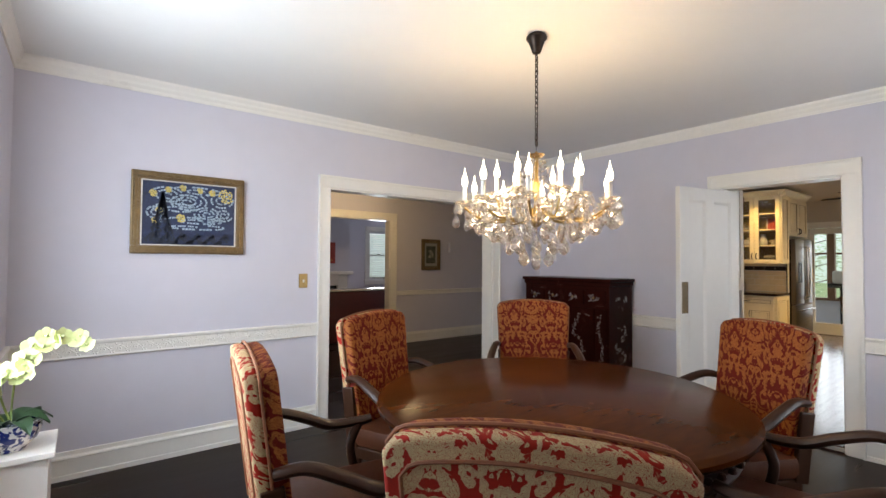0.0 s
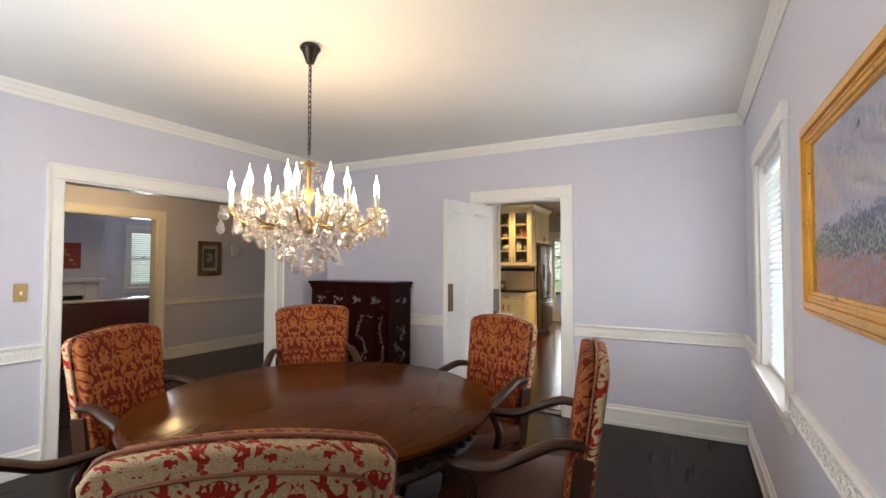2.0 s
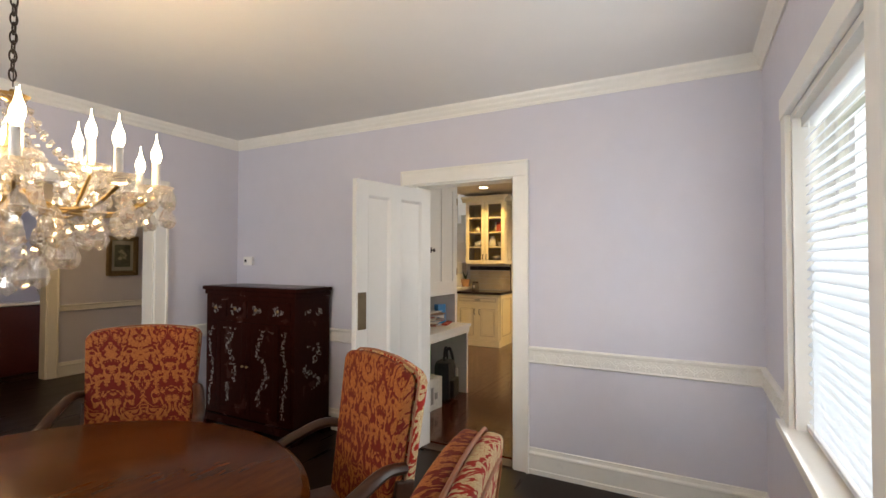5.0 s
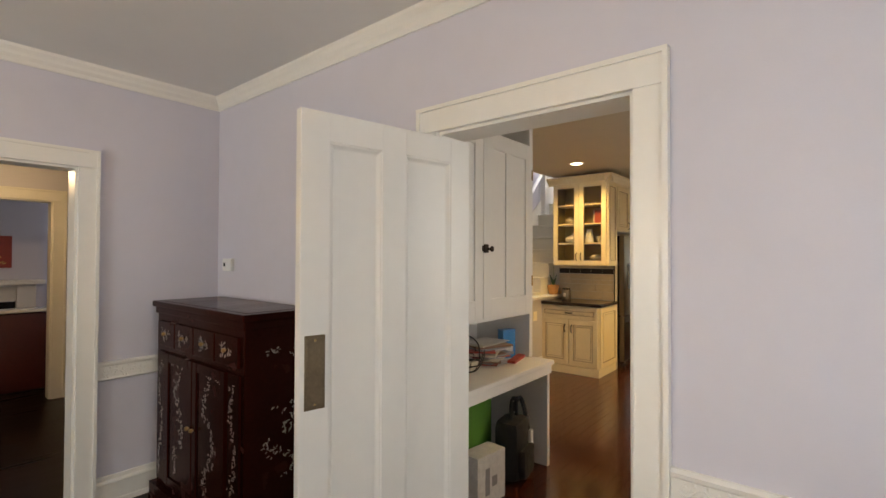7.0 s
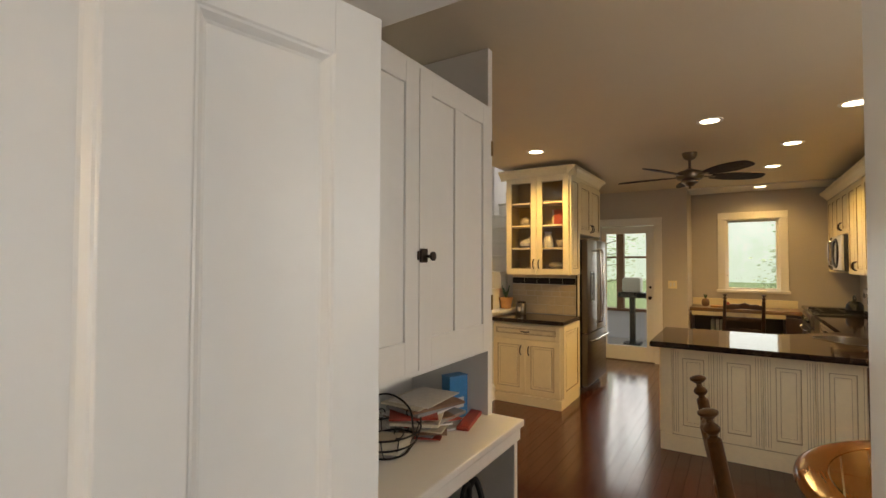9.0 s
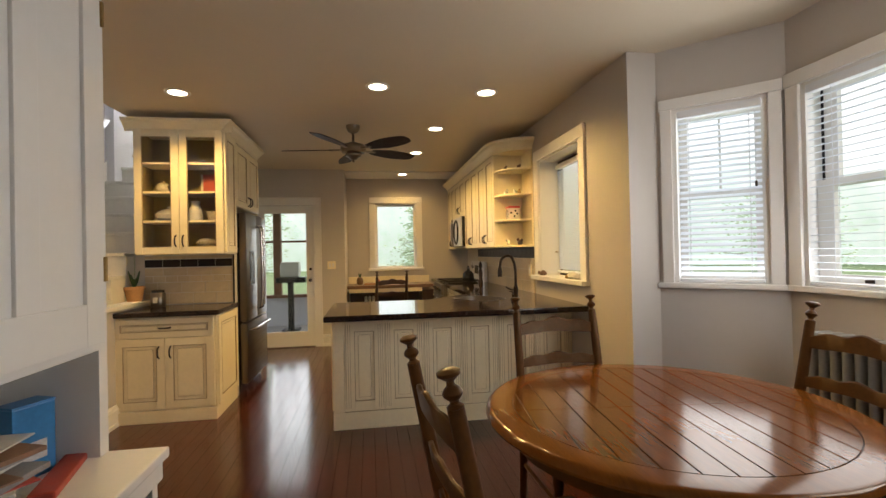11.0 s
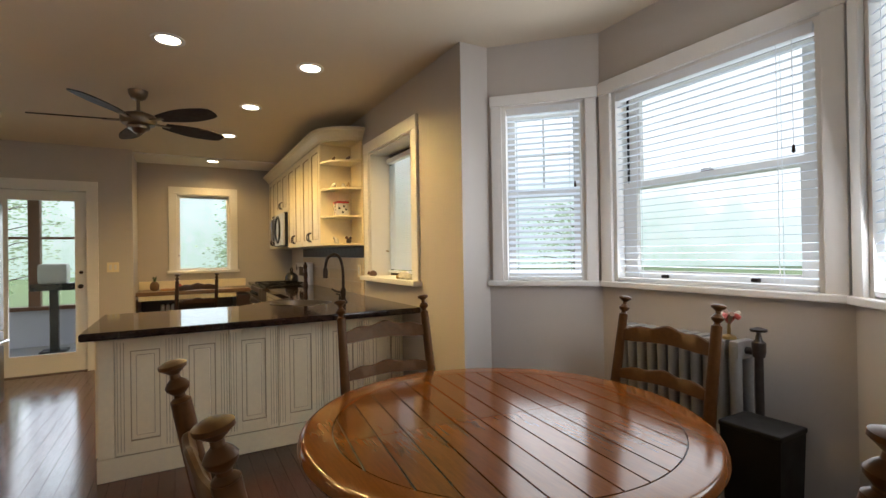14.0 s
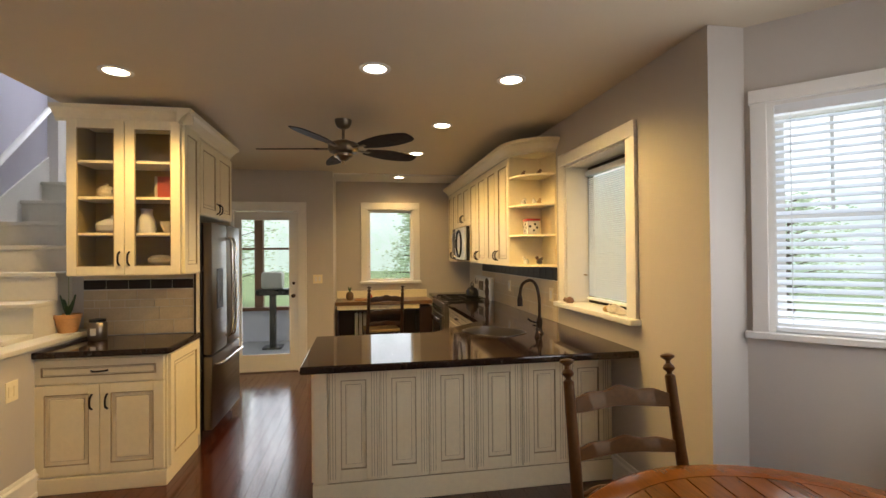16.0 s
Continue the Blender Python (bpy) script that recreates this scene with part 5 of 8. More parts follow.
scatter_strokes("shrub_brushwork", 190, lambda f, g: (0.08 + 0.84 * f, 0.195 + 0.095 * g * (0.35 + 0.65 * abs(math.sin(f * 8)))), 0.020, 0.016, 0.0008, 0.009, (0.13, 0.17, 0.19), 0.7)
scatter_strokes("leaf_brushwork", 60, lambda f, g: (0.09 + 0.83 * f, 0.20 + 0.07 * g), 0.016, 0.016, 0.0009, 0.006, (0.30, 0.38, 0.38), 0.4)
scatter_strokes("cypress_brushwork", 260, lambda f, g: (0.868 + 0.150 * (g - 0.5) * (1 - f) ** 0.75, 0.19 + 0.34 * f), 0.010, 0.030, 0.0011, 0.014, (0.055, 0.055, 0.085), 0.5)
scatter_strokes("sapling_brushwork", 60, lambda f, g: (0.795 + 0.05 * (g - 0.5) * (1 - f), 0.19 + 0.16 * f), 0.008, 0.022, 0.0012, 0.011, (0.055, 0.055, 0.085), 0.5)
scatter_strokes("water_brushwork", 60, lambda f, g: (0.74 + 0.18 * f, 0.075 + 0.055 * g * f), 0.022, 0.012, 0.0012, 0.012, (0.13, 0.30, 0.38), 0.4)

HALLPIC = framed("hall_painting", pose(4.955, 7.2, 1.22), 0.40, 0.54, 0.055, OLDGOLD, "small framed still life in the hall", paint("dark_green_canvas", (0.10, 0.12, 0.09)))
part("mat_board", box(0.06, 0.34, -0.0155, -0.0142, 0.07, 0.47), paint("grey_mat", (0.34, 0.33, 0.29), 0.1), HALLPIC)
part("dark_picture", box(0.10, 0.30, -0.017, -0.0156, 0.12, 0.42), paint("still_life_dark", (0.07, 0.08, 0.06), 0.9, 12), HALLPIC)
bm = bmesh.new()
for k in range(14):
    strokes(bm, (0.20 + 0.04 * math.sin(k * 2.4), 0.28 + 0.05 * math.cos(k * 1.3)), 0.02, 0.02, 1.5, -0.0175, 12, 0.007, k)
tagged(part("flower_brushwork", bm, paint("flower_cream", (0.45, 0.42, 0.33)), HALLPIC), kind="stuff")

# small wall fittings
t = thing("thermostat", (4.70, 4.13, 1.43), 0, "white thermostat with small dark display", "thermostat")
part("body", box(-0.028, 0, -0.06, 0.06, -0.042, 0.042, 0.008), WHITEP, t)
part("display", box(-0.0295, -0.027, 0.015, 0.04, -0.012, 0.014), BLACK, t)
t = thing("light_switch", (1.745, 4.31, 1.207), 0, "brass switch plate with a toggle", "light switch")
part("plate", box(-0.036, 0.036, -0.006, 0, -0.058, 0.058, 0.002), BRASS, t)
part("toggle", box(-0.006, 0.006, -0.018, -0.006, -0.014, 0.010, 0.002), WHITEP, t)
t = thing("wall_chime", (5.62, 7.2, 1.62), 0, "small pale wall chime box", "chime")
part("body", box(-0.07, 0.07, -0.05, 0, -0.09, 0.09, 0.01), WALL, t)
part("grille", box(-0.05, 0.05, -0.053, -0.05, -0.06, 0.02), WALL, t)
t = thing("hall_ceiling_light", (3.45, 6.12, 2.42), 0, "small lit frosted dome ceiling light", "ceiling light")
part("base_ring", lathe([(0.10, -0.03), (0.11, 0.0)], 24), BRASS, t, "", True)
part("dome", lathe([(0.004, -0.14), (0.06, -0.125), (0.09, -0.08), (0.095, -0.03)], 24), glow("lit_frosted_dome", (1.0, 0.82, 0.5), 5), t, "", True)

# orchid on a white stand
t = thing("plant_stand", (0.03, 2.97, 0), 0, "white painted square plant stand", "stand")
part("top", box(-0.11, 0.20, -0.02, 0.30, 0.59, 0.615, 0.004), TRIM, t)
part("column", box(-0.09, 0.18, 0.0, 0.28, 0.05, 0.59, 0.003), TRIM, t)
part("plinth", box(-0.105, 0.195, -0.015, 0.295, 0.0, 0.05, 0.004), TRIM, t)
BLUEPAT = mat("blue_and_white_porcelain", (0.5, 0.52, 0.56), 0.15, vary=0.1, coat=0.4)
nt = BLUEPAT.node_tree
vo = nt.nodes.new("ShaderNodeTexNoise")
vo.inputs["Scale"].default_value, vo.inputs["Distortion"].default_value = 26, 1.8
cr = nt.nodes.new("ShaderNodeValToRGB")
cr.color_ramp.elements[0].position, cr.color_ramp.elements[1].position = 0.47, 0.52
cr.color_ramp.elements[0].color, cr.color_ramp.elements[1].color = (0.012, 0.025, 0.16, 1), (0.72, 0.73, 0.74, 1)
tcn = nt.nodes.new("ShaderNodeTexCoord")
nt.links.new(tcn.outputs["Object"], vo.inputs[0])
nt.links.new(vo.outputs[0], cr.inputs[0])
nt.links.new(cr.outputs[0], nt.nodes["Principled BSDF"].inputs["Base Color"])
OP = (0.085, 3.08, 0.615)
t = thing("potted_orchid", OP, 0, "pale green orchid in a blue and white porcelain bowl", "orchid")
part("bowl", lathe([(0.05, 0), (0.055, 0.012), (0.085, 0.04), (0.10, 0.08), (0.10, 0.105), (0.108, 0.115), (0.096, 0.115), (0.088, 0.10), (0.01, 0.095)], 28), BLUEPAT, t, "blue and white porcelain bowl", True)
rnd = random.Random(8)
for k in range(8):
    a = k * 0.8 + 0.3
    L = rnd.uniform(0.10, 0.17)
    bm = bmesh.new()
    rows = []
    for i in range(6):
        f = i / 5
        w = 0.034 * math.sin(math.pi * min(1, f * 0.85 + 0.12))
        r, z = 0.02 + L * f, 0.10 + 0.12 * f - 0.13 * f * f
        rows.append([bm.verts.new((r, -w, z + 0.01)), bm.verts.new((r, 0, z)), bm.verts.new((r, w, z + 0.01))])
    for p, q in zip(rows, rows[1:]):
        bm.faces.new((p[0], p[1], q[1], q[0]))
        bm.faces.new((p[1], p[2], q[2], q[1]))
    bmesh.ops.solidify(bm, geom=bm.faces[:], thickness=0.003)
    bmesh.ops.transform(bm, matrix=pose(0, 0, 0, 0, 0, math.degrees(a)), verts=bm.verts[:])
    part("leaf", bm, LEAF, t, "", True)
STEM = mat("green_flower_stem", (0.22, 0.28, 0.08), 0.5)


def bloom(parent, c, tilt, rz, s):
    bm = bmesh.new()
    for k in range(5):
        a = 2 * math.pi * k / 5 + 0.3
        wide = 0.030 if k % 2 == 0 else 0.022
        vs = [(0.004, 0), (0.018, wide * 0.8), (0.036, wide * 0.9), (0.048, 0.3 * wide), (0.048, -0.3 * wide), (0.036, -wide * 0.9), (0.018, -wide * 0.8)]
        pts = [bm.verts.new((x * math.cos(a) - y * math.sin(a), x * math.sin(a) + y * math.cos(a), 0.012 * (x / 0.05) ** 2 + 0.003 * math.cos(y * 90))) for x, y in vs]
        bm.faces.new(pts)
    add_lathe(bm, [(0.003, 0), (0.009, 0.006), (0.006, 0.016), (0.002, 0.02)], 8)
    bmesh.ops.transform(bm, matrix=pose(*c, tilt, 0, rz) @ Matrix.Scale(s, 4), verts=bm.verts[:])
    part("blossom", bm, PETAL, parent, "", True)


for pts in ([(0, 0, 0.10), (0.01, -0.01, 0.26), (0.03, -0.02, 0.36), (0.09, -0.01, 0.425), (0.17, 0.0, 0.44), (0.25, 0.01, 0.42)], [(0.0, 0.02, 0.10), (-0.03, 0.02, 0.20), (-0.04, 0.0, 0.29), (-0.01, -0.03, 0.34), (0.05, -0.06, 0.34)], [(-0.01, 0.0, 0.10), (-0.06, -0.02, 0.20), (-0.07, -0.04, 0.26), (-0.04, -0.06, 0.29)]):
    sp = bow(pts)
    part("flower_stem", tube(sp, 0.004, 6), STEM, t, "", True)
    for i in range(8, len(sp), 2):
        p = sp[i]
        bloom(t, (p.x + rnd.uniform(-0.02, 0.02), p.y - 0.02, p.z + rnd.uniform(-0.03, 0.01)), 70 + rnd.uniform(-25, 25), rnd.uniform(-60, 40), rnd.uniform(0.6, 0.8))

# living room beyond the hall
t = thing("fireplace_mantel", (3.2, 9.3, 0), 0, "white fireplace mantel with black firebox", "fireplace")
for x in (0.0, 1.15):
    part("pilaster", box(x, x + 0.2, -0.10, 0, 0, 1.1, 0.01), TRIM, t)
part("frieze", box(0.2, 1.15, -0.09, 0, 0.88, 1.1, 0.008), TRIM, t)
part("shelf", box(-0.08, 1.43, -0.20, 0, 1.1, 1.16, 0.012), TRIM, t)
part("firebox", box(0.2, 1.15, -0.02, 0, 0, 0.88), BLACK, t, "black firebox")
RED = paint("red_canvas", (0.30, 0.03, 0.015), 0.3)
t = thing("red_painting", (3.75, 9.3, 1.32), 0, "red canvas with gold leaf shapes", "painting")
part("canvas", box(0, 0.56, -0.03, 0, 0, 0.42, 0.003), RED, t)
bm = bmesh.new()
for k in range(16):
    strokes(bm, (0.06 + 0.44 * ((k * 0.618) % 1), 0.05 + 0.32 * ((k * 0.755) % 1)), 0.035, 0.02, 1.3, -0.0305, 14, 0.012, k)
tagged(part("gold_brushwork", bm, paint("gold_leaf", (0.55, 0.35, 0.10)), t), kind="stuff")
REDLEATHER = mat("dark_red_leather", (0.060, 0.010, 0.008), 0.4, vary=0.25, scale=5, bump=0.1, bump_scale=40)
t = thing("sofa", (3.15, 7.75, 0), 0, "dark red leather sofa with a white throw", "sofa")
part("back", box(0.0, 1.75, 0.0, 0.22, 0.0, 0.86, 0.05), REDLEATHER, t, "", True)
part("seat", box(0.05, 1.70, 0.2, 0.85, 0.12, 0.45, 0.05), REDLEATHER, t, "", True)
for x in (0.0, 1.55):
    part("arm", box(x, x + 0.2, 0.1, 0.88, 0.0, 0.62, 0.06), REDLEATHER, t, "", True)
part("throw", box(0.25, 1.45, -0.02, 0.26, 0.86, 0.895, 0.015), CERAM, t, "white throw over the back", True)
t = thing("black_armchair", (2.25, 7.7, 0), 0, "black leather armchair on the living room floor", "armchair")
part("back", box(0, 0.8, 0, 0.2, 0.0, 0.84, 0.05), BLACK, t, "", True)
part("seat", box(0.08, 0.72, 0.18, 0.8, 0.10, 0.44, 0.05), BLACK, t, "", True)
for x in (0.0, 0.64):
    part("arm", box(x, x + 0.16, 0.1, 0.82, 0.0, 0.6, 0.05), BLACK, t, "", True)


# ---- kitchen ----
def ring(bm, r0, r1, z0, z1, n=96):
    rows = []
    for r, z in ((r0, z0), (r1, z0), (r1, z1), (r0, z1)):
        rows.append([bm.verts.new((r * math.cos(2 * math.pi * k / n), r * math.sin(2 * math.pi * k / n), z)) for k in range(n)])
    for i in range(4):
        a, b = rows[i], rows[(i + 1) % 4]
        for k in range(n):
            bm.faces.new((a[k], a[(k + 1) % n], b[(k + 1) % n], b[k]))
    bmesh.ops.recalc_face_normals(bm, faces=bm.faces[:])
    return bm


def raised_panel(parent, name, m, w, h, mat_=None, glass=False, pull=None, stile=0.062):
    """A cabinet door in local x and z, front towards -y, with glazed mitre lines and a raised field."""
    mat_ = mat_ or CREAM
    r = min(stile, w * 0.30, h * 0.3)
    f = bmesh.new()
    add_box(f, 0, r, -0.02, 0, 0, h, 0.003)
    add_box(f, w - r, w, -0.02, 0, 0, h, 0.003)
    add_box(f, r, w - r, -0.0195, 0, 0, r, 0.003)
    add_box(f, r, w - r, -0.0195, 0, h - r, h, 0.003)
    ob = part(name, f, mat_, parent)
    ob.matrix_basis = m
    g = bmesh.new()
    for x0, x1, z0, z1 in ((r - 0.001, r + 0.004, r, h - r), (w - r - 0.004, w - r + 0.001, r, h - r), (r, w - r, r - 0.001, r + 0.004), (r, w - r, h - r - 0.004, h - r + 0.001)):
        add_box(g, x0, x1, -0.0205, -0.006, z0, z1)
    part("glaze_line", g, GLAZE, ob, "brown glaze in the groove")
    if glass:
        p = part("pane", box(r, w - r, -0.012, -0.008, r, h - r), PANE, ob)
        p.visible_shadow = False
    else:
        part("panel", box(r + 0.004, w - r - 0.004, -0.010, 0, r + 0.004, h - r - 0.004), mat_, ob)
        e = 0.03 if w > 0.2 and h > 0.2 else 0.012
        if w - 2 * r > 3 * e and h - 2 * r > 3 * e:
            part("raised_field", box(r + e, w - r - e, -0.0175, -0.010, r + e, h - r - e, 0.004), mat_, ob)
            q = bmesh.new()
            for x0, x1, z0, z1 in ((r + e - 0.003, r + e, r + e, h - r - e), (w - r - e, w - r - e + 0.003, r + e, h - r - e), (r + e, w - r - e, r + e - 0.003, r + e), (r + e, w - r - e, h - r - e, h - r - e + 0.003)):
                add_box(q, x0, x1, -0.0115, -0.010, z0, z1)
            part("glaze_line", q, GLAZE, ob)
    if pull:
        px, pz, vert = pull
        L = 0.048
        pts = bow([(px, -0.02, pz - L), (px, -0.045, pz - L * 0.6), (px, -0.05, pz), (px, -0.045, pz + L * 0.6), (px, -0.02, pz + L)]) if vert else bow([(px - L, -0.02, pz), (px - L * 0.6, -0.045, pz), (px, -0.05, pz), (px + L * 0.6, -0.045, pz), (px + L, -0.02, pz)])
        part("handle", tube(pts, 0.006, 8), BRONZE, ob, "dark bronze pull", True)
    return ob


# built-in cupboard over a desk, beside the doorway
t = thing("built_in_cupboard", (4.862, 2.66, 0), 0, "white painted built-in cupboard with panelled doors over an open niche", "cupboard")
W = 6.25 - 4.862
part("side_post", box(W - 0.045, W, 0, 0.50, 0.755, 2.605), DOORP, t)
part("side_post", box(0, 0.045, 0, 0.50, 0.755, 2.605), DOORP, t)
part("bottom_board", box(0.045, W - 0.045, 0, 0.50, 1.075, 1.10), DOORP, t)
part("top_board", box(0.045, W - 0.045, 0, 0.50, 2.28, 2.305), DOORP, t)
part("back_panel", box(0.045, W - 0.045, 0.47, 0.50, 0.755, 2.605), DOORP, t)
for x0, x1 in ((0.05, 0.713), (0.718, W - 0.05)):
    w, z0, z1 = x1 - x0, 1.10, 2.275
    s = 0.085
    c = (x0 + x1) / 2
    d = part("door", box(x0 + 0.01, x1 - 0.01, -0.009, -0.001, z0 + 0.01, z1 - 0.01), DOORP, t)
    part("stile", box(x0, x0 + s, -0.02, -0.001, z0, z1, 0.002), DOORP, d)
    part("stile", box(x1 - s, x1, -0.02, -0.001, z0, z1, 0.002), DOORP, d)
    part("rail", box(x0 + s, x1 - s, -0.0195, -0.001, z0, z0 + 0.12, 0.002), DOORP, d)
    part("rail", box(x0 + s, x1 - s, -0.0195, -0.001, z1 - s, z1, 0.002), DOORP, d)
    part("muntin", box(c - 0.04, c + 0.04, -0.019, -0.001, z0 + 0.12, z1 - s, 0.002), DOORP, d)
    if x0 > 0.5:
        for zz in (1.28, 2.05):
            part("hinge", box(x1 - 0.002, x1 + 0.012, -0.026, -0.012, zz, zz + 0.075, 0.003), BRASS, d)
        lt = part("latch", box(x0 - 0.002, x0 + 0.042, -0.032, -0.020, 1.515, 1.57, 0.005), BRONZE, d, "dark cupboard latch")
        part("latch_knob", lathe([(0.006, 0), (0.007, 0.018), (0.018, 0.026), (0.018, 0.034), (0.008, 0.04)], 12, pose(x0 + 0.032, -0.032, 1.54, 90)), BRONZE, lt, "", True)
    else:
        part("latch_keeper", box(x1 - 0.012, x1 - 0.001, -0.027, -0.020, 1.525, 1.56, 0.003), BRONZE, d)

t = thing("desk", (4.862, 2.49, 0), 0, "white painted built-in desk under the cupboard", "desk")
part("desktop", box(0, W + 0.012, 0, 0.66, 0.72, 0.752, 0.006), DOORP, t)
part("fascia", box(0, W - 0.01, 0.012, 0.03, 0.66, 0.72, 0.003), DOORP, t)
part("end_panel", box(W - 0.04, W - 0.005, 0.03, 0.66, 0, 0.72, 0.003), DOORP, t)
part("end_panel", box(0.0, 0.03, 0.03, 0.66, 0, 0.72, 0.003), DOORP, t)

# things on and under the desk
rnd = random.Random(12)
PAPERS = [mat("paper_" + n, c, 0.5, vary=0.25, scale=30) for n, c in (("white", (0.6, 0.58, 0.55)), ("red", (0.35, 0.05, 0.03)), ("grey", (0.25, 0.24, 0.24)), ("brown", (0.22, 0.12, 0.07)), ("cream", (0.55, 0.5, 0.4)))]
z = 0.752
for k in range(16):
    hgt = rnd.uniform(0.004, 0.016)
    m = pose(5.88 + rnd.uniform(-0.045, 0.045), 2.84 + rnd.uniform(-0.03, 0.03), z, 0, 0, rnd.uniform(-40, 40))
    o = solo("magazine", box(-0.14, 0.14, -0.105, 0.105, 0, hgt, 0.002), PAPERS[k % 5], "worn magazine in a stack on the desk", "magazine", group="magazines on the desk")
    o.matrix_basis = m
    z += hgt
stack_top = z
o = solo("pencil_case", box(-0.15, 0.15, -0.03, 0.03, 0, 0.02, 0.006), PAPERS[1], "red flat case lying on the desk", "case")
o.matrix_basis = pose(6.10, 2.70, 0.752, 0, 0, 14)
BLUE = mat("blue_card", (0.03, 0.20, 0.45), 0.4, vary=0.2, scale=8)
t = thing("blue_carton", (6.115, 2.80, 0.752), -22, "blue cardboard carton with a white label", "carton")
part("box_body", box(-0.055, 0.055, -0.035, 0.035, 0.0, 0.20, 0.004), BLUE, t)
part("label", box(-0.04, 0.03, -0.0365, -0.035, 0.05, 0.10), PAPERS[0], t, "white printed label")
part("lid", box(-0.056, 0.056, -0.036, 0.036, 0.2, 0.206, 0.002), BLUE, t)
IRON = mat("dark_wire", (0.02, 0.016, 0.014), 0.45, 0.7, vary=0.3)
t = thing("wire_basket", (5.60, 2.80, 0.752), 0, "dark wire basket holding papers", "basket")
for zz, r in ((0.004, 0.075), (0.045, 0.105), (0.09, 0.12)):
    part("hoop", tube([(r * 1.2 * math.cos(a), r * math.sin(a), zz) for a in [2 * math.pi * i / 24 for i in range(25)]], 0.004, 6), IRON, t, "", True)
for k in range(12):
    a = 2 * math.pi * k / 12
    part("wire", tube([(0.09 * math.cos(a), 0.075 * math.sin(a), 0.004), (0.126 * math.cos(a), 0.105 * math.sin(a), 0.045), (0.144 * math.cos(a), 0.12 * math.sin(a), 0.09)], 0.0025, 5), IRON, t)
for k in range(6):
    a = 2 * math.pi * k / 6
    part("scroll", tube([(0.144 * math.cos(a) + 0.02 * math.cos(b) * math.sin(a), 0.12 * math.sin(a) - 0.02 * math.cos(b) * math.cos(a), 0.115 + 0.02 * math.sin(b)) for b in [i * 0.6 for i in range(10)]], 0.0025, 5), IRON, t)
part("handle", tube(bow([(0, 0.12, 0.09), (0, 0.10, 0.19), (0, 0, 0.23), (0, -0.10, 0.19), (0, -0.12, 0.09)]), 0.004, 6), IRON, t, "", True)
o = solo("folded_paper", box(-0.09, 0.09, -0.07, 0.07, 0, 0.05, 0.01), PAPERS[4], "folded papers in the wire basket", "paper")
o.matrix_basis = pose(5.60, 2.80, 0.76, 0, 8, 20)
GREEN = mat("green_bag_cloth", (0.09, 0.24, 0.03), 0.7, vary=0.2, scale=10, bump=0.3, bump_scale=30)
t = thing("green_bag", (5.70, 2.86, 0), 8, "bright green shopping bag under the desk", "bag")
part("bag_body", box(-0.20, 0.20, -0.10, 0.10, 0, 0.56, 0.03), GREEN, t, "", True)
for y in (-0.08, 0.08):
    part("strap", tube(bow([(-0.1, y, 0.55), (-0.06, y, 0.63), (0.06, y, 0.63), (0.1, y, 0.55)]), 0.01, 6), GREEN, t)
t = thing("white_box", (5.55, 2.62, 0), -6, "white printed cardboard box under the desk", "box")
part("box_body", box(-0.13, 0.13, -0.07, 0.07, 0, 0.30, 0.004), PAPERS[0], t)
part("printed_bar", box(-0.06, -0.02, -0.0715, -0.07, 0.06, 0.22), PAPERS[2], t)
part("printed_bar", box(0.0, 0.05, -0.0715, -0.07, 0.10, 0.16), PAPERS[2], t)
t = thing("backpack", (5.93, 2.63, 0), 10, "black backpack with white trim under the desk", "backpack")
part("pack_body", box(-0.13, 0.13, -0.08, 0.10, 0.0, 0.40, 0.06), BLACKFAB, t, "", True)
part("front_pocket", box(-0.10, 0.10, -0.12, -0.07, 0.03, 0.22, 0.03), BLACKFAB, t, "", True)
part("carry_loop", tube(bow([(-0.05, 0.0, 0.39), (-0.045, 0.0, 0.50), (0.0, 0.0, 0.53), (0.045, 0.0, 0.50), (0.05, 0.0, 0.39)]), 0.012, 8), BLACKFAB, t, "", True)
part("shoulder_strap", tube(bow([(0.08, 0.05, 0.39), (0.13, 0.0, 0.50), (0.15, -0.05, 0.30), (0.12, -0.08, 0.12)]), 0.015, 8), BLACKFAB, t, "", True)
part("white_patch", box(0.08, 0.125, -0.10, -0.075, 0.12, 0.30, 0.01), WHITEP, t)

# corner base cabinet with its counter
t = thing("base_cabinet", (8.80, 3.135, 0), 0, "cream glazed base cabinet with drawer and two doors", "cabinet")
part("body", box(0.02, 0.60, 0.0, 0.79, 0.10, 0.865, 0.003), CREAM, t)
part("toe_board", box(-0.005, 0.60, -0.004, 0.79, 0.0, 0.10, 0.004), CREAM, t)
raised_panel(t, "drawer_front", pose(0.02, 0.775, 0.70, 0, 0, -90), 0.76, 0.15, pull=(0.38, 0.075, False))
raised_panel(t, "door", pose(0.02, 0.775, 0.115, 0, 0, -90), 0.378, 0.575, pull=(0.335, 0.46, True))
raised_panel(t, "door", pose(0.02, 0.393, 0.115, 0, 0, -90), 0.378, 0.575, pull=(0.043, 0.46, True))
raised_panel(t, "side_panel", pose(0.03, 0.0, 0.115), 0.56, 0.74)
t = thing("counter_corner", (8.80, 3.135, 0.867), 0, "dark polished stone counter on the corner cabinet", "countertop")
part("slab", box(-0.03, 0.60, -0.03, 0.79, 0.0, 0.042, 0.012), STONE, t)

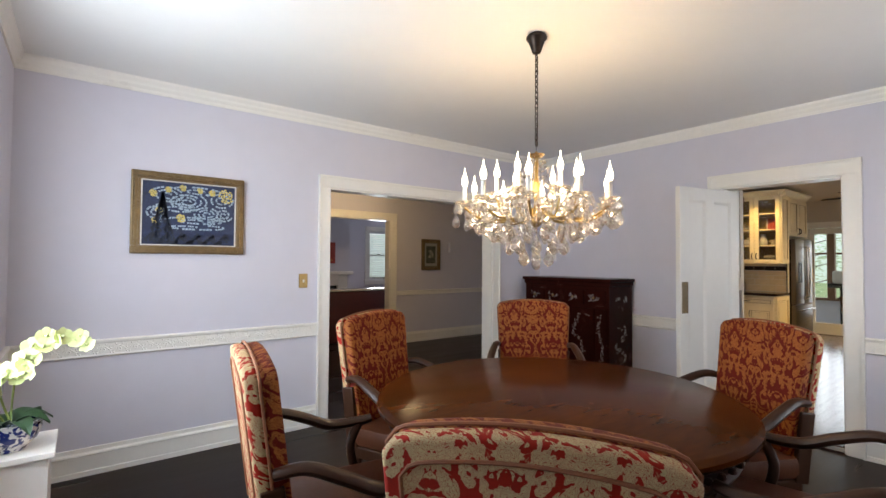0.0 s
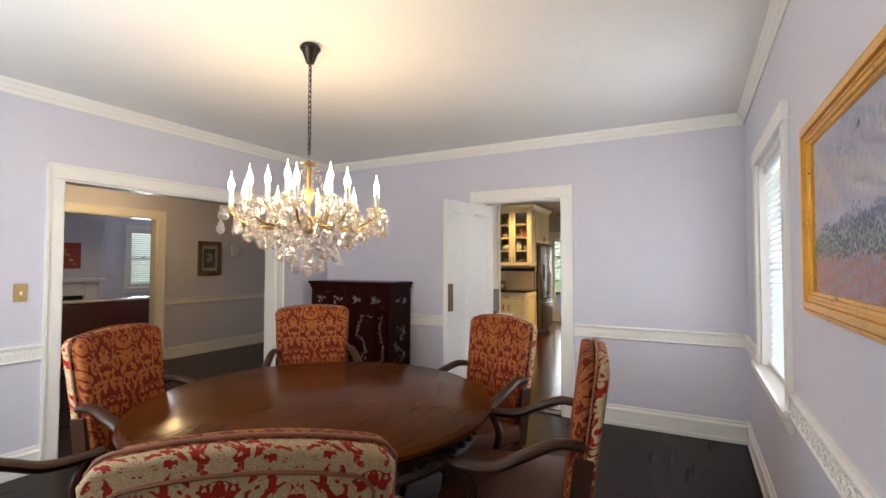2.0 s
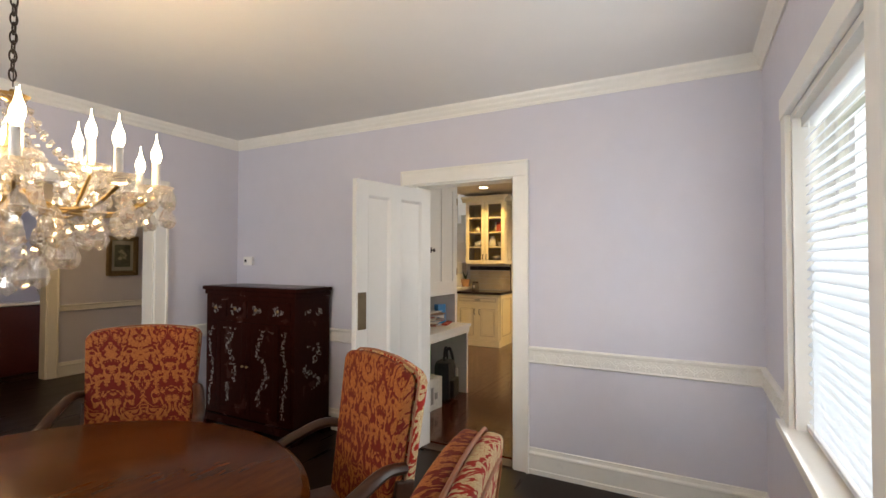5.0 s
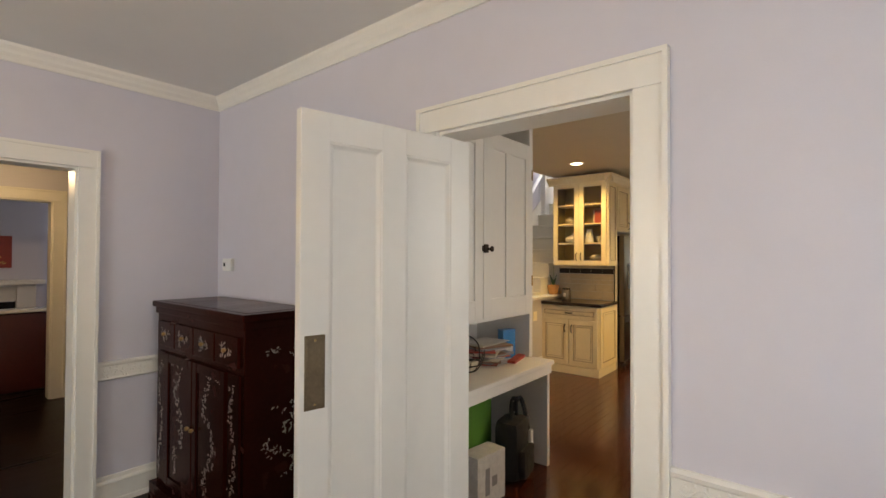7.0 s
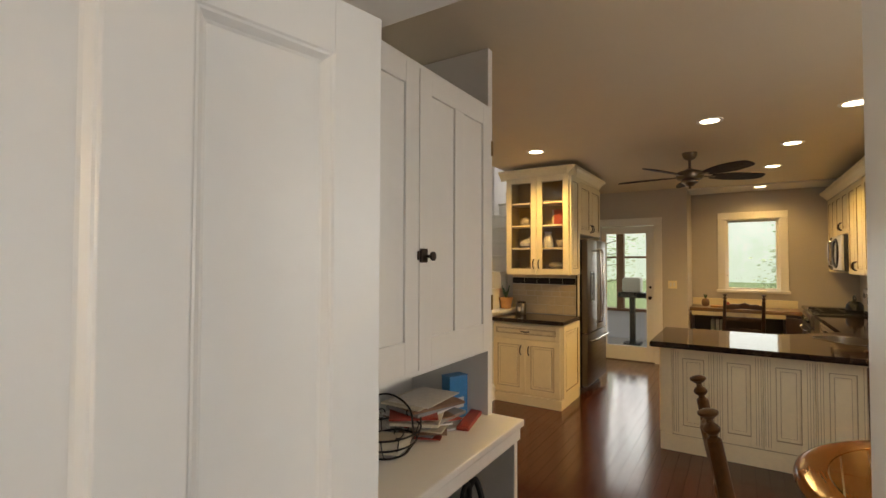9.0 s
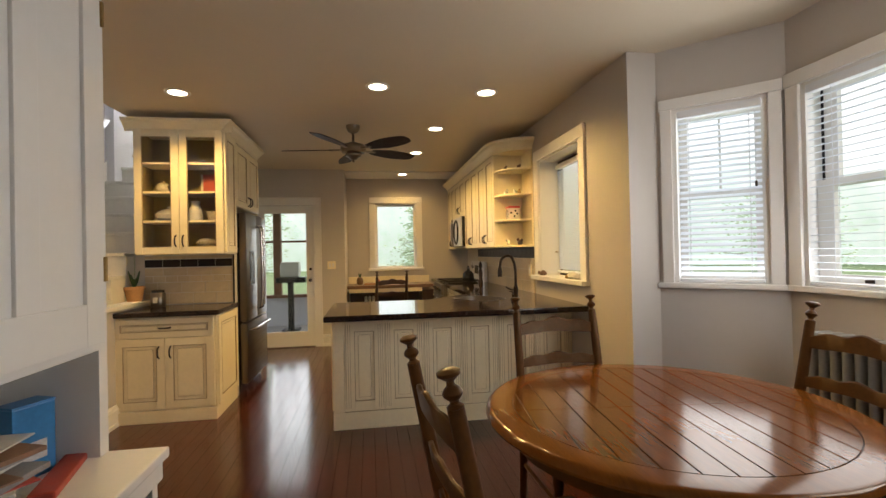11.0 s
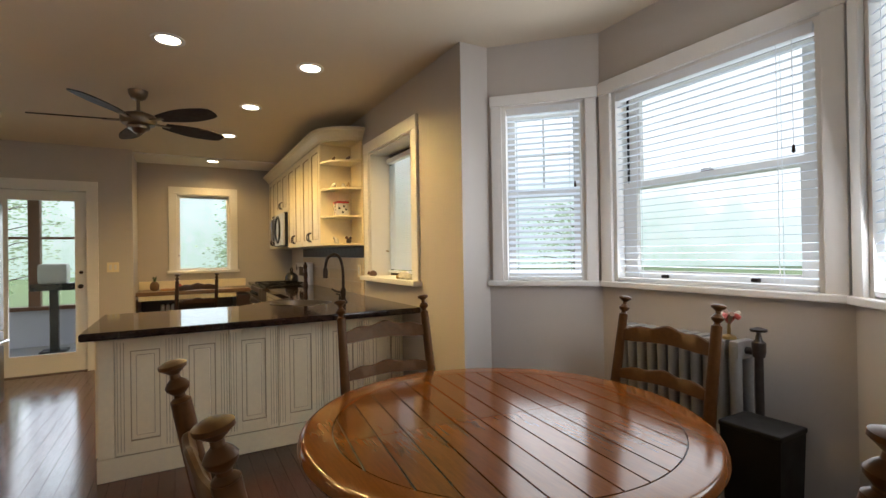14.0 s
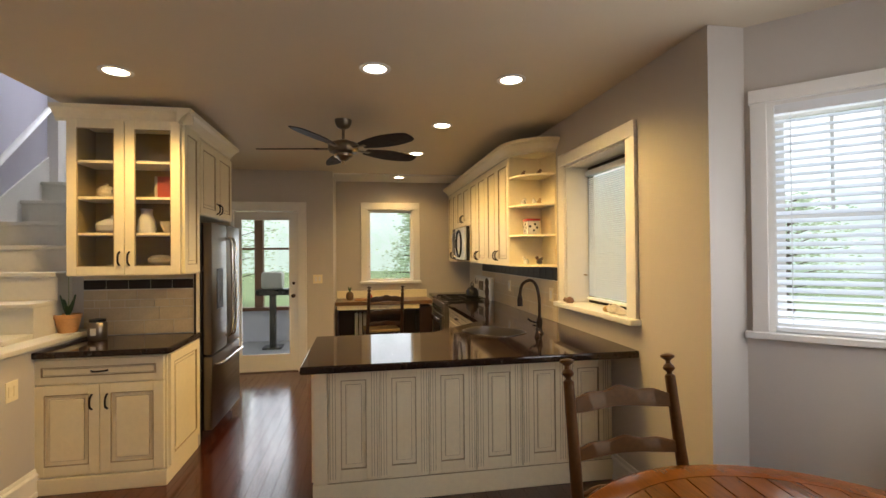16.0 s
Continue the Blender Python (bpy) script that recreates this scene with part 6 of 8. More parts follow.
t = thing("glass_cabinet", (9.07, 3.13, 1.375), 0, "cream wall cabinet with two glass doors and crown moulding", "cabinet")
H = 1.10
CABIN = mat("shaded_cabinet_interior", (0.26, 0.19, 0.06), 0.5, vary=0.1)
bm = bmesh.new()
add_box(bm, 0.0, 0.33, 0.0, 0.018, 0, H)
add_box(bm, 0.0, 0.33, 0.712, 0.73, 0, H)
add_box(bm, 0.0, 0.33, 0.018, 0.712, 0, 0.018)
add_box(bm, 0.0, 0.33, 0.018, 0.712, H - 0.018, H)
add_box(bm, 0.315, 0.33, 0.018, 0.712, 0.018, H - 0.018)
part("body", bm, CREAM, t)
raised_panel(t, "door", pose(-0.001, 0.728, 0.005, 0, 0, -90), 0.36, H - 0.01, glass=True, pull=(0.332, 0.115, True))
raised_panel(t, "door", pose(-0.001, 0.362, 0.005, 0, 0, -90), 0.36, H - 0.01, glass=True, pull=(0.028, 0.115, True))
raised_panel(t, "side_panel", pose(0.005, 0.0, 0.01), 0.32, H - 0.02)
# Thin sheets over the cream body carry the interior's shade in their colour.
part("lining", box(0.305, 0.314, 0.019, 0.711, 0.019, H - 0.019), CABIN, t, "cabinet interior with its shade in the colour")
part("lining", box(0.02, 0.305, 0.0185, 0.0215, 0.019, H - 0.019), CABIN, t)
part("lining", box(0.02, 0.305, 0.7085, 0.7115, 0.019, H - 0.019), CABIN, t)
for k in (1, 2, 3):
    part("shelf", box(0.02, 0.31, 0.02, 0.71, H * k / 4.3 + 0.03, H * k / 4.3 + 0.048), CREAM, t)
CORN = [(0, 0), (0.012, 0), (0.02, 0.02), (0.06, 0.06), (0.085, 0.075), (0.09, 0.10), (0.02, 0.10), (0, 0.10)]
bm = bmesh.new()
add_sweep(bm, CORN, (0, -0.085, H - 0.02), (0, 0.80, H - 0.02), out=(-1, 0, 0))
add_sweep(bm, CORN, (-0.085, 0, H - 0.02), (1.25, 0, H - 0.02), out=(0, -1, 0))
add_box(bm, 0, 0.33, 0, 0.73, H, H + 0.07)
part("crown_moulding", bm, CREAM, t, "cream crown moulding")


def dish(name, x, y, z, prof, material, label, cat="dish"):
    return solo(name, lathe(prof, 20, pose(x, y, z)), material, label, cat, smooth=True, group="dishes in the glass cabinet")


FLORAL = mat("floral_china", (0.45, 0.40, 0.31), 0.2, vary=0.5, scale=45, coat=0.3)
def shelf_z(sh):
    return 1.375 + (0.0185 if sh == 0 else H * sh / 4.3 + 0.0485)


def cup_bowl(y, sh, r, h, x=9.21):
    dish("bowl", x, y, shelf_z(sh), [(r * 0.5, 0), (r * 0.55, 0.008), (r * 0.9, h * 0.6), (r, h), (r * 0.94, h - 0.002), (r * 0.5, 0.016), (0.01, 0.012)], FLORAL, "floral china bowl on a cabinet shelf")


cup_bowl(3.61, 0, 0.068, 0.062)
cup_bowl(3.33, 0, 0.078, 0.045)
dish("plate_stack", 9.23, 3.33, shelf_z(0) + 0.0452, [(0.05, 0), (0.085, 0.03), (0.088, 0.05), (0.06, 0.075), (0.01, 0.085)], FLORAL, "floral china lidded dish on a bowl")
dish("tureen", 9.21, 3.64, shelf_z(1), [(0.065, 0), (0.105, 0.02), (0.112, 0.055), (0.10, 0.075), (0.06, 0.10), (0.014, 0.112), (0.018, 0.125), (0.004, 0.135)], CERAM, "white lidded tureen on a cabinet shelf")
dish("pitcher", 9.22, 3.42, shelf_z(1), [(0.055, 0), (0.065, 0.03), (0.055, 0.10), (0.035, 0.15), (0.042, 0.18), (0.036, 0.178), (0.01, 0.02)], CERAM, "white china pitcher on a cabinet shelf")
cup_bowl(3.27, 1, 0.055, 0.085)
cup_bowl(3.60, 2, 0.05, 0.06)
dish("teapot", 9.22, 3.69, shelf_z(2), [(0.035, 0), (0.058, 0.025), (0.06, 0.055), (0.04, 0.085), (0.012, 0.095), (0.014, 0.108), (0.004, 0.112)], FLORAL, "floral china teapot on a cabinet shelf")
dish("plate", 9.24, 3.42, shelf_z(3), [(0.05, 0), (0.055, 0.006), (0.09, 0.016), (0.088, 0.02), (0.05, 0.010), (0.01, 0.009)], CERAM, "white china plate on the top shelf")
t = thing("red_picture_card", (9.27, 3.31, 1.375 + H * 2 / 4.3 + 0.0485), 0, "small red framed card standing on a shelf", "card")
part("card", box(-0.006, 0.0, -0.075, 0.075, 0.0, 0.175, 0.002), PAPERS[1], t)
part("card_edge", box(-0.008, -0.006, 0.055, 0.075, 0.0, 0.175), PAPERS[4], t)

# tiles behind the corner counter
t = thing("backsplash_corner", (9.40, 3.14, 0.91), 0, "beige stone tile backsplash with dark border", "backsplash", kind="structure")
part("grout_bed", box(-0.004, 0.004, 0.0, 0.79, 0.0, 0.465), CREAMPAINT, t)
part("edge_strip", box(-0.016, -0.004, 0.0, 0.012, 0.0, 0.46), BRONZE, t)


def tile_wall(parent, u0, u1, rows, place, mats):
    """Tiles in running bond; place(u, z, w, h) gives the pose of one tile."""
    me = {}
    for z0, h, w, off, mt in rows:
        u = u0 - off
        while u < u1:
            a, b = max(u, u0), min(u + w, u1)
            if b - a > 0.02:
                key = (round(b - a, 3), h, mt.name)
                if key not in me:
                    ob = part("tile", box(0, b - a - 0.004, -0.006, 0, 0, h - 0.004, 0.0015), mt, parent)
                    me[key] = ob.data
                else:
                    ob = new("tile", me[key])
                    ob.parent = parent
                ob.matrix_basis = place(a, z0)
            u += w


tile_wall(t, 0.015, 0.79, [(0.005, 0.105, 0.21, 0.0, TILE), (0.11, 0.10, 0.21, 0.1, TILE), (0.21, 0.06, 0.105, 0.03, TILE), (0.27, 0.075, 0.21, 0.05, TILE), (0.35, 0.075, 0.155, 0.0, DTILE), (0.43, 0.03, 0.21, 0.05, TILE)], lambda u, z: pose(-0.004, 0.805 - u, z, 0, 0, -90), None)

t = thing("potted_plant", (9.245, 3.955, 0.965), 0, "small succulent in a terracotta pot on the low wall", "plant")
part("pot", lathe([(0.058, 0), (0.078, 0.10), (0.085, 0.104), (0.085, 0.132), (0.076, 0.132), (0.068, 0.112), (0.01, 0.108)], 20), TERRA, t, "terracotta pot", True)
for k in range(6):
    a = k * 1.1
    part("leaf", tube(bow([(0, 0, 0.108), (0.02 * math.cos(a), 0.02 * math.sin(a), 0.17), (0.045 * math.cos(a), 0.045 * math.sin(a), 0.20 + 0.035 * (k % 3))]), [0.010 + 0.0014 * (6 - abs(i - 6)) for i in range(13)], 6, None, 0.5), LEAF, t, "", True)
part("flower_stalk", tube([(0, 0, 0.108), (0.01, 0.0, 0.26), (0.025, 0.01, 0.40)], 0.002, 5), STEM, t)
t = thing("glass_jar", (9.20, 3.74, 0.909), 0, "dark lidded jar with white label on the counter", "jar")
part("jar_body", lathe([(0.054, 0), (0.06, 0.012), (0.06, 0.12), (0.05, 0.132)], 20), STEEL, t, "", True)
part("lid", lathe([(0.052, 0.132), (0.052, 0.15), (0.012, 0.156)], 20), BLACK, t, "", True)
part("label", box(-0.062, -0.058, -0.018, 0.018, 0.04, 0.09), PAPERS[0], t)
t = thing("wall_switch", (8.60, 3.90, 0.72), 0, "cream switch plate on the low wall", "switch")
part("plate", box(-0.05, 0.05, -0.006, 0, -0.06, 0.06, 0.002), CREAM, t)
for dx in (-0.022, 0.022):
    part("rocker", box(dx - 0.012, dx + 0.012, -0.010, -0.006, -0.03, 0.03, 0.002), CREAM, t)

# refrigerator and the cabinet above it
t = thing("refrigerator", (9.50, 3.13, 0), 0, "stainless steel refrigerator with dark sides and bar handles", "refrigerator")
part("cabinet_body", box(0.0, 0.88, 0.0, 0.76, 0.03, 1.78, 0.006), BLACK, t, "dark grey body")
part("kick_grille", box(0.02, 0.86, 0.01, 0.03, 0.0, 0.08), BLACK, t)
for x0, x1, nm in ((0.003, 0.438, "upper_door"), (0.442, 0.877, "upper_door")):
    d = part(nm, box(x0, x1, -0.075, -0.004, 0.70, 1.785, 0.018), STEEL, t, "", True)
    hx = x1 - 0.05 if x0 < 0.2 else x0 + 0.05
    part("handle", tube(bow([(hx, -0.075, 0.80), (hx, -0.125, 0.84), (hx, -0.135, 1.2), (hx, -0.125, 1.62), (hx, -0.075, 1.66)]), 0.013, 10), CHROME, d, "curved steel handle", True)
part("water_dispenser", box(0.13, 0.31, -0.079, -0.07, 1.06, 1.40, 0.006), BLACK, t, "black water dispenser")
d = part("freezer_drawer", box(0.003, 0.877, -0.075, -0.004, 0.09, 0.69, 0.018), STEEL, t, "", True)
part("handle", tube(bow([(0.10, -0.075, 0.61), (0.14, -0.13, 0.62), (0.44, -0.14, 0.625), (0.74, -0.13, 0.62), (0.78, -0.075, 0.61)]), 0.013, 10), CHROME, d, "", True)
t = thing("fridge_cabinet", (9.48, 3.13, 1.84), 0, "cream wall cabinet over the refrigerator", "cabinet")
part("body", box(0.0, 0.92, 0.02, 0.79, 0.0, 0.63, 0.003), CREAM, t)
raised_panel(t, "door", pose(0.005, 0.02, 0.005), 0.452, 0.60, pull=(0.415, 0.08, True))
raised_panel(t, "door", pose(0.462, 0.02, 0.005), 0.452, 0.60, pull=(0.037, 0.08, True))
t = thing("fridge_side_panel", (10.40, 3.13, 0), 0, "cream tall panel beside the refrigerator", "cabinet panel")
part("panel", box(0.0, 0.03, 0.02, 0.79, 0.0, 2.47, 0.003), CREAM, t)

# back door with its view to the porch
t = thing("door_back", (11.79, 2.67, 0), 0, "white back door with one large glass pane", "door", kind="structure")
f = bmesh.new()
add_box(f, -0.02, 0.02, 0.005, 0.098, 0.01, 2.07)
add_box(f, -0.02, 0.02, 0.708, 0.775, 0.01, 2.07)
add_box(f, -0.0195, 0.0195, 0.098, 0.708, 0.01, 0.215)
add_box(f, -0.0195, 0.0195, 0.098, 0.708, 1.975, 2.07)
part("door_frame", f, TRIM, t)
g = part("pane", box(-0.003, 0.003, 0.098, 0.708, 0.215, 1.975), PANE, t)
g.visible_shadow = False
b = bmesh.new()
for y0, y1, z0, z1 in ((0.098, 0.112, 0.215, 1.975), (0.694, 0.708, 0.215, 1.975), (0.112, 0.694, 0.215, 0.229), (0.112, 0.694, 1.961, 1.975)):
    add_box(b, -0.026, -0.003, y0, y1, z0, z1, 0.003)
part("glazing_bead", b, TRIM, t)
k = part("door_knob", lathe([(0.022, 0), (0.022, 0.008), (0.009, 0.012), (0.009, 0.035), (0.024, 0.045), (0.026, 0.06), (0.012, 0.07)], 16, pose(-0.02, 0.055, 0.98, 0, -90)), BRONZE, t, "dark bronze knob", True)
part("deadbolt", lathe([(0.02, 0), (0.018, 0.014), (0.006, 0.02)], 16, pose(-0.02, 0.055, 1.14, 0, -90)), BRONZE, t, "", True)
part("threshold", box(-0.035, 0.06, -0.0, 0.78, 0.0, 0.012), STEEL, t)

PORCHW = mat("brown_porch_wood", (0.16, 0.065, 0.03), 0.5, vary=0.3, scale=6)
solo("porch_floor", box(11.87, 14.3, 2.0, 5.2, -0.2, -0.03), mat("grey_porch_boards", (0.35, 0.35, 0.36), 0.6, vary=0.15), "grey porch floor", "floor", "structure")
solo("porch_wall", box(14.2, 14.3, 2.0, 5.2, -0.03, 0.52), mat("pale_porch_wall", (0.62, 0.62, 0.68), 0.6, vary=0.05), "low pale porch wall", "wall", "structure")
for y in (2.2, 3.58, 4.9):
    solo("porch_post", box(14.16, 14.30, y, y + 0.14, 0.52, 2.6, 0.006), PORCHW, "brown wooden porch post", "post", "structure")
solo("porch_sill", box(14.12, 14.32, 2.0, 5.2, 0.52, 0.58, 0.006), PORCHW, "brown wooden porch sill", "sill", "structure")
solo("porch_rail", box(14.22, 14.26, 2.0, 5.2, 1.60, 1.64), PORCHW, "brown porch window rail", "rail", "structure")
solo("porch_roof", box(11.87, 14.7, 2.34, 5.4, 2.6, 2.7), CEIL, "white porch ceiling", "ceiling", "structure")
t = thing("grill_stand", (13.55, 3.30, -0.03), 0, "black metal grill stand with white cover on the porch", "grill")
part("post", box(-0.05, 0.05, -0.05, 0.05, 0, 0.88, 0.01), BLACK, t)
part("shelf", box(-0.16, 0.16, -0.28, 0.24, 0.88, 0.98, 0.015), BLACK, t)
part("cover", box(-0.13, 0.13, -0.17, 0.17, 0.98, 1.26, 0.05), WHITEP, t, "white rounded cover", True)
part("base_plate", box(-0.15, 0.15, -0.15, 0.15, 0, 0.03, 0.005), BLACK, t)

# switch by the back door
t = thing("wall_switch", (11.75, 2.42, 1.19), 0, "cream double switch plate", "switch")
part("plate", box(-0.006, 0, -0.06, 0.06, -0.058, 0.058, 0.002), CREAM, t)
for dy in (-0.024, 0.024):
    part("rocker", box(-0.010, -0.006, dy - 0.012, dy + 0.012, -0.03, 0.03, 0.002), WHITEP, t)

# desk nook
t = thing("nook_desk", (12.10, 0.88, 0), 0, "brown wooden desk top in the nook", "desk")
part("desktop", box(-0.20, 0.39, 0.0, 1.33, 0.81, 0.86, 0.006), mat("tan_desk_wood", (0.17, 0.09, 0.04), 0.35, vary=0.3, scale=5, stretch=(3, 0.4, 1)), t)
part("fascia", box(-0.18, -0.16, 0.18, 1.305, 0.75, 0.81, 0.003), CREAM, t, "cream fascia")
part("backboard", box(0.36, 0.39, 0.0, 1.33, 0.86, 0.97, 0.004), CREAM, t)
# Dark boards below the desktop paint in the shade beneath it.
part("back_panel", box(0.36, 0.385, 0.0, 1.33, 0.0, 0.77, 0.004), DARKWOOD, t, "dark panel standing in for shade under the desk")
part("drawer_unit", box(-0.18, 0.36, 0.0, 0.18, 0.0, 0.77, 0.004), DARKWOOD, t)
part("end_panel", box(-0.18, 0.36, 1.305, 1.33, 0.0, 0.77, 0.004), DARKWOOD, t)
t = thing("radiator", (12.28, 1.88, 0), 0, "small white radiator under the nook desk", "radiator")
for k in range(3):
    part("column", box(-0.05, 0.1, -0.09 + 0.06 * k, -0.045 + 0.06 * k, 0.06, 0.66, 0.018), WHITEP, t, "", True)
for y in (-0.09, 0.04):
    part("foot", box(-0.05, 0.1, y, y + 0.04, 0, 0.06, 0.006), WHITEP, t)
t = thing("pineapple_figure", (12.20, 2.02, 0.86), 0, "carved wooden pineapple ornament on the desk", "ornament")
part("fruit", lathe([(0.03, 0), (0.05, 0.02), (0.055, 0.06), (0.045, 0.10), (0.02, 0.12)], 14), mat("carved_brown", (0.16, 0.09, 0.04), 0.6, vary=0.5, scale=60, bump=0.6, bump_scale=90), t, "", True)
for k in range(7):
    a = k * 0.9
    part("leaf", tube([(0, 0, 0.11), (0.015 * math.cos(a), 0.015 * math.sin(a), 0.15), (0.03 * math.cos(a), 0.03 * math.sin(a), 0.18 + 0.01 * (k % 2))], [0.008, 0.006, 0.001], 5), LEAF, t)
t = thing("wooden_tray", (12.10, 1.83, 0.86), 0, "small wooden tray with red ornaments", "tray")
part("tray", box(-0.08, 0.08, -0.17, 0.12, 0, 0.025, 0.006), TERRA, t)
part("ornament", lathe([(0.02, 0), (0.03, 0.03), (0.01, 0.06)], 10, pose(0, -0.10, 0.025)), PAPERS[1], t, "", True)


# ladder-back chairs
def finial(bm, x, y, z, s=1.0):
    add_lathe(bm, [(0.020, 0), (0.022, 0.006), (0.012, 0.014), (0.012, 0.020), (0.024, 0.032), (0.026, 0.040), (0.020, 0.050), (0.011, 0.058), (0.010, 0.068), (0.022, 0.078), (0.030, 0.084), (0.030, 0.092), (0.018, 0.098), (0.004, 0.100)], 16, pose(x, y, z) @ Matrix.Scale(s, 4))


def wavy_slat(w, z, h, y, lift, m, bend=0.02):
    """A ladder-back slat with a shaped upper edge."""
    bm = bmesh.new()
    n = 20
    rows = []
    for k in range(n + 1):
        u = 2 * k / n - 1
        x = u * w / 2
        top = z + h + lift * (0.5 + 0.5 * math.cos(u * math.pi)) + 0.25 * lift * math.cos(3 * u * math.pi)
        bot = z + 0.5 * lift * (0.5 + 0.5 * math.cos(u * math.pi))
        yy = y - bend * (1 - u * u)
        rows.append([bm.verts.new((x, yy + dy, zz)) for dy, zz in ((-0.009, bot), (0.009, bot), (0.009, top - 0.006), (0.004, top), (-0.004, top), (-0.009, top - 0.006))])
    for a, b in zip(rows, rows[1:]):
        for i in range(6):
            bm.faces.new((a[i], b[i], b[(i + 1) % 6], a[(i + 1) % 6]))
    bm.faces.new(rows[0][::-1])
    bm.faces.new(rows[-1])
    bmesh.ops.recalc_face_normals(bm, faces=bm.faces[:])
    bmesh.ops.transform(bm, matrix=m, verts=bm.verts[:])
    return bm


def ladder_chair(name="ladder_back_chair", wood=None, group="chairs round the breakfast table"):
    wood = wood or OAKCHAIR
    t = thing(name, label="oak ladder-back chair with turned finials and padded seat", category="chair", group=group)
    lean = pose(0, 0, 0.44, 11.0)
    for s in (-1, 1):
        bm = bmesh.new()
        add_tube(bm, [(s * 0.235, 0.0, 0.0), (s * 0.228, 0, 0.30), (s * 0.225, 0, 0.565)], [0.024, 0.023, 0.021], 12, lean)
        part("back_post", bm, wood, t, "", True)
        fb = bmesh.new()
        finial(fb, s * 0.225, 0, 0.562, 0.95)
        bmesh.ops.transform(fb, matrix=lean, verts=fb.verts[:])
        part("finial", fb, wood, t, "turned finial", True)
        part("back_leg", tube([(s * 0.235, 0.0, 0.46), (s * 0.235, 0.0, 0.25), (s * 0.235, -0.03, 0.0)], [0.024, 0.023, 0.019], 12), wood, t, "", True)
        part("front_leg", lathe([(0.018, 0), (0.022, 0.03), (0.017, 0.06), (0.024, 0.18), (0.020, 0.26), (0.026, 0.30), (0.022, 0.43)], 12, pose(s * 0.215, 0.42, 0)), wood, t, "", True)
        part("side_stretcher", tube([(s * 0.232, 0.0, 0.2), (s * 0.216, 0.42, 0.2)], 0.011, 8), wood, t, "", True)
        part("side_rail", box(s * 0.222 - 0.014, s * 0.222 + 0.014, 0.0, 0.43, 0.395, 0.445, 0.005), wood, t)
    for z, h, lf in ((0.445, 0.062, 0.028), (0.27, 0.05, 0.022), (0.11, 0.05, 0.022)):
        part("slat", wavy_slat(0.43, z, h, 0, lf, lean), wood, t, "", True)
    part("front_rail", box(-0.215, 0.215, 0.41, 0.435, 0.395, 0.445, 0.005), wood, t)
    part("front_stretcher", tube([(-0.215, 0.42, 0.16), (0.215, 0.42, 0.16)], 0.011, 8), wood, t, "", True)
    part("seat_cushion", box(-0.235, 0.235, 0.03, 0.46, 0.445, 0.485, 0.018), CUSHION, t, "beige padded seat", True)
    return t


BT = Vector((6.285, 0.765, 0))
# middle of each chair's top (x, y) and the turn of its front
SEATS = [((7.20, 0.82), 90), ((6.30, -0.15), 0), ((5.93, 1.70), 187), ((5.25, 0.74), -82)]
first = None
for (cx, cy), rz in SEATS:
    m = pose(cx, cy, 0, 0, 0, rz) @ pose(0, 0.115, 0)
    if first is None:
        first = ladder_chair()
        first.matrix_basis = m
    else:
        copy_thing(first, m)
t = ladder_chair("ladder_back_chair", DARKWOOD, "desk chair")
tagged(t, "dark ladder-back chair at the nook desk", "chair")
t.matrix_basis = pose(11.80, 1.55, 0, 0, 0, -82)


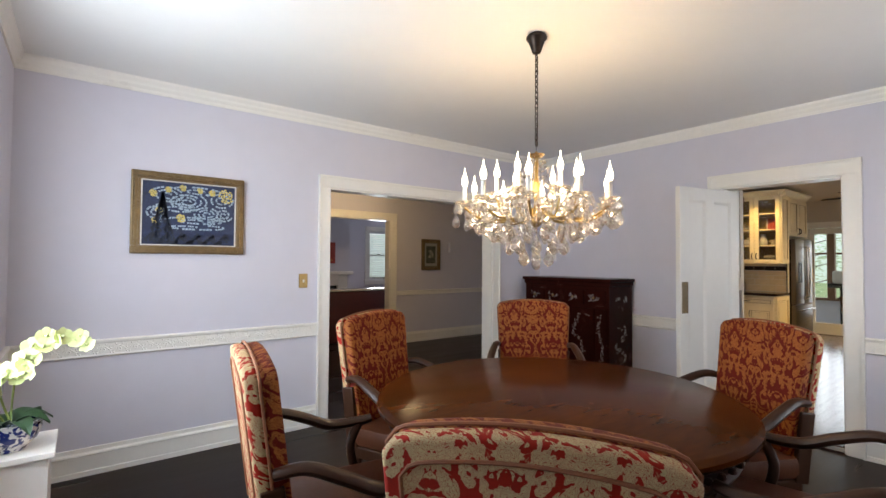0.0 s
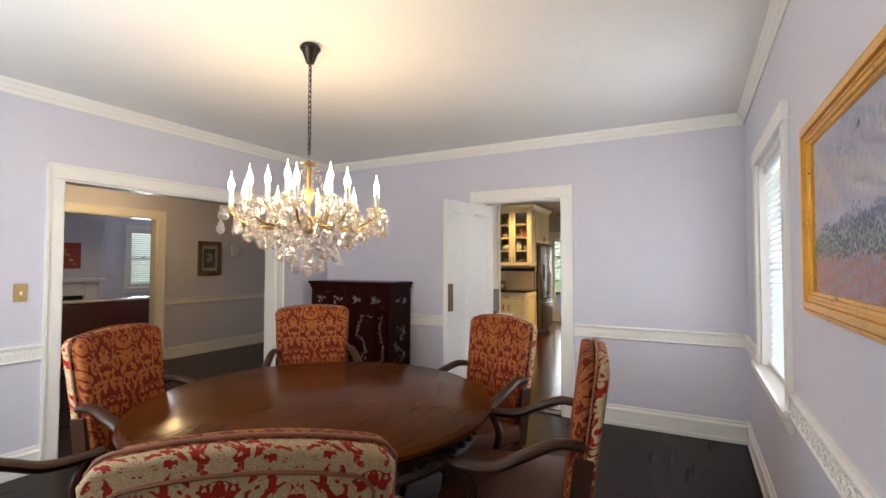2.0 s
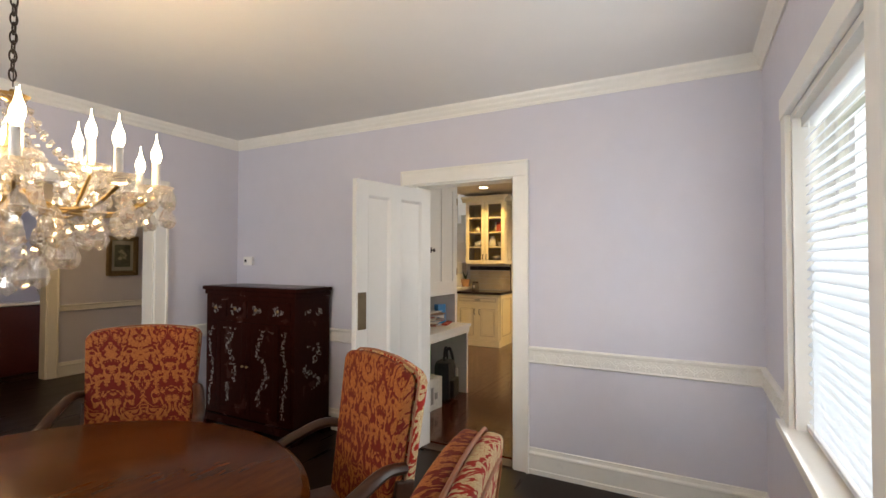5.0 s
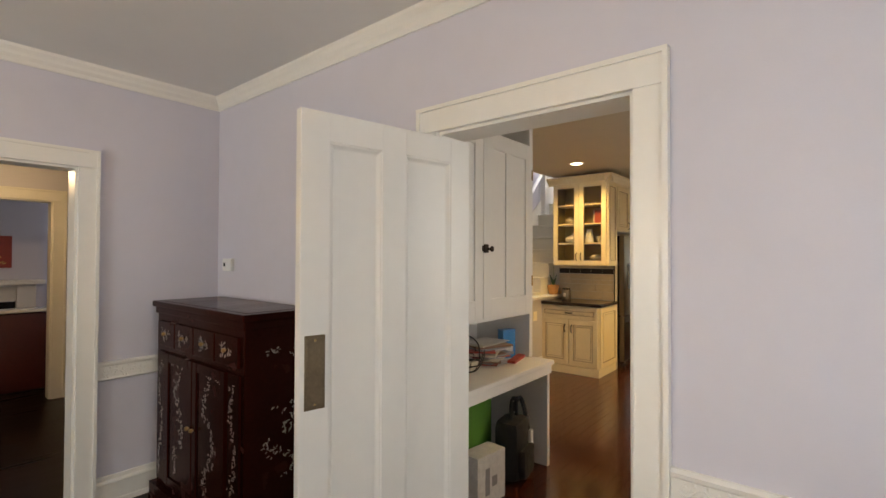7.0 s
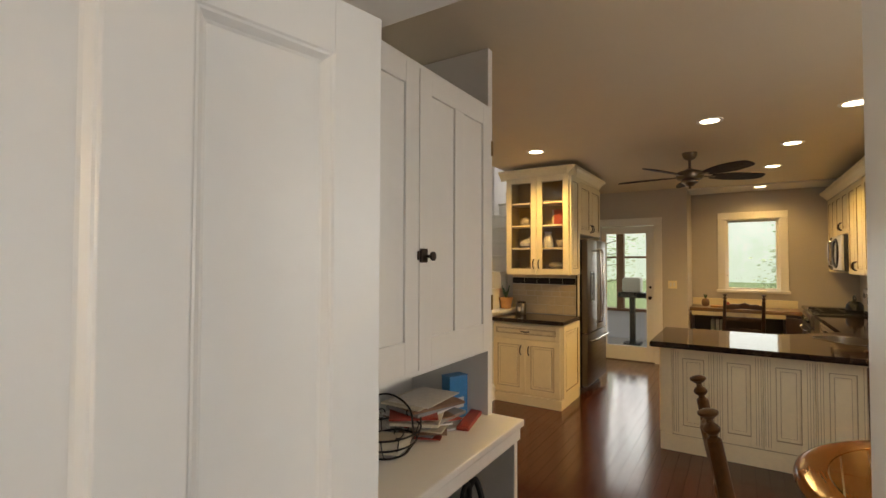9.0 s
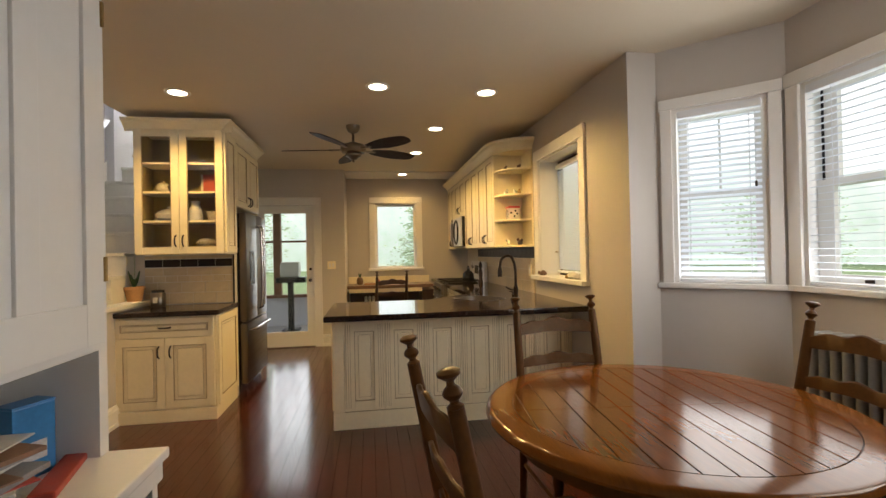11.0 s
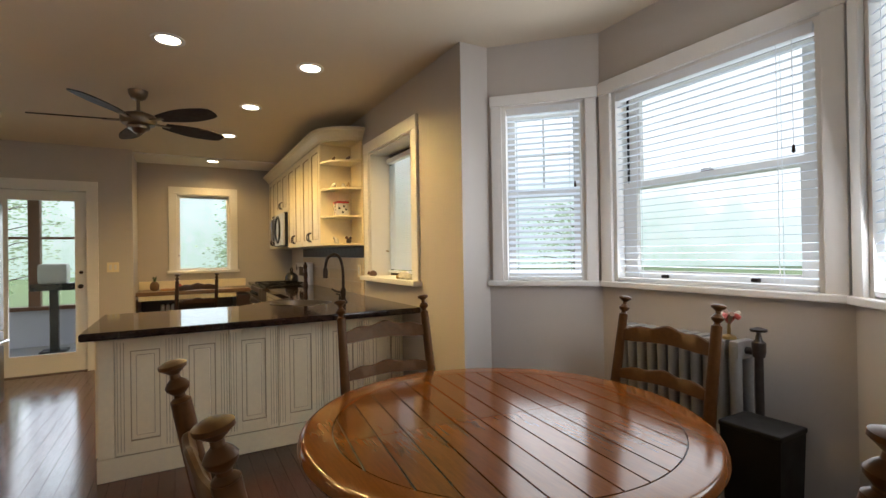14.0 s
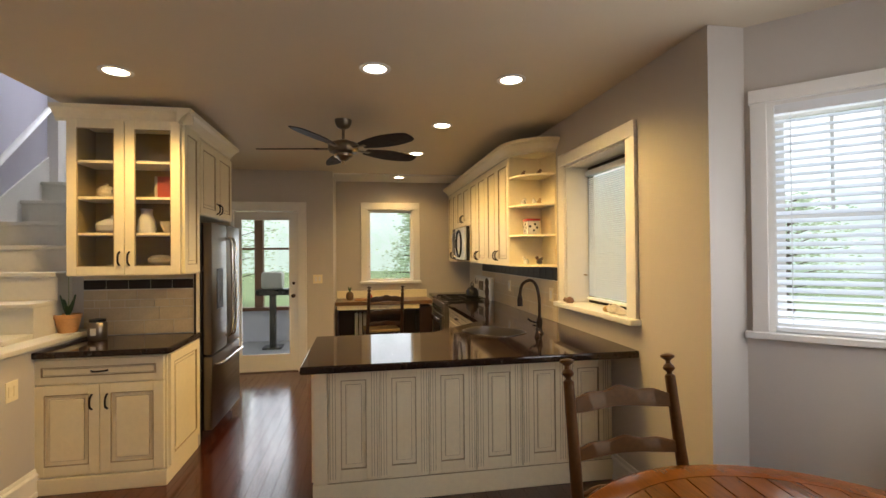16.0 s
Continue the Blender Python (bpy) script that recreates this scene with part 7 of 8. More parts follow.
def breakfast_table():
    t = thing("breakfast_table", BT, 0, "round oak table with planked top and carved rim groove", "table")
    R, Ri = 0.67, 0.565
    rim = bmesh.new()
    prof = [(R - 0.03, 0.712), (R - 0.005, 0.716), (R, 0.726), (R - 0.004, 0.740), (R - 0.014, 0.748), (R - 0.024, 0.75), (Ri + 0.002, 0.75), (Ri + 0.002, 0.712)]
    n = 96
    rows = [[rim.verts.new((r * math.cos(2 * math.pi * k / n), r * math.sin(2 * math.pi * k / n), z)) for k in range(n)] for r, z in prof]
    for a, b in zip(rows, rows[1:] + rows[:1]):
        for k in range(n):
            rim.faces.new((a[k], a[(k + 1) % n], b[(k + 1) % n], b[k]))
    bmesh.ops.recalc_face_normals(rim, faces=rim.faces[:])
    part("table_rim", rim, OAK, t, "rounded oak rim", True)
    part("groove_bed", prism(disc_poly(0, 0, Ri + 0.001), 0.71, 0.744), OAKGROOVE, t)
    # planks run across, with a cross seam through the middle
    ang = -6.5
    w = 0.0875
    for half in (0, 1):
        k = -7
        while k < 7:
            a, b = k * w + 0.003, (k + 1) * w - 0.003
            a, b = max(a, -Ri + 0.004), min(b, Ri - 0.004)
            if b - a > 0.01:
                pts = []
                for i in range(9):
                    v = a + (b - a) * i / 8
                    pts.append((math.sqrt(max(0, (Ri - 0.003) ** 2 - v * v)), v))
                poly = [(0.0015, a)] + pts + [(0.0015, b)]
                if half:
                    poly = [(-x, y) for x, y in poly][::-1]
                part("plank", prism(poly, 0.742, 0.750, pose(0, 0, 0, 0, 0, ang)), OAK, t)
            k += 1
    part("apron", lathe([(R - 0.16, 0.63), (R - 0.10, 0.63), (R - 0.09, 0.71)], 48), OAKCHAIR, t, "", True)
    part("pedestal", lathe([(0.10, 0.10), (0.13, 0.16), (0.10, 0.24), (0.075, 0.32), (0.11, 0.45), (0.12, 0.52), (0.08, 0.58), (0.20, 0.63)], 24), OAKCHAIR, t, "", True)
    for k in range(4):
        a = math.pi / 2 * k + 0.6
        pts = bow([(0.08 * math.cos(a), 0.08 * math.sin(a), 0.20), (0.25 * math.cos(a), 0.25 * math.sin(a), 0.15), (0.42 * math.cos(a), 0.42 * math.sin(a), 0.035)])
        part("foot", tube(pts, [0.05 - 0.0012 * i for i in range(len(pts))], 8), OAKCHAIR, t, "", True)
    return t


breakfast_table()

# radiator in the bay
SILVER = mat("silver_radiator_paint", (0.27, 0.265, 0.25), 0.45, 0.3, vary=0.15, scale=8)
t = thing("radiator", (6.38, -0.33, 0), 0, "silver cast iron column radiator under the bay window", "radiator")
first = None
for k in range(11):
    if first is None:
        bm = bmesh.new()
        for y in (-0.055, 0.03):
            add_tube(bm, bow([(0, y, 0.10), (0, y, 0.5), (0, y, 0.90)]), 0.023, 10)
        for z in (0.13, 0.88):
            add_box(bm, -0.022, 0.022, -0.075, 0.05, z - 0.04, z + 0.04, 0.015)
        first = part("column", bm, SILVER, t, "", True)
        o = first
    else:
        o = new("column", first.data)
        o.parent = t
    o.matrix_basis = pose(-0.29 + 0.057 * k, 0, 0)
for x in (-0.29, 0.28):
    part("foot", box(x - 0.02, x + 0.02, -0.07, 0.045, 0, 0.10, 0.008), SILVER, t)
PIPE = mat("dark_pipe_paint", (0.05, 0.04, 0.035), 0.45, 0.4, vary=0.3)
part("supply_pipe", tube([(-0.36, -0.01, 0.0), (-0.36, -0.01, 0.93)], 0.016, 10), PIPE, t, "dark iron supply pipe", True)
part("valve", lathe([(0.022, 0.86), (0.026, 0.88), (0.026, 0.92), (0.014, 0.93), (0.008, 0.96), (0.03, 0.965), (0.032, 0.975), (0.01, 0.982)], 14, pose(-0.36, -0.01, 0)), PIPE, t, "", True)
part("pipe_elbow", tube([(-0.36, -0.01, 0.88), (-0.29, -0.01, 0.88)], 0.016, 10), PIPE, t, "", True)

# ceiling fan
t = thing("ceiling_fan", (9.33, 1.995, HK), 0, "ceiling fan with dark carved blades and nickel motor", "fan")
part("canopy", lathe([(0.02, -0.075), (0.05, -0.06), (0.065, -0.03), (0.07, 0.0)], 24), NICKEL, t, "", True)
part("downrod", tube([(0, 0, -0.07), (0, 0, -0.16)], 0.013, 10), NICKEL, t, "", True)
part("motor", lathe([(0.02, -0.335), (0.035, -0.33), (0.05, -0.31), (0.075, -0.30), (0.08, -0.28), (0.06, -0.275), (0.11, -0.265), (0.125, -0.24), (0.125, -0.21), (0.11, -0.19), (0.06, -0.175), (0.03, -0.16)], 28), NICKEL, t, "banded nickel motor", True)
part("finial", lathe([(0.004, -0.36), (0.012, -0.35), (0.008, -0.335)], 12), NICKEL, t, "", True)
FANB = mat("dark_carved_blade", (0.016, 0.007, 0.005), 0.5, spec=0.15, vary=0.3, scale=20, bump=0.4, bump_scale=60)
for k in range(5):
    a = 10 + 72 * k
    bm = bmesh.new()
    out = []
    for i in range(13):
        f = i / 12
        out.append((0.20 + 0.49 * f, 0.045 + 0.045 * math.sin(math.pi * min(1.0, f * 0.9)) if f < 0.93 else 0.05))
    poly = [(x, w) for x, w in out] + [(0.70, 0.02), (0.70, -0.02)] + [(x, -w) for x, w in reversed(out)]
    add_prism(bm, poly, -0.004, 0.004, pose(0, 0, -0.235, -13, 0, 0))
    bmesh.ops.transform(bm, matrix=pose(0, 0, 0, 0, 0, a), verts=bm.verts[:])
    b = part("blade", bm, FANB, t, "dark carved blade")
    bi = box(0.10, 0.24, -0.02, 0.02, -0.243, -0.232, 0.004)
    bmesh.ops.transform(bi, matrix=pose(0, 0, 0, 0, 0, a), verts=bi.verts[:])
    part("blade_iron", bi, NICKEL, b)

# recessed lights
first = None
for cx, cy in CANS:
    if first is None:
        t = thing("recessed_light", (cx, cy, HK), 0, "lit recessed ceiling light with white ring", "ceiling light", "recessed ceiling lights")
        part("trim_ring", ring(bmesh.new(), 0.068, 0.092, -0.006, 0.0, 40), WHITEP, t, "", True)
        part("lens", lathe([(0.066, -0.003), (0.066, -0.001)], 32), CANLENS, t, "glowing lens")
        first = t
    else:
        copy_thing(first, pose(cx, cy, HK - 0.02 if cx > 12 else HK))

t = thing("waste_bin", (5.93, -0.17, 0), 0, "dark tapered waste bin beside the bay radiator", "bin")
BINDARK = mat("dark_bin_lacquer", (0.010, 0.009, 0.008), 0.6, vary=0.3, scale=10, spec=0.2)
bm = bmesh.new()
rows = [[bm.verts.new((sx * hx, sy * hy, z)) for sx, sy in ((-1, -1), (1, -1), (1, 1), (-1, 1))] for hx, hy, z in ((0.085, 0.07, 0), (0.105, 0.09, 0.63), (0.098, 0.083, 0.63), (0.08, 0.065, 0.02))]
bm.faces.new(rows[0][::-1])
bm.faces.new(rows[3])
for a, b in zip(rows, rows[1:]):
    for k in range(4):
        bm.faces.new((a[k], a[(k + 1) % 4], b[(k + 1) % 4], b[k]))
part("bin_body", bm, BINDARK, t)
part("lid", box(-0.11, 0.11, -0.095, 0.095, 0.63, 0.652, 0.008), BINDARK, t)
t = thing("fabric_flower", (6.13, -0.325, 0.921), 0, "small red and cream fabric flower on the radiator", "ornament")
part("stand", lathe([(0.03, 0), (0.028, 0.012), (0.008, 0.02), (0.006, 0.07)], 12), BRASS, t, "", True)
for k in range(8):
    a = k * 0.785
    part("petal", tube(bow([(0, 0, 0.07), (0.025 * math.cos(a), 0.025 * math.sin(a), 0.10), (0.045 * math.cos(a), 0.045 * math.sin(a), 0.09 + 0.02 * (k % 2))]), 0.011, 6), PAPERS[(1, 4, 1, 3)[k % 4]], t, "", True)

# peninsula
t = thing("peninsula", (8.34, 0.205, 0), 0, "cream glazed peninsula cabinet with raised panels", "cabinet")
L = 1.935
part("body", box(0.0, 0.58, 0.0, L, 0.0, 0.70, 0.003), CREAM, t)
part("front_board", box(0.0, 0.05, 0.0, L, 0.70, 0.868, 0.003), CREAM, t)
part("end_board", box(0.05, 0.58, L - 0.05, L, 0.70, 0.868, 0.003), CREAM, t)
part("base_board", box(-0.022, 0.0, 0.0, L + 0.012, 0.0, 0.135, 0.005), CREAM, t)
part("end_base_board", box(-0.01, 0.58, L, L + 0.012, 0.0, 0.1345, 0.004), CREAM, t)
part("corner_post", box(-0.02, 0.0, L - 0.075, L + 0.008, 0.135, 0.868, 0.004), CREAM, t)
part("base_glaze", box(-0.0225, -0.019, 0.0, L - 0.075, 0.1345, 0.139), GLAZE, t)
part("top_rail", box(-0.012, 0.0, 0.0, L - 0.075, 0.83, 0.868, 0.003), CREAM, t)
flute = None
for k in range(6):
    pn = raised_panel(t, "raised_panel", pose(0.0, L - 0.08 - 0.305 * k, 0.14, 0, 0, -90), 0.30, 0.685, stile=0.075)
    for u in (0.010, 0.026, 0.042, 0.258, 0.274, 0.290):
        if flute is None:
            ob = part("flute_line", box(-0.0016, 0.0016, -0.0208, -0.019, 0.02, 0.665), GLAZE, pn)
            flute = ob.data
        else:
            ob = new("flute_line", flute)
            ob.parent = pn
        ob.matrix_basis = pose(u, 0, 0)
raised_panel(t, "end_panel", pose(0.57, L, 0.14, 0, 0, 180), 0.56, 0.70)
t = thing("counter_peninsula", (0, 0, 0.869), 0, "dark brown polished stone counter with rounded edge", "countertop")
SINK = (8.90, 0.86)


def sink_loop(r, z, n=40):
    """Rounded-square outline of the bowl, turned to face the corner."""
    m = pose(SINK[0], SINK[1], z, 0, 0, 35)
    out = []
    for k in range(n):
        c, q = math.cos(2 * math.pi * k / n), math.sin(2 * math.pi * k / n)
        out.append(m @ Vector((0.235 * r * math.copysign(abs(c) ** 0.65, c), 0.185 * r * math.copysign(abs(q) ** 0.65, q), 0)))
    return out


def holed_slab():
    bm = bmesh.new()
    outer = [(8.03, 0.202), (11.09, 0.202), (11.09, 0.84), (9.45, 0.84), (8.97, 1.32), (8.97, 2.18), (8.03, 2.18)]
    loops = [[bm.verts.new((x, y, 0.042)) for x, y in outer], [bm.verts.new((p.x, p.y, 0.042)) for p in sink_loop(1.0, 0)]]
    es = [bm.edges.new((lp[k], lp[(k + 1) % len(lp)])) for lp in loops for k in range(len(lp))]
    bmesh.ops.triangle_fill(bm, use_beauty=True, use_dissolve=False, edges=es)
    ext = bmesh.ops.extrude_face_region(bm, geom=bm.faces[:])
    for v in ext["geom"]:
        if isinstance(v, bmesh.types.BMVert):
            v.co.z = 0.0
    bmesh.ops.recalc_face_normals(bm, faces=bm.faces[:])
    return bm


part("slab", holed_slab(), STONE, t)
part("edge_nosing", box(8.022, 8.034, 0.202, 2.186, 0.004, 0.038, 0.005), STONE, t)
part("edge_nosing", box(8.034, 8.97, 2.176, 2.186, 0.004, 0.038, 0.004), STONE, t)
t = thing("corner_sink_cabinet", (8.93, 0.79, 0), 0, "cream diagonal cabinet under the corner sink", "cabinet")
part("body", prism([(0, 0), (0.49, 0), (0, 0.50)], 0.0, 0.70), CREAM, t)
t = thing("outlet", (8.345, 0.36, 0.62), 0, "dark outlet plate on the peninsula end", "outlet")
part("plate", box(-0.012, -0.002, -0.04, 0.04, -0.06, 0.06, 0.003), BLACK, t)

t = thing("counter_stove_side", (11.87, 0.202, 0.869), 0, "short dark stone counter beside the stove", "countertop")
part("slab", box(0.0, 0.625, 0.0, 0.638, 0, 0.042, 0.008), STONE, t)

# sink and tap
t = thing("sink", (0, 0, 0.911), 0, "stainless steel sink bowl set in the stone counter", "sink")
bm = bmesh.new()
rows = [[bm.verts.new(p) for p in sink_loop(r, z)] for r, z in ((0.995, -0.001), (0.97, -0.004), (0.95, -0.03), (0.93, -0.15), (0.84, -0.18), (0.1, -0.185))]
for a, b in zip(rows, rows[1:]):
    for k in range(len(a)):
        bm.faces.new((a[k], a[(k + 1) % len(a)], b[(k + 1) % len(a)], b[k]))
bm.faces.new(rows[-1])
bmesh.ops.recalc_face_normals(bm, faces=bm.faces[:])
part("basin", bm, STEEL, t, "", True)
bm = bmesh.new()
rows = [[bm.verts.new(p) for p in sink_loop(r, z)] for r, z in ((1.02, 0.0005), (1.015, 0.004), (0.985, 0.004), (0.975, -0.006))]
for a, b in zip(rows, rows[1:]):
    for k in range(len(a)):
        bm.faces.new((a[k], a[(k + 1) % len(a)], b[(k + 1) % len(a)], b[k]))
bmesh.ops.recalc_face_normals(bm, faces=bm.faces[:])
part("rim", bm, STEEL, t, "steel rim", True)
t = thing("tap", (8.74, 0.555, 0.911), 0, "oil-rubbed bronze gooseneck tap", "tap")
part("base", lathe([(0.035, 0), (0.035, 0.008), (0.022, 0.02), (0.018, 0.05), (0.022, 0.06), (0.022, 0.10), (0.014, 0.12)], 18), BRONZE, t, "", True)
part("gooseneck", tube(bow([(0, 0, 0.10), (0, 0, 0.26), (0.01, 0.02, 0.36), (0.03, 0.06, 0.395), (0.06, 0.11, 0.36), (0.07, 0.125, 0.28)]), 0.012, 12), BRONZE, t, "", True)
part("spray_head", lathe([(0.02, 0), (0.021, 0.05), (0.013, 0.09)], 14, pose(0.07, 0.125, 0.20)), BRONZE, t, "", True)
part("lever", tube([(0, 0.02, 0.08), (-0.02, 0.07, 0.095), (-0.03, 0.10, 0.115)], 0.007, 8), BRONZE, t, "", True)
t = thing("soap_pump", (8.62, 0.62, 0.911), 0, "bronze soap pump beside the sink", "soap pump")
part("body", lathe([(0.02, 0), (0.018, 0.02), (0.010, 0.03), (0.010, 0.06)], 14), BRONZE, t, "", True)
part("spout", tube([(0, 0, 0.06), (0, 0, 0.075), (0.03, 0.02, 0.078)], 0.006, 8), BRONZE, t, "", True)

# south run: base cabinets, stove, microwave, wall cabinets
for x0, x1 in ((9.15, 10.03), (10.035, 11.085), (11.875, 12.49)):
    t = thing("base_cabinet", (x0, 0.205, 0), 0, "cream glazed base cabinet with drawer under stone counter", "cabinet", "south base cabinets")
    w = x1 - x0
    part("body", box(0, w, 0, 0.575, 0.10, 0.866, 0.003), CREAM, t)
    part("toe_board", box(0, w, 0, 0.52, 0.0, 0.10), CREAM, t)
    raised_panel(t, "drawer_front", pose(w - 0.005, 0.575, 0.70, 0, 0, 180), w - 0.01, 0.15, pull=((w - 0.01) / 2, 0.075, False))
    raised_panel(t, "door", pose(w - 0.005, 0.575, 0.115, 0, 0, 180), w / 2 - 0.008, 0.575, pull=(w / 2 - 0.05, 0.46, True))
    raised_panel(t, "door", pose(w / 2 - 0.003, 0.575, 0.115, 0, 0, 180), w / 2 - 0.008, 0.575, pull=(0.04, 0.46, True))
t = thing("stove", (11.105, 0.21, 0), 0, "stainless steel gas stove with black grates", "stove")
part("body", box(0.0, 0.76, 0.0, 0.64, 0.02, 0.90, 0.005), STEEL, t)
part("cooktop", box(-0.003, 0.763, 0.08, 0.655, 0.90, 0.915, 0.005), BLACK, t, "black enamel cooktop")
d = part("oven_door", box(0.01, 0.75, 0.64, 0.675, 0.18, 0.74, 0.01), STEEL, t)
part("oven_window", box(0.12, 0.64, 0.675, 0.678, 0.30, 0.62), BLACK, d, "black oven window")
part("handle", tube(bow([(0.08, 0.675, 0.70), (0.10, 0.72, 0.70), (0.38, 0.725, 0.70), (0.66, 0.72, 0.70), (0.68, 0.675, 0.70)]), 0.012, 10), CHROME, d, "", True)
part("control_panel", box(0.0, 0.76, 0.64, 0.67, 0.75, 0.895, 0.01), STEEL, t)
for k in range(5):
    part("burner_knob", lathe([(0.022, 0), (0.02, 0.02), (0.012, 0.026)], 14, pose(0.10 + 0.14 * k, 0.67, 0.82, -90)), BLACK, t, "black burner knob", True)
bg = part("backguard", box(0.0, 0.76, 0.0, 0.075, 0.90, 1.20, 0.02), BRIGHTSTEEL, t, "steel backguard with display")
part("display", box(0.26, 0.50, 0.075, 0.078, 1.02, 1.14), BLACK, bg, "dark display")
for gx in (0.04, 0.40):
    g = bmesh.new()
    for k in range(3):
        add_box(g, gx, gx + 0.32, 0.14 + 0.20 * k, 0.155 + 0.20 * k, 0.93, 0.945, 0.003)
        add_box(g, gx + 0.02 + 0.13 * k, gx + 0.035 + 0.13 * k, 0.10, 0.62, 0.93, 0.9445, 0.003)
    for cx in (gx, gx + 0.305):
        for cy in (0.10, 0.605):
            add_box(g, cx, cx + 0.015, cy, cy + 0.015, 0.915, 0.935)
    part("grate", g, BLACK, t, "black cast iron grate")
for cx in (0.2, 0.56):
    for cy in (0.22, 0.48):
        part("burner", lathe([(0.05, 0.915), (0.045, 0.925), (0.03, 0.93)], 16, pose(cx, cy, 0)), BLACK, t, "", True)
t = thing("kettle", (11.31, 0.45, 0.945), 0, "dark steel kettle on the stove", "kettle")
part("kettle_body", lathe([(0.07, 0), (0.085, 0.02), (0.08, 0.08), (0.05, 0.12), (0.012, 0.13), (0.014, 0.145), (0.004, 0.15)], 20), BLACK, t, "", True)
part("handle", tube(bow([(-0.06, 0, 0.10), (-0.05, 0, 0.18), (0.05, 0, 0.18), (0.06, 0, 0.10)]), 0.008, 8), BLACK, t, "", True)
part("spout", tube([(0.06, 0, 0.05), (0.12, 0, 0.10)], [0.016, 0.009], 8), BLACK, t, "", True)
t = thing("pepper_mill", (10.92, 0.36, 0.911), 0, "dark turned wooden pepper mill", "pepper mill")
part("body", lathe([(0.03, 0), (0.032, 0.02), (0.02, 0.07), (0.028, 0.14), (0.018, 0.20), (0.026, 0.24), (0.022, 0.27), (0.006, 0.30)], 16), DARKWOOD, t, "", True)
t = thing("microwave", (11.105, 0.205, 1.42), 0, "stainless steel microwave over the stove", "microwave")
part("body", box(0.0, 0.76, 0.0, 0.36, 0.0, 0.43, 0.006), BLACK, t)
d = part("door", box(0.0, 0.56, 0.36, 0.39, 0.01, 0.42, 0.01), BRIGHTSTEEL, t, "steel framed door")
part("oval_ring", tube([(0.30 + 0.15 * math.cos(a), 0.394, 0.215 + 0.165 * math.sin(a)) for a in [2 * math.pi * i / 32 for i in range(33)]], 0.017, 8), BLACK, d, "black oval window ring", True)
part("handle", tube(bow([(0.52, 0.39, 0.05), (0.52, 0.43, 0.08), (0.52, 0.435, 0.21), (0.52, 0.43, 0.35), (0.52, 0.39, 0.38)]), 0.010, 8), CHROME, d, "", True)
part("control_panel", box(0.562, 0.758, 0.36, 0.388, 0.01, 0.42, 0.006), BLACK, t)
for x0, x1, z0, ds in ((9.53, 10.30, 1.39, 2), (10.305, 11.09, 1.39, 2), (11.095, 11.87, 1.865, 2), (11.875, 12.48, 1.39, 2)):
    t = thing("wall_cabinet", (x0, 0.205, z0), 0, "cream glazed wall cabinet with raised panel doors", "cabinet", "south wall cabinets")
    w, h = x1 - x0, 2.385 - z0
    part("body", box(0, w, 0, 0.305, 0, h, 0.003), CREAM, t)
    dw = (w - 0.006) / ds
    for k in range(ds):
        raised_panel(t, "door", pose(w - 0.003 - dw * k, 0.305, 0.004, 0, 0, 180), dw - 0.004, h - 0.008, pull=((dw - 0.04) if k % 2 == 0 else 0.036, 0.09, True))
t = thing("crown_cabinet", (9.20, 0.205, 2.385), 0, "cream crown moulding over the wall cabinets", "moulding", kind="structure")
bm = bmesh.new()
add_sweep(bm, CORN, (0.33, 0.325, 0), (3.27, 0.325, 0), out=(0, 1, 0))
pts = [(0.33 + 0.325 * math.cos(a), 0.325 * math.sin(a)) for a in [math.pi / 2 + math.pi / 2 * i / 10 for i in range(11)]]
rows = []
for x, y in pts:
    d = Vector((x - 0.33, y, 0)).normalized()
    rows.append([bm.verts.new((x + d.x * o, y + d.y * o, u)) for o, u in CORN])
for a, b in zip(rows, rows[1:]):
    for i in range(len(CORN)):
        bm.faces.new((a[i], b[i], b[(i + 1) % len(CORN)], a[(i + 1) % len(CORN)]))
bmesh.ops.recalc_face_normals(bm, faces=bm.faces[:])
part("moulding", bm, CREAM, t)
t = thing("corner_shelf", (9.53, 0.205, 1.39), 0, "cream quarter-round corner shelves holding ornaments", "shelf")
quarter = [(0, 0)] + [(0.32 * math.cos(a), 0.32 * math.sin(a)) for a in [math.pi / 2 + math.pi / 2 * i / 12 for i in range(13)]]
for z in (0.0, 0.265, 0.53, 0.79, 0.985):
    part("shelf", prism(quarter, z, z + 0.018), CREAM, t)
part("back_panel", box(-0.32, 0.0, -0.003, 0.012, 0.0, 1.0), CREAM, t)
part("side_panel", box(-0.012, 0.0, 0.012, 0.32, 0.0, 1.0), CREAM, t)
REDLID = mat("red_lid", (0.40, 0.03, 0.03), 0.3)
t = thing("canister", (9.40, 0.36, 1.39 + 0.283), 0, "white canister with red lid and dark heart marks", "canister")
part("jar_body", box(-0.06, 0.06, -0.06, 0.06, 0, 0.12, 0.015), CERAM, t, "", True)
part("lid", box(-0.063, 0.063, -0.063, 0.063, 0.12, 0.14, 0.008), REDLID, t, "red lid", True)
for k, (dx, dz) in enumerate(((-0.03, 0.06), (0.0, 0.035), (0.035, 0.07), (-0.01, 0.09))):
    part("heart_mark", box(dx - 0.009, dx + 0.009, 0.0595, 0.062, dz - 0.009, dz + 0.009, 0.002, None), BLACK, t)
    part("heart_mark", box(-0.062, -0.0595, dx - 0.009, dx + 0.009, dz - 0.009, dz + 0.009, 0.002, None), BLACK, t)
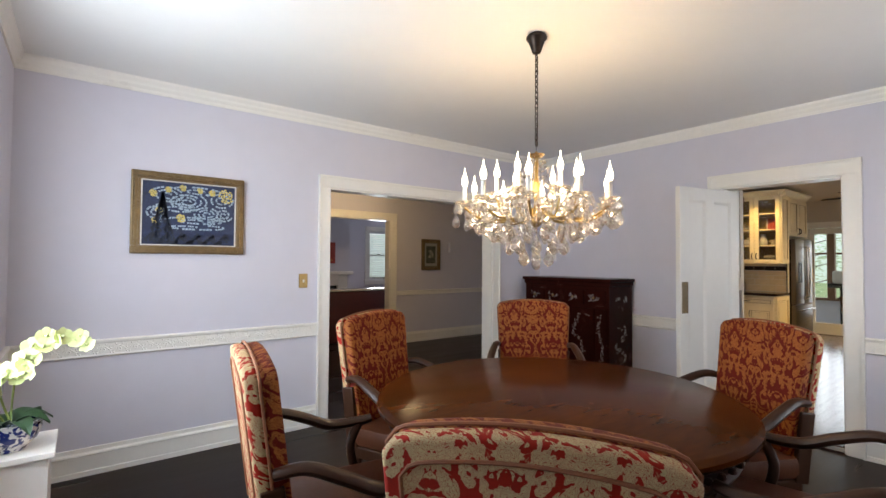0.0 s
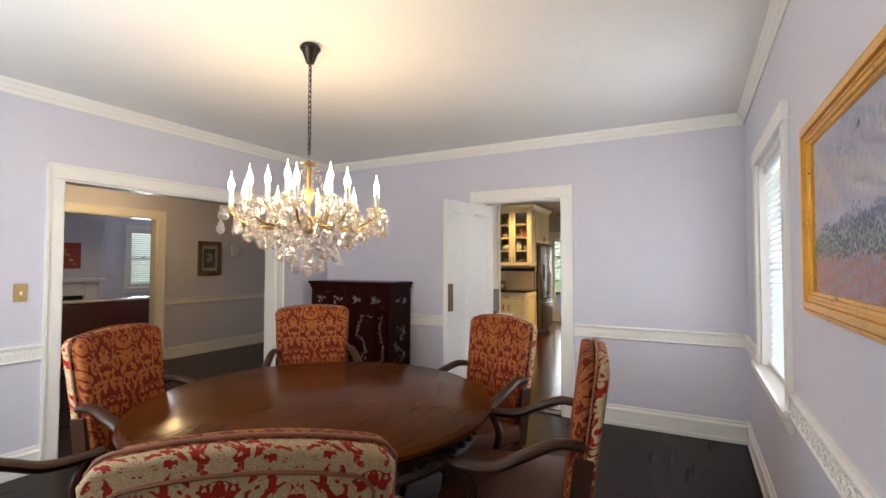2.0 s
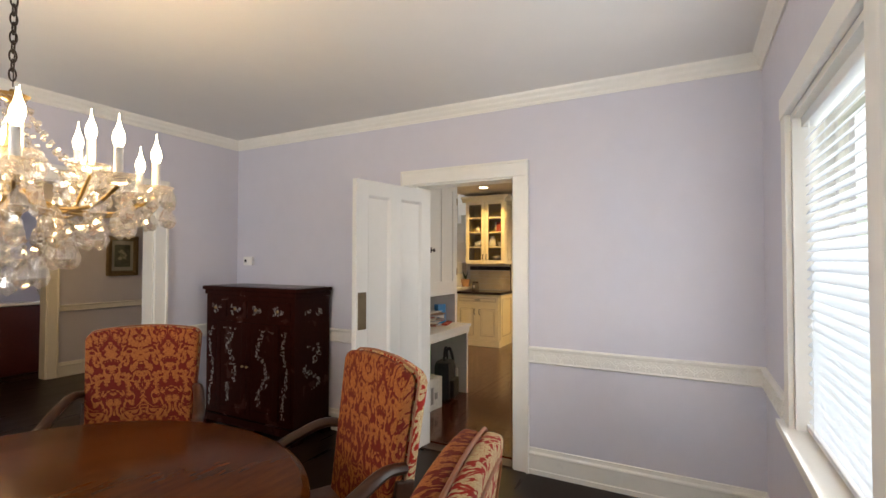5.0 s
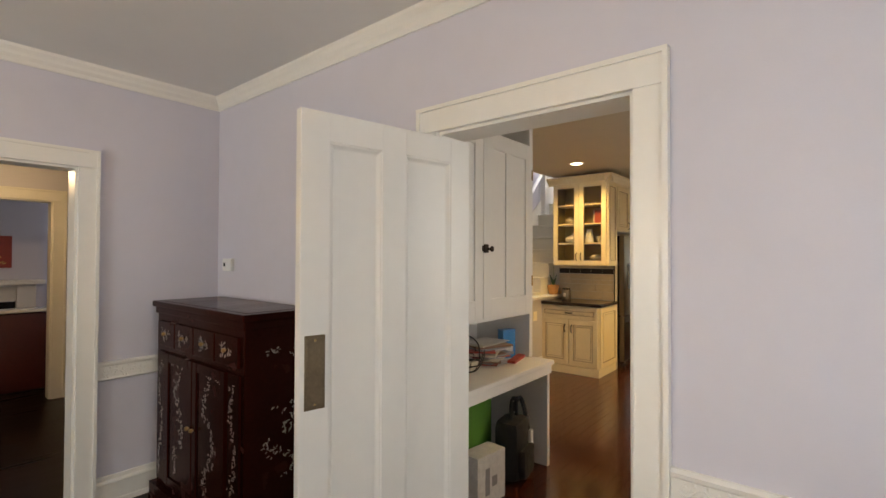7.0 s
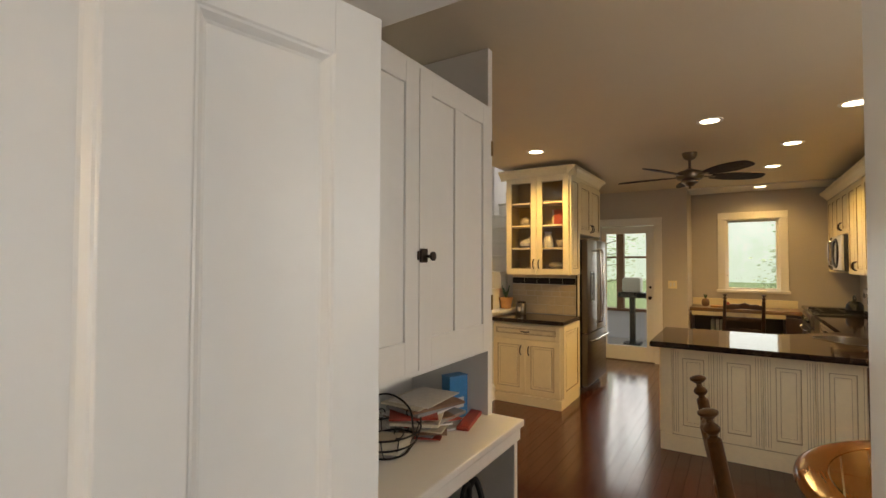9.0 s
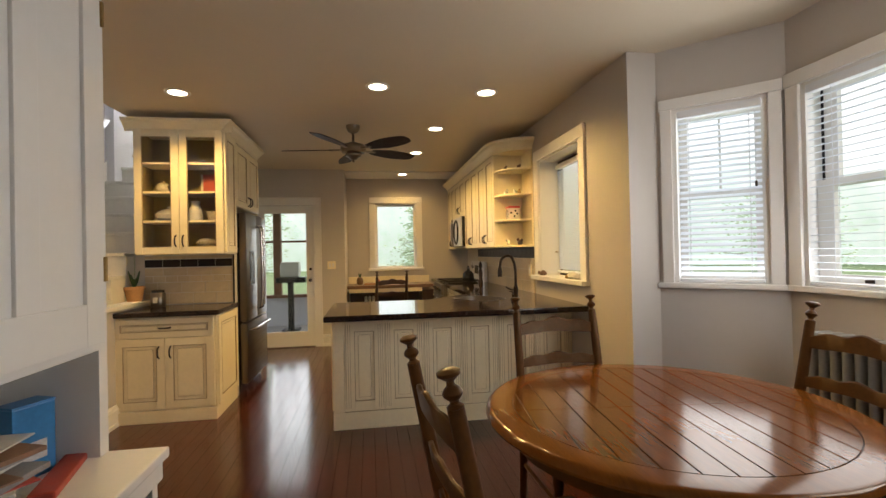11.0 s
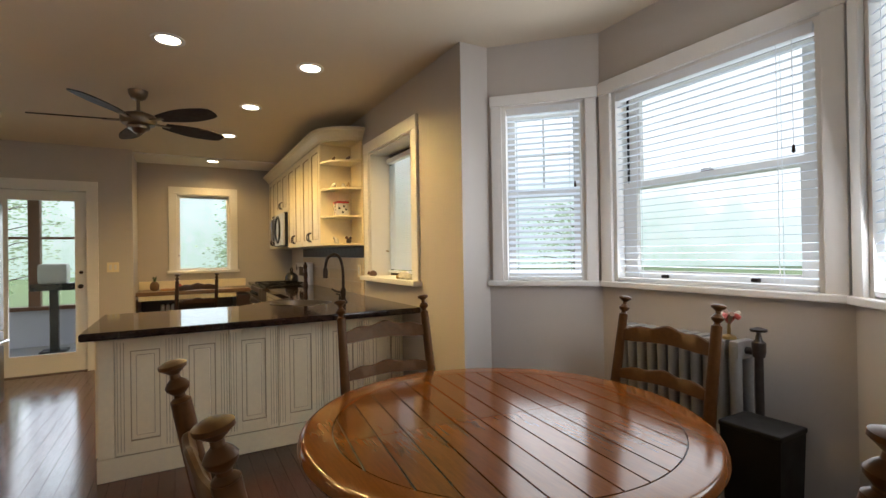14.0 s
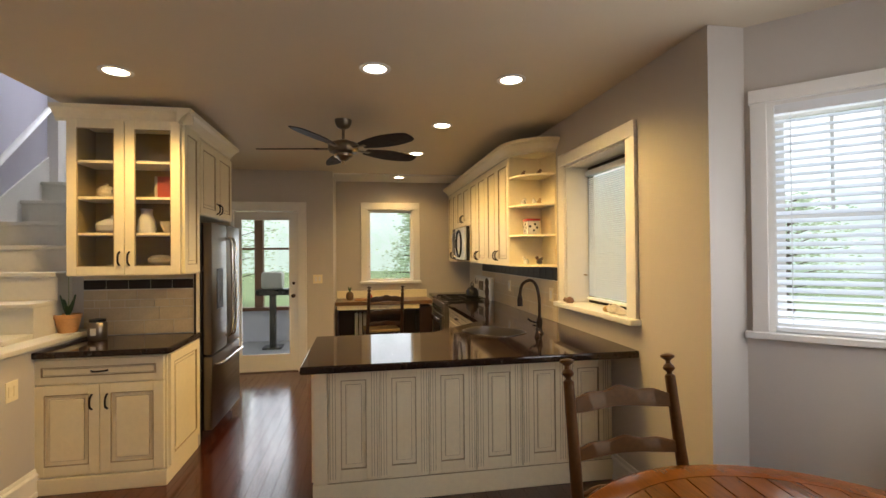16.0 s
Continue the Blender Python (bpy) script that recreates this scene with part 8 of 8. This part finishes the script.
FIGS = [mat("figure_" + n, c, 0.4, vary=0.4, scale=60) for n, c in (("brown", (0.14, 0.07, 0.04)), ("white", (0.6, 0.56, 0.48)), ("ochre", (0.4, 0.26, 0.1)), ("dark", (0.05, 0.04, 0.04)))]
rnd = random.Random(21)
for z, items in ((0.018, ((9.43, 0.40, 1), (9.36, 0.30, 3), (9.42, 0.28, 0))), (0.548, ((9.44, 0.42, 1), (9.36, 0.30, 2), (9.40, 0.33, 1))), (0.808, ((9.44, 0.42, 0), (9.36, 0.30, 0)))):
    for x, y, c in items:
        t = thing("figurine", (x, y, 1.39 + z), rnd.uniform(0, 360), "small animal figurine on a shelf", "figurine", "figurines on the corner shelves")
        s = rnd.uniform(0.8, 1.25)
        part("figure_body", lathe([(0.014 * s, 0), (0.024 * s, 0.01 * s), (0.022 * s, 0.03 * s), (0.012 * s, 0.045 * s)], 10, pose(0, 0, 0)), FIGS[c], t, "", True)
        part("figure_head", lathe([(0.004 * s, 0), (0.014 * s, 0.008 * s), (0.013 * s, 0.02 * s), (0.003 * s, 0.028 * s)], 10, pose(0.018 * s, 0, 0.035 * s)), FIGS[c], t, "", True)
for x, c, s in ((8.98, 0, 1.3), (8.30, 1, 1.6), (8.22, 1, 1.2), (8.40, 2, 1.0)):
    t = thing("sill_ornament", (x, 0.20, 1.1), rnd.uniform(0, 360), "small shell and animal ornament on the window sill", "ornament", "ornaments on the sink sill")
    part("figure_body", lathe([(0.016 * s, 0), (0.03 * s, 0.012 * s), (0.024 * s, 0.03 * s), (0.006 * s, 0.042 * s)], 10), FIGS[c], t, "", True)
    part("figure_head", lathe([(0.004 * s, 0), (0.014 * s, 0.008 * s), (0.003 * s, 0.026 * s)], 10, pose(0.03 * s, 0, 0.012 * s)), FIGS[c], t, "", True)
slatted_blind(pose(8.98, 0.03, 1.1, 0, 0, 180), 0.82, 0.03, 1.07, 60, 48, 0.018, "fine white window blind lowered part way")

# tile splash behind the south run
t = thing("backsplash_south", (9.2, 0.2, 0.912), 0, "beige stone tile backsplash with dark border", "backsplash", kind="structure")
part("grout_bed", box(0, 3.29, 0, 0.003, 0, 0.478), CREAMPAINT, t)
tile_wall(t, 0.0, 2.5, [(0.0, 0.12, 0.3, 0.0, TILE), (0.12, 0.12, 0.3, 0.15, TILE), (0.24, 0.115, 0.3, 0.0, TILE), (0.357, 0.118, 0.15, 0.0, DTILE)], lambda u, z: pose(2.5 - u, 0.003, z, 0, 0, 180), None)
for x in (9.32, 10.5):
    t = thing("outlet", (x, 0.209, 1.14), 0, "cream outlet plate on the tiles", "outlet", "outlets on the tiles")
    part("plate", box(-0.04, 0.04, 0.0, 0.007, -0.06, 0.06, 0.002), CREAM, t)
    part("socket", box(-0.018, 0.018, 0.007, 0.009, -0.035, 0.035, 0.002), WHITEP, t)
# stairs
t = thing("stairs", (0, 0, 0), 0, "cream painted wooden stairs rising beside the kitchen", "stairs", kind="structure")
for k in range(1, 19):
    x = 9.5 + 0.26 * (k - 8)
    part("tread", box(x - 0.025, x + 0.26, 4.015, 4.745, 0.20 * k - 0.03, 0.20 * k, 0.006), CREAMPAINT, t)
    part("riser", box(x, x + 0.02, 4.015, 4.745, 0.20 * (k - 1), 0.20 * k - 0.03), CREAMPAINT, t)
ss = bmesh.new()
for k in range(2, 19):
    x = 9.5 + 0.26 * (k - 8)
    add_box(ss, x + 0.004, x + 0.264, 4.017, 4.035, max(0.0, 0.20 * (k - 3)), 0.20 * k - 0.031)
part("side_string", ss, CREAMPAINT, t)
sk = bmesh.new()
add_prism(sk, [(9.5 - 0.26 * 7 - 0.05, 0.0), (9.5 + 0.26 * 10, 0.20 * 17), (9.5 + 0.26 * 10, 0.20 * 17 + 0.36), (9.5 - 0.26 * 7 - 0.05, 0.36)], 0, 0.015, Matrix(((1, 0, 0, 0), (0, 0, -1, 4.749), (0, 1, 0, 0), (0, 0, 0, 1))))
part("skirt_board", sk, TRIM, t, "white skirt board")
t = thing("handrail", (0, 0, 0), 0, "white painted wall handrail", "handrail", kind="structure")
part("rail", tube([(8.2, 4.71, 0.76), (10.34, 4.71, 2.885)], 0.036, 8, None, 0.45), TRIM, t, "", True)
for x in (8.6, 9.4, 10.2):
    z = 0.76 + (x - 8.2) * 0.993
    part("bracket", tube([(x, 4.75, z - 0.05), (x, 4.715, z - 0.02)], 0.01, 6), TRIM, t)
solo("stair_wall_return", box(10.38, 13.0, 4.66, 4.75, 1.9, 5.0), TRIM, "white painted return of the stairwell wall", "wall", "structure")

# kitchen floor strips
floor = bpy.data.objects["floor_kitchen"]
rnd = random.Random(4)
PW = 0.083
meshes = {}
cnt = 0
rest_v, rest_f = [], []
for row in range(53):
    y0 = -0.48 + row * PW
    x = 4.862 - rnd.uniform(0, 1.0)
    while x < 11.75:
        Ln = rnd.choice((0.9, 1.2, 1.5, 1.8))
        a, b = max(x, 4.862), min(x + Ln, 11.75)
        if b - a > 0.05:
            key = round(b - a, 2)
            if cnt < 300 and y0 > 0.1 and a < 10.5 and y0 < 3.2:
                if key not in meshes:
                    ob = part("plank", box(0, key - 0.0015, 0, PW - 0.0018, -0.013, 0.0), CHERRY, floor)
                    meshes[key] = ob.data
                else:
                    ob = new("plank", meshes[key])
                    ob.parent = floor
                ob.matrix_basis = pose(a, y0, rnd.uniform(-0.0006, 0.0))
                cnt += 1
            else:
                n = len(rest_v)
                rest_v += [(px, py, pz) for pz in (-0.013, -0.0003) for px, py in ((a, y0), (b - 0.0015, y0), (b - 0.0015, y0 + PW - 0.0018), (a, y0 + PW - 0.0018))]
                rest_f += [tuple(n + i for i in f) for f in ((4, 5, 6, 7), (0, 1, 5, 4), (1, 2, 6, 5), (2, 3, 7, 6), (3, 0, 4, 7))]
        x += Ln
me = bpy.data.meshes.new("plank_rest")
me.from_pydata(rest_v, [], rest_f)
me.materials.append(mat("cherry_floor_planks_far", (0.058, 0.013, 0.006), 0.20, spec=0.35, vary=0.3, scale=3, bump=0.10, bump_scale=14, stretch=(0.25, 4, 1), island=0.8, coat=0.25))
ob = new("plank_rest", me)
ob.parent = floor
tagged(ob, "red-brown cherry floor strips", kind="stuff")
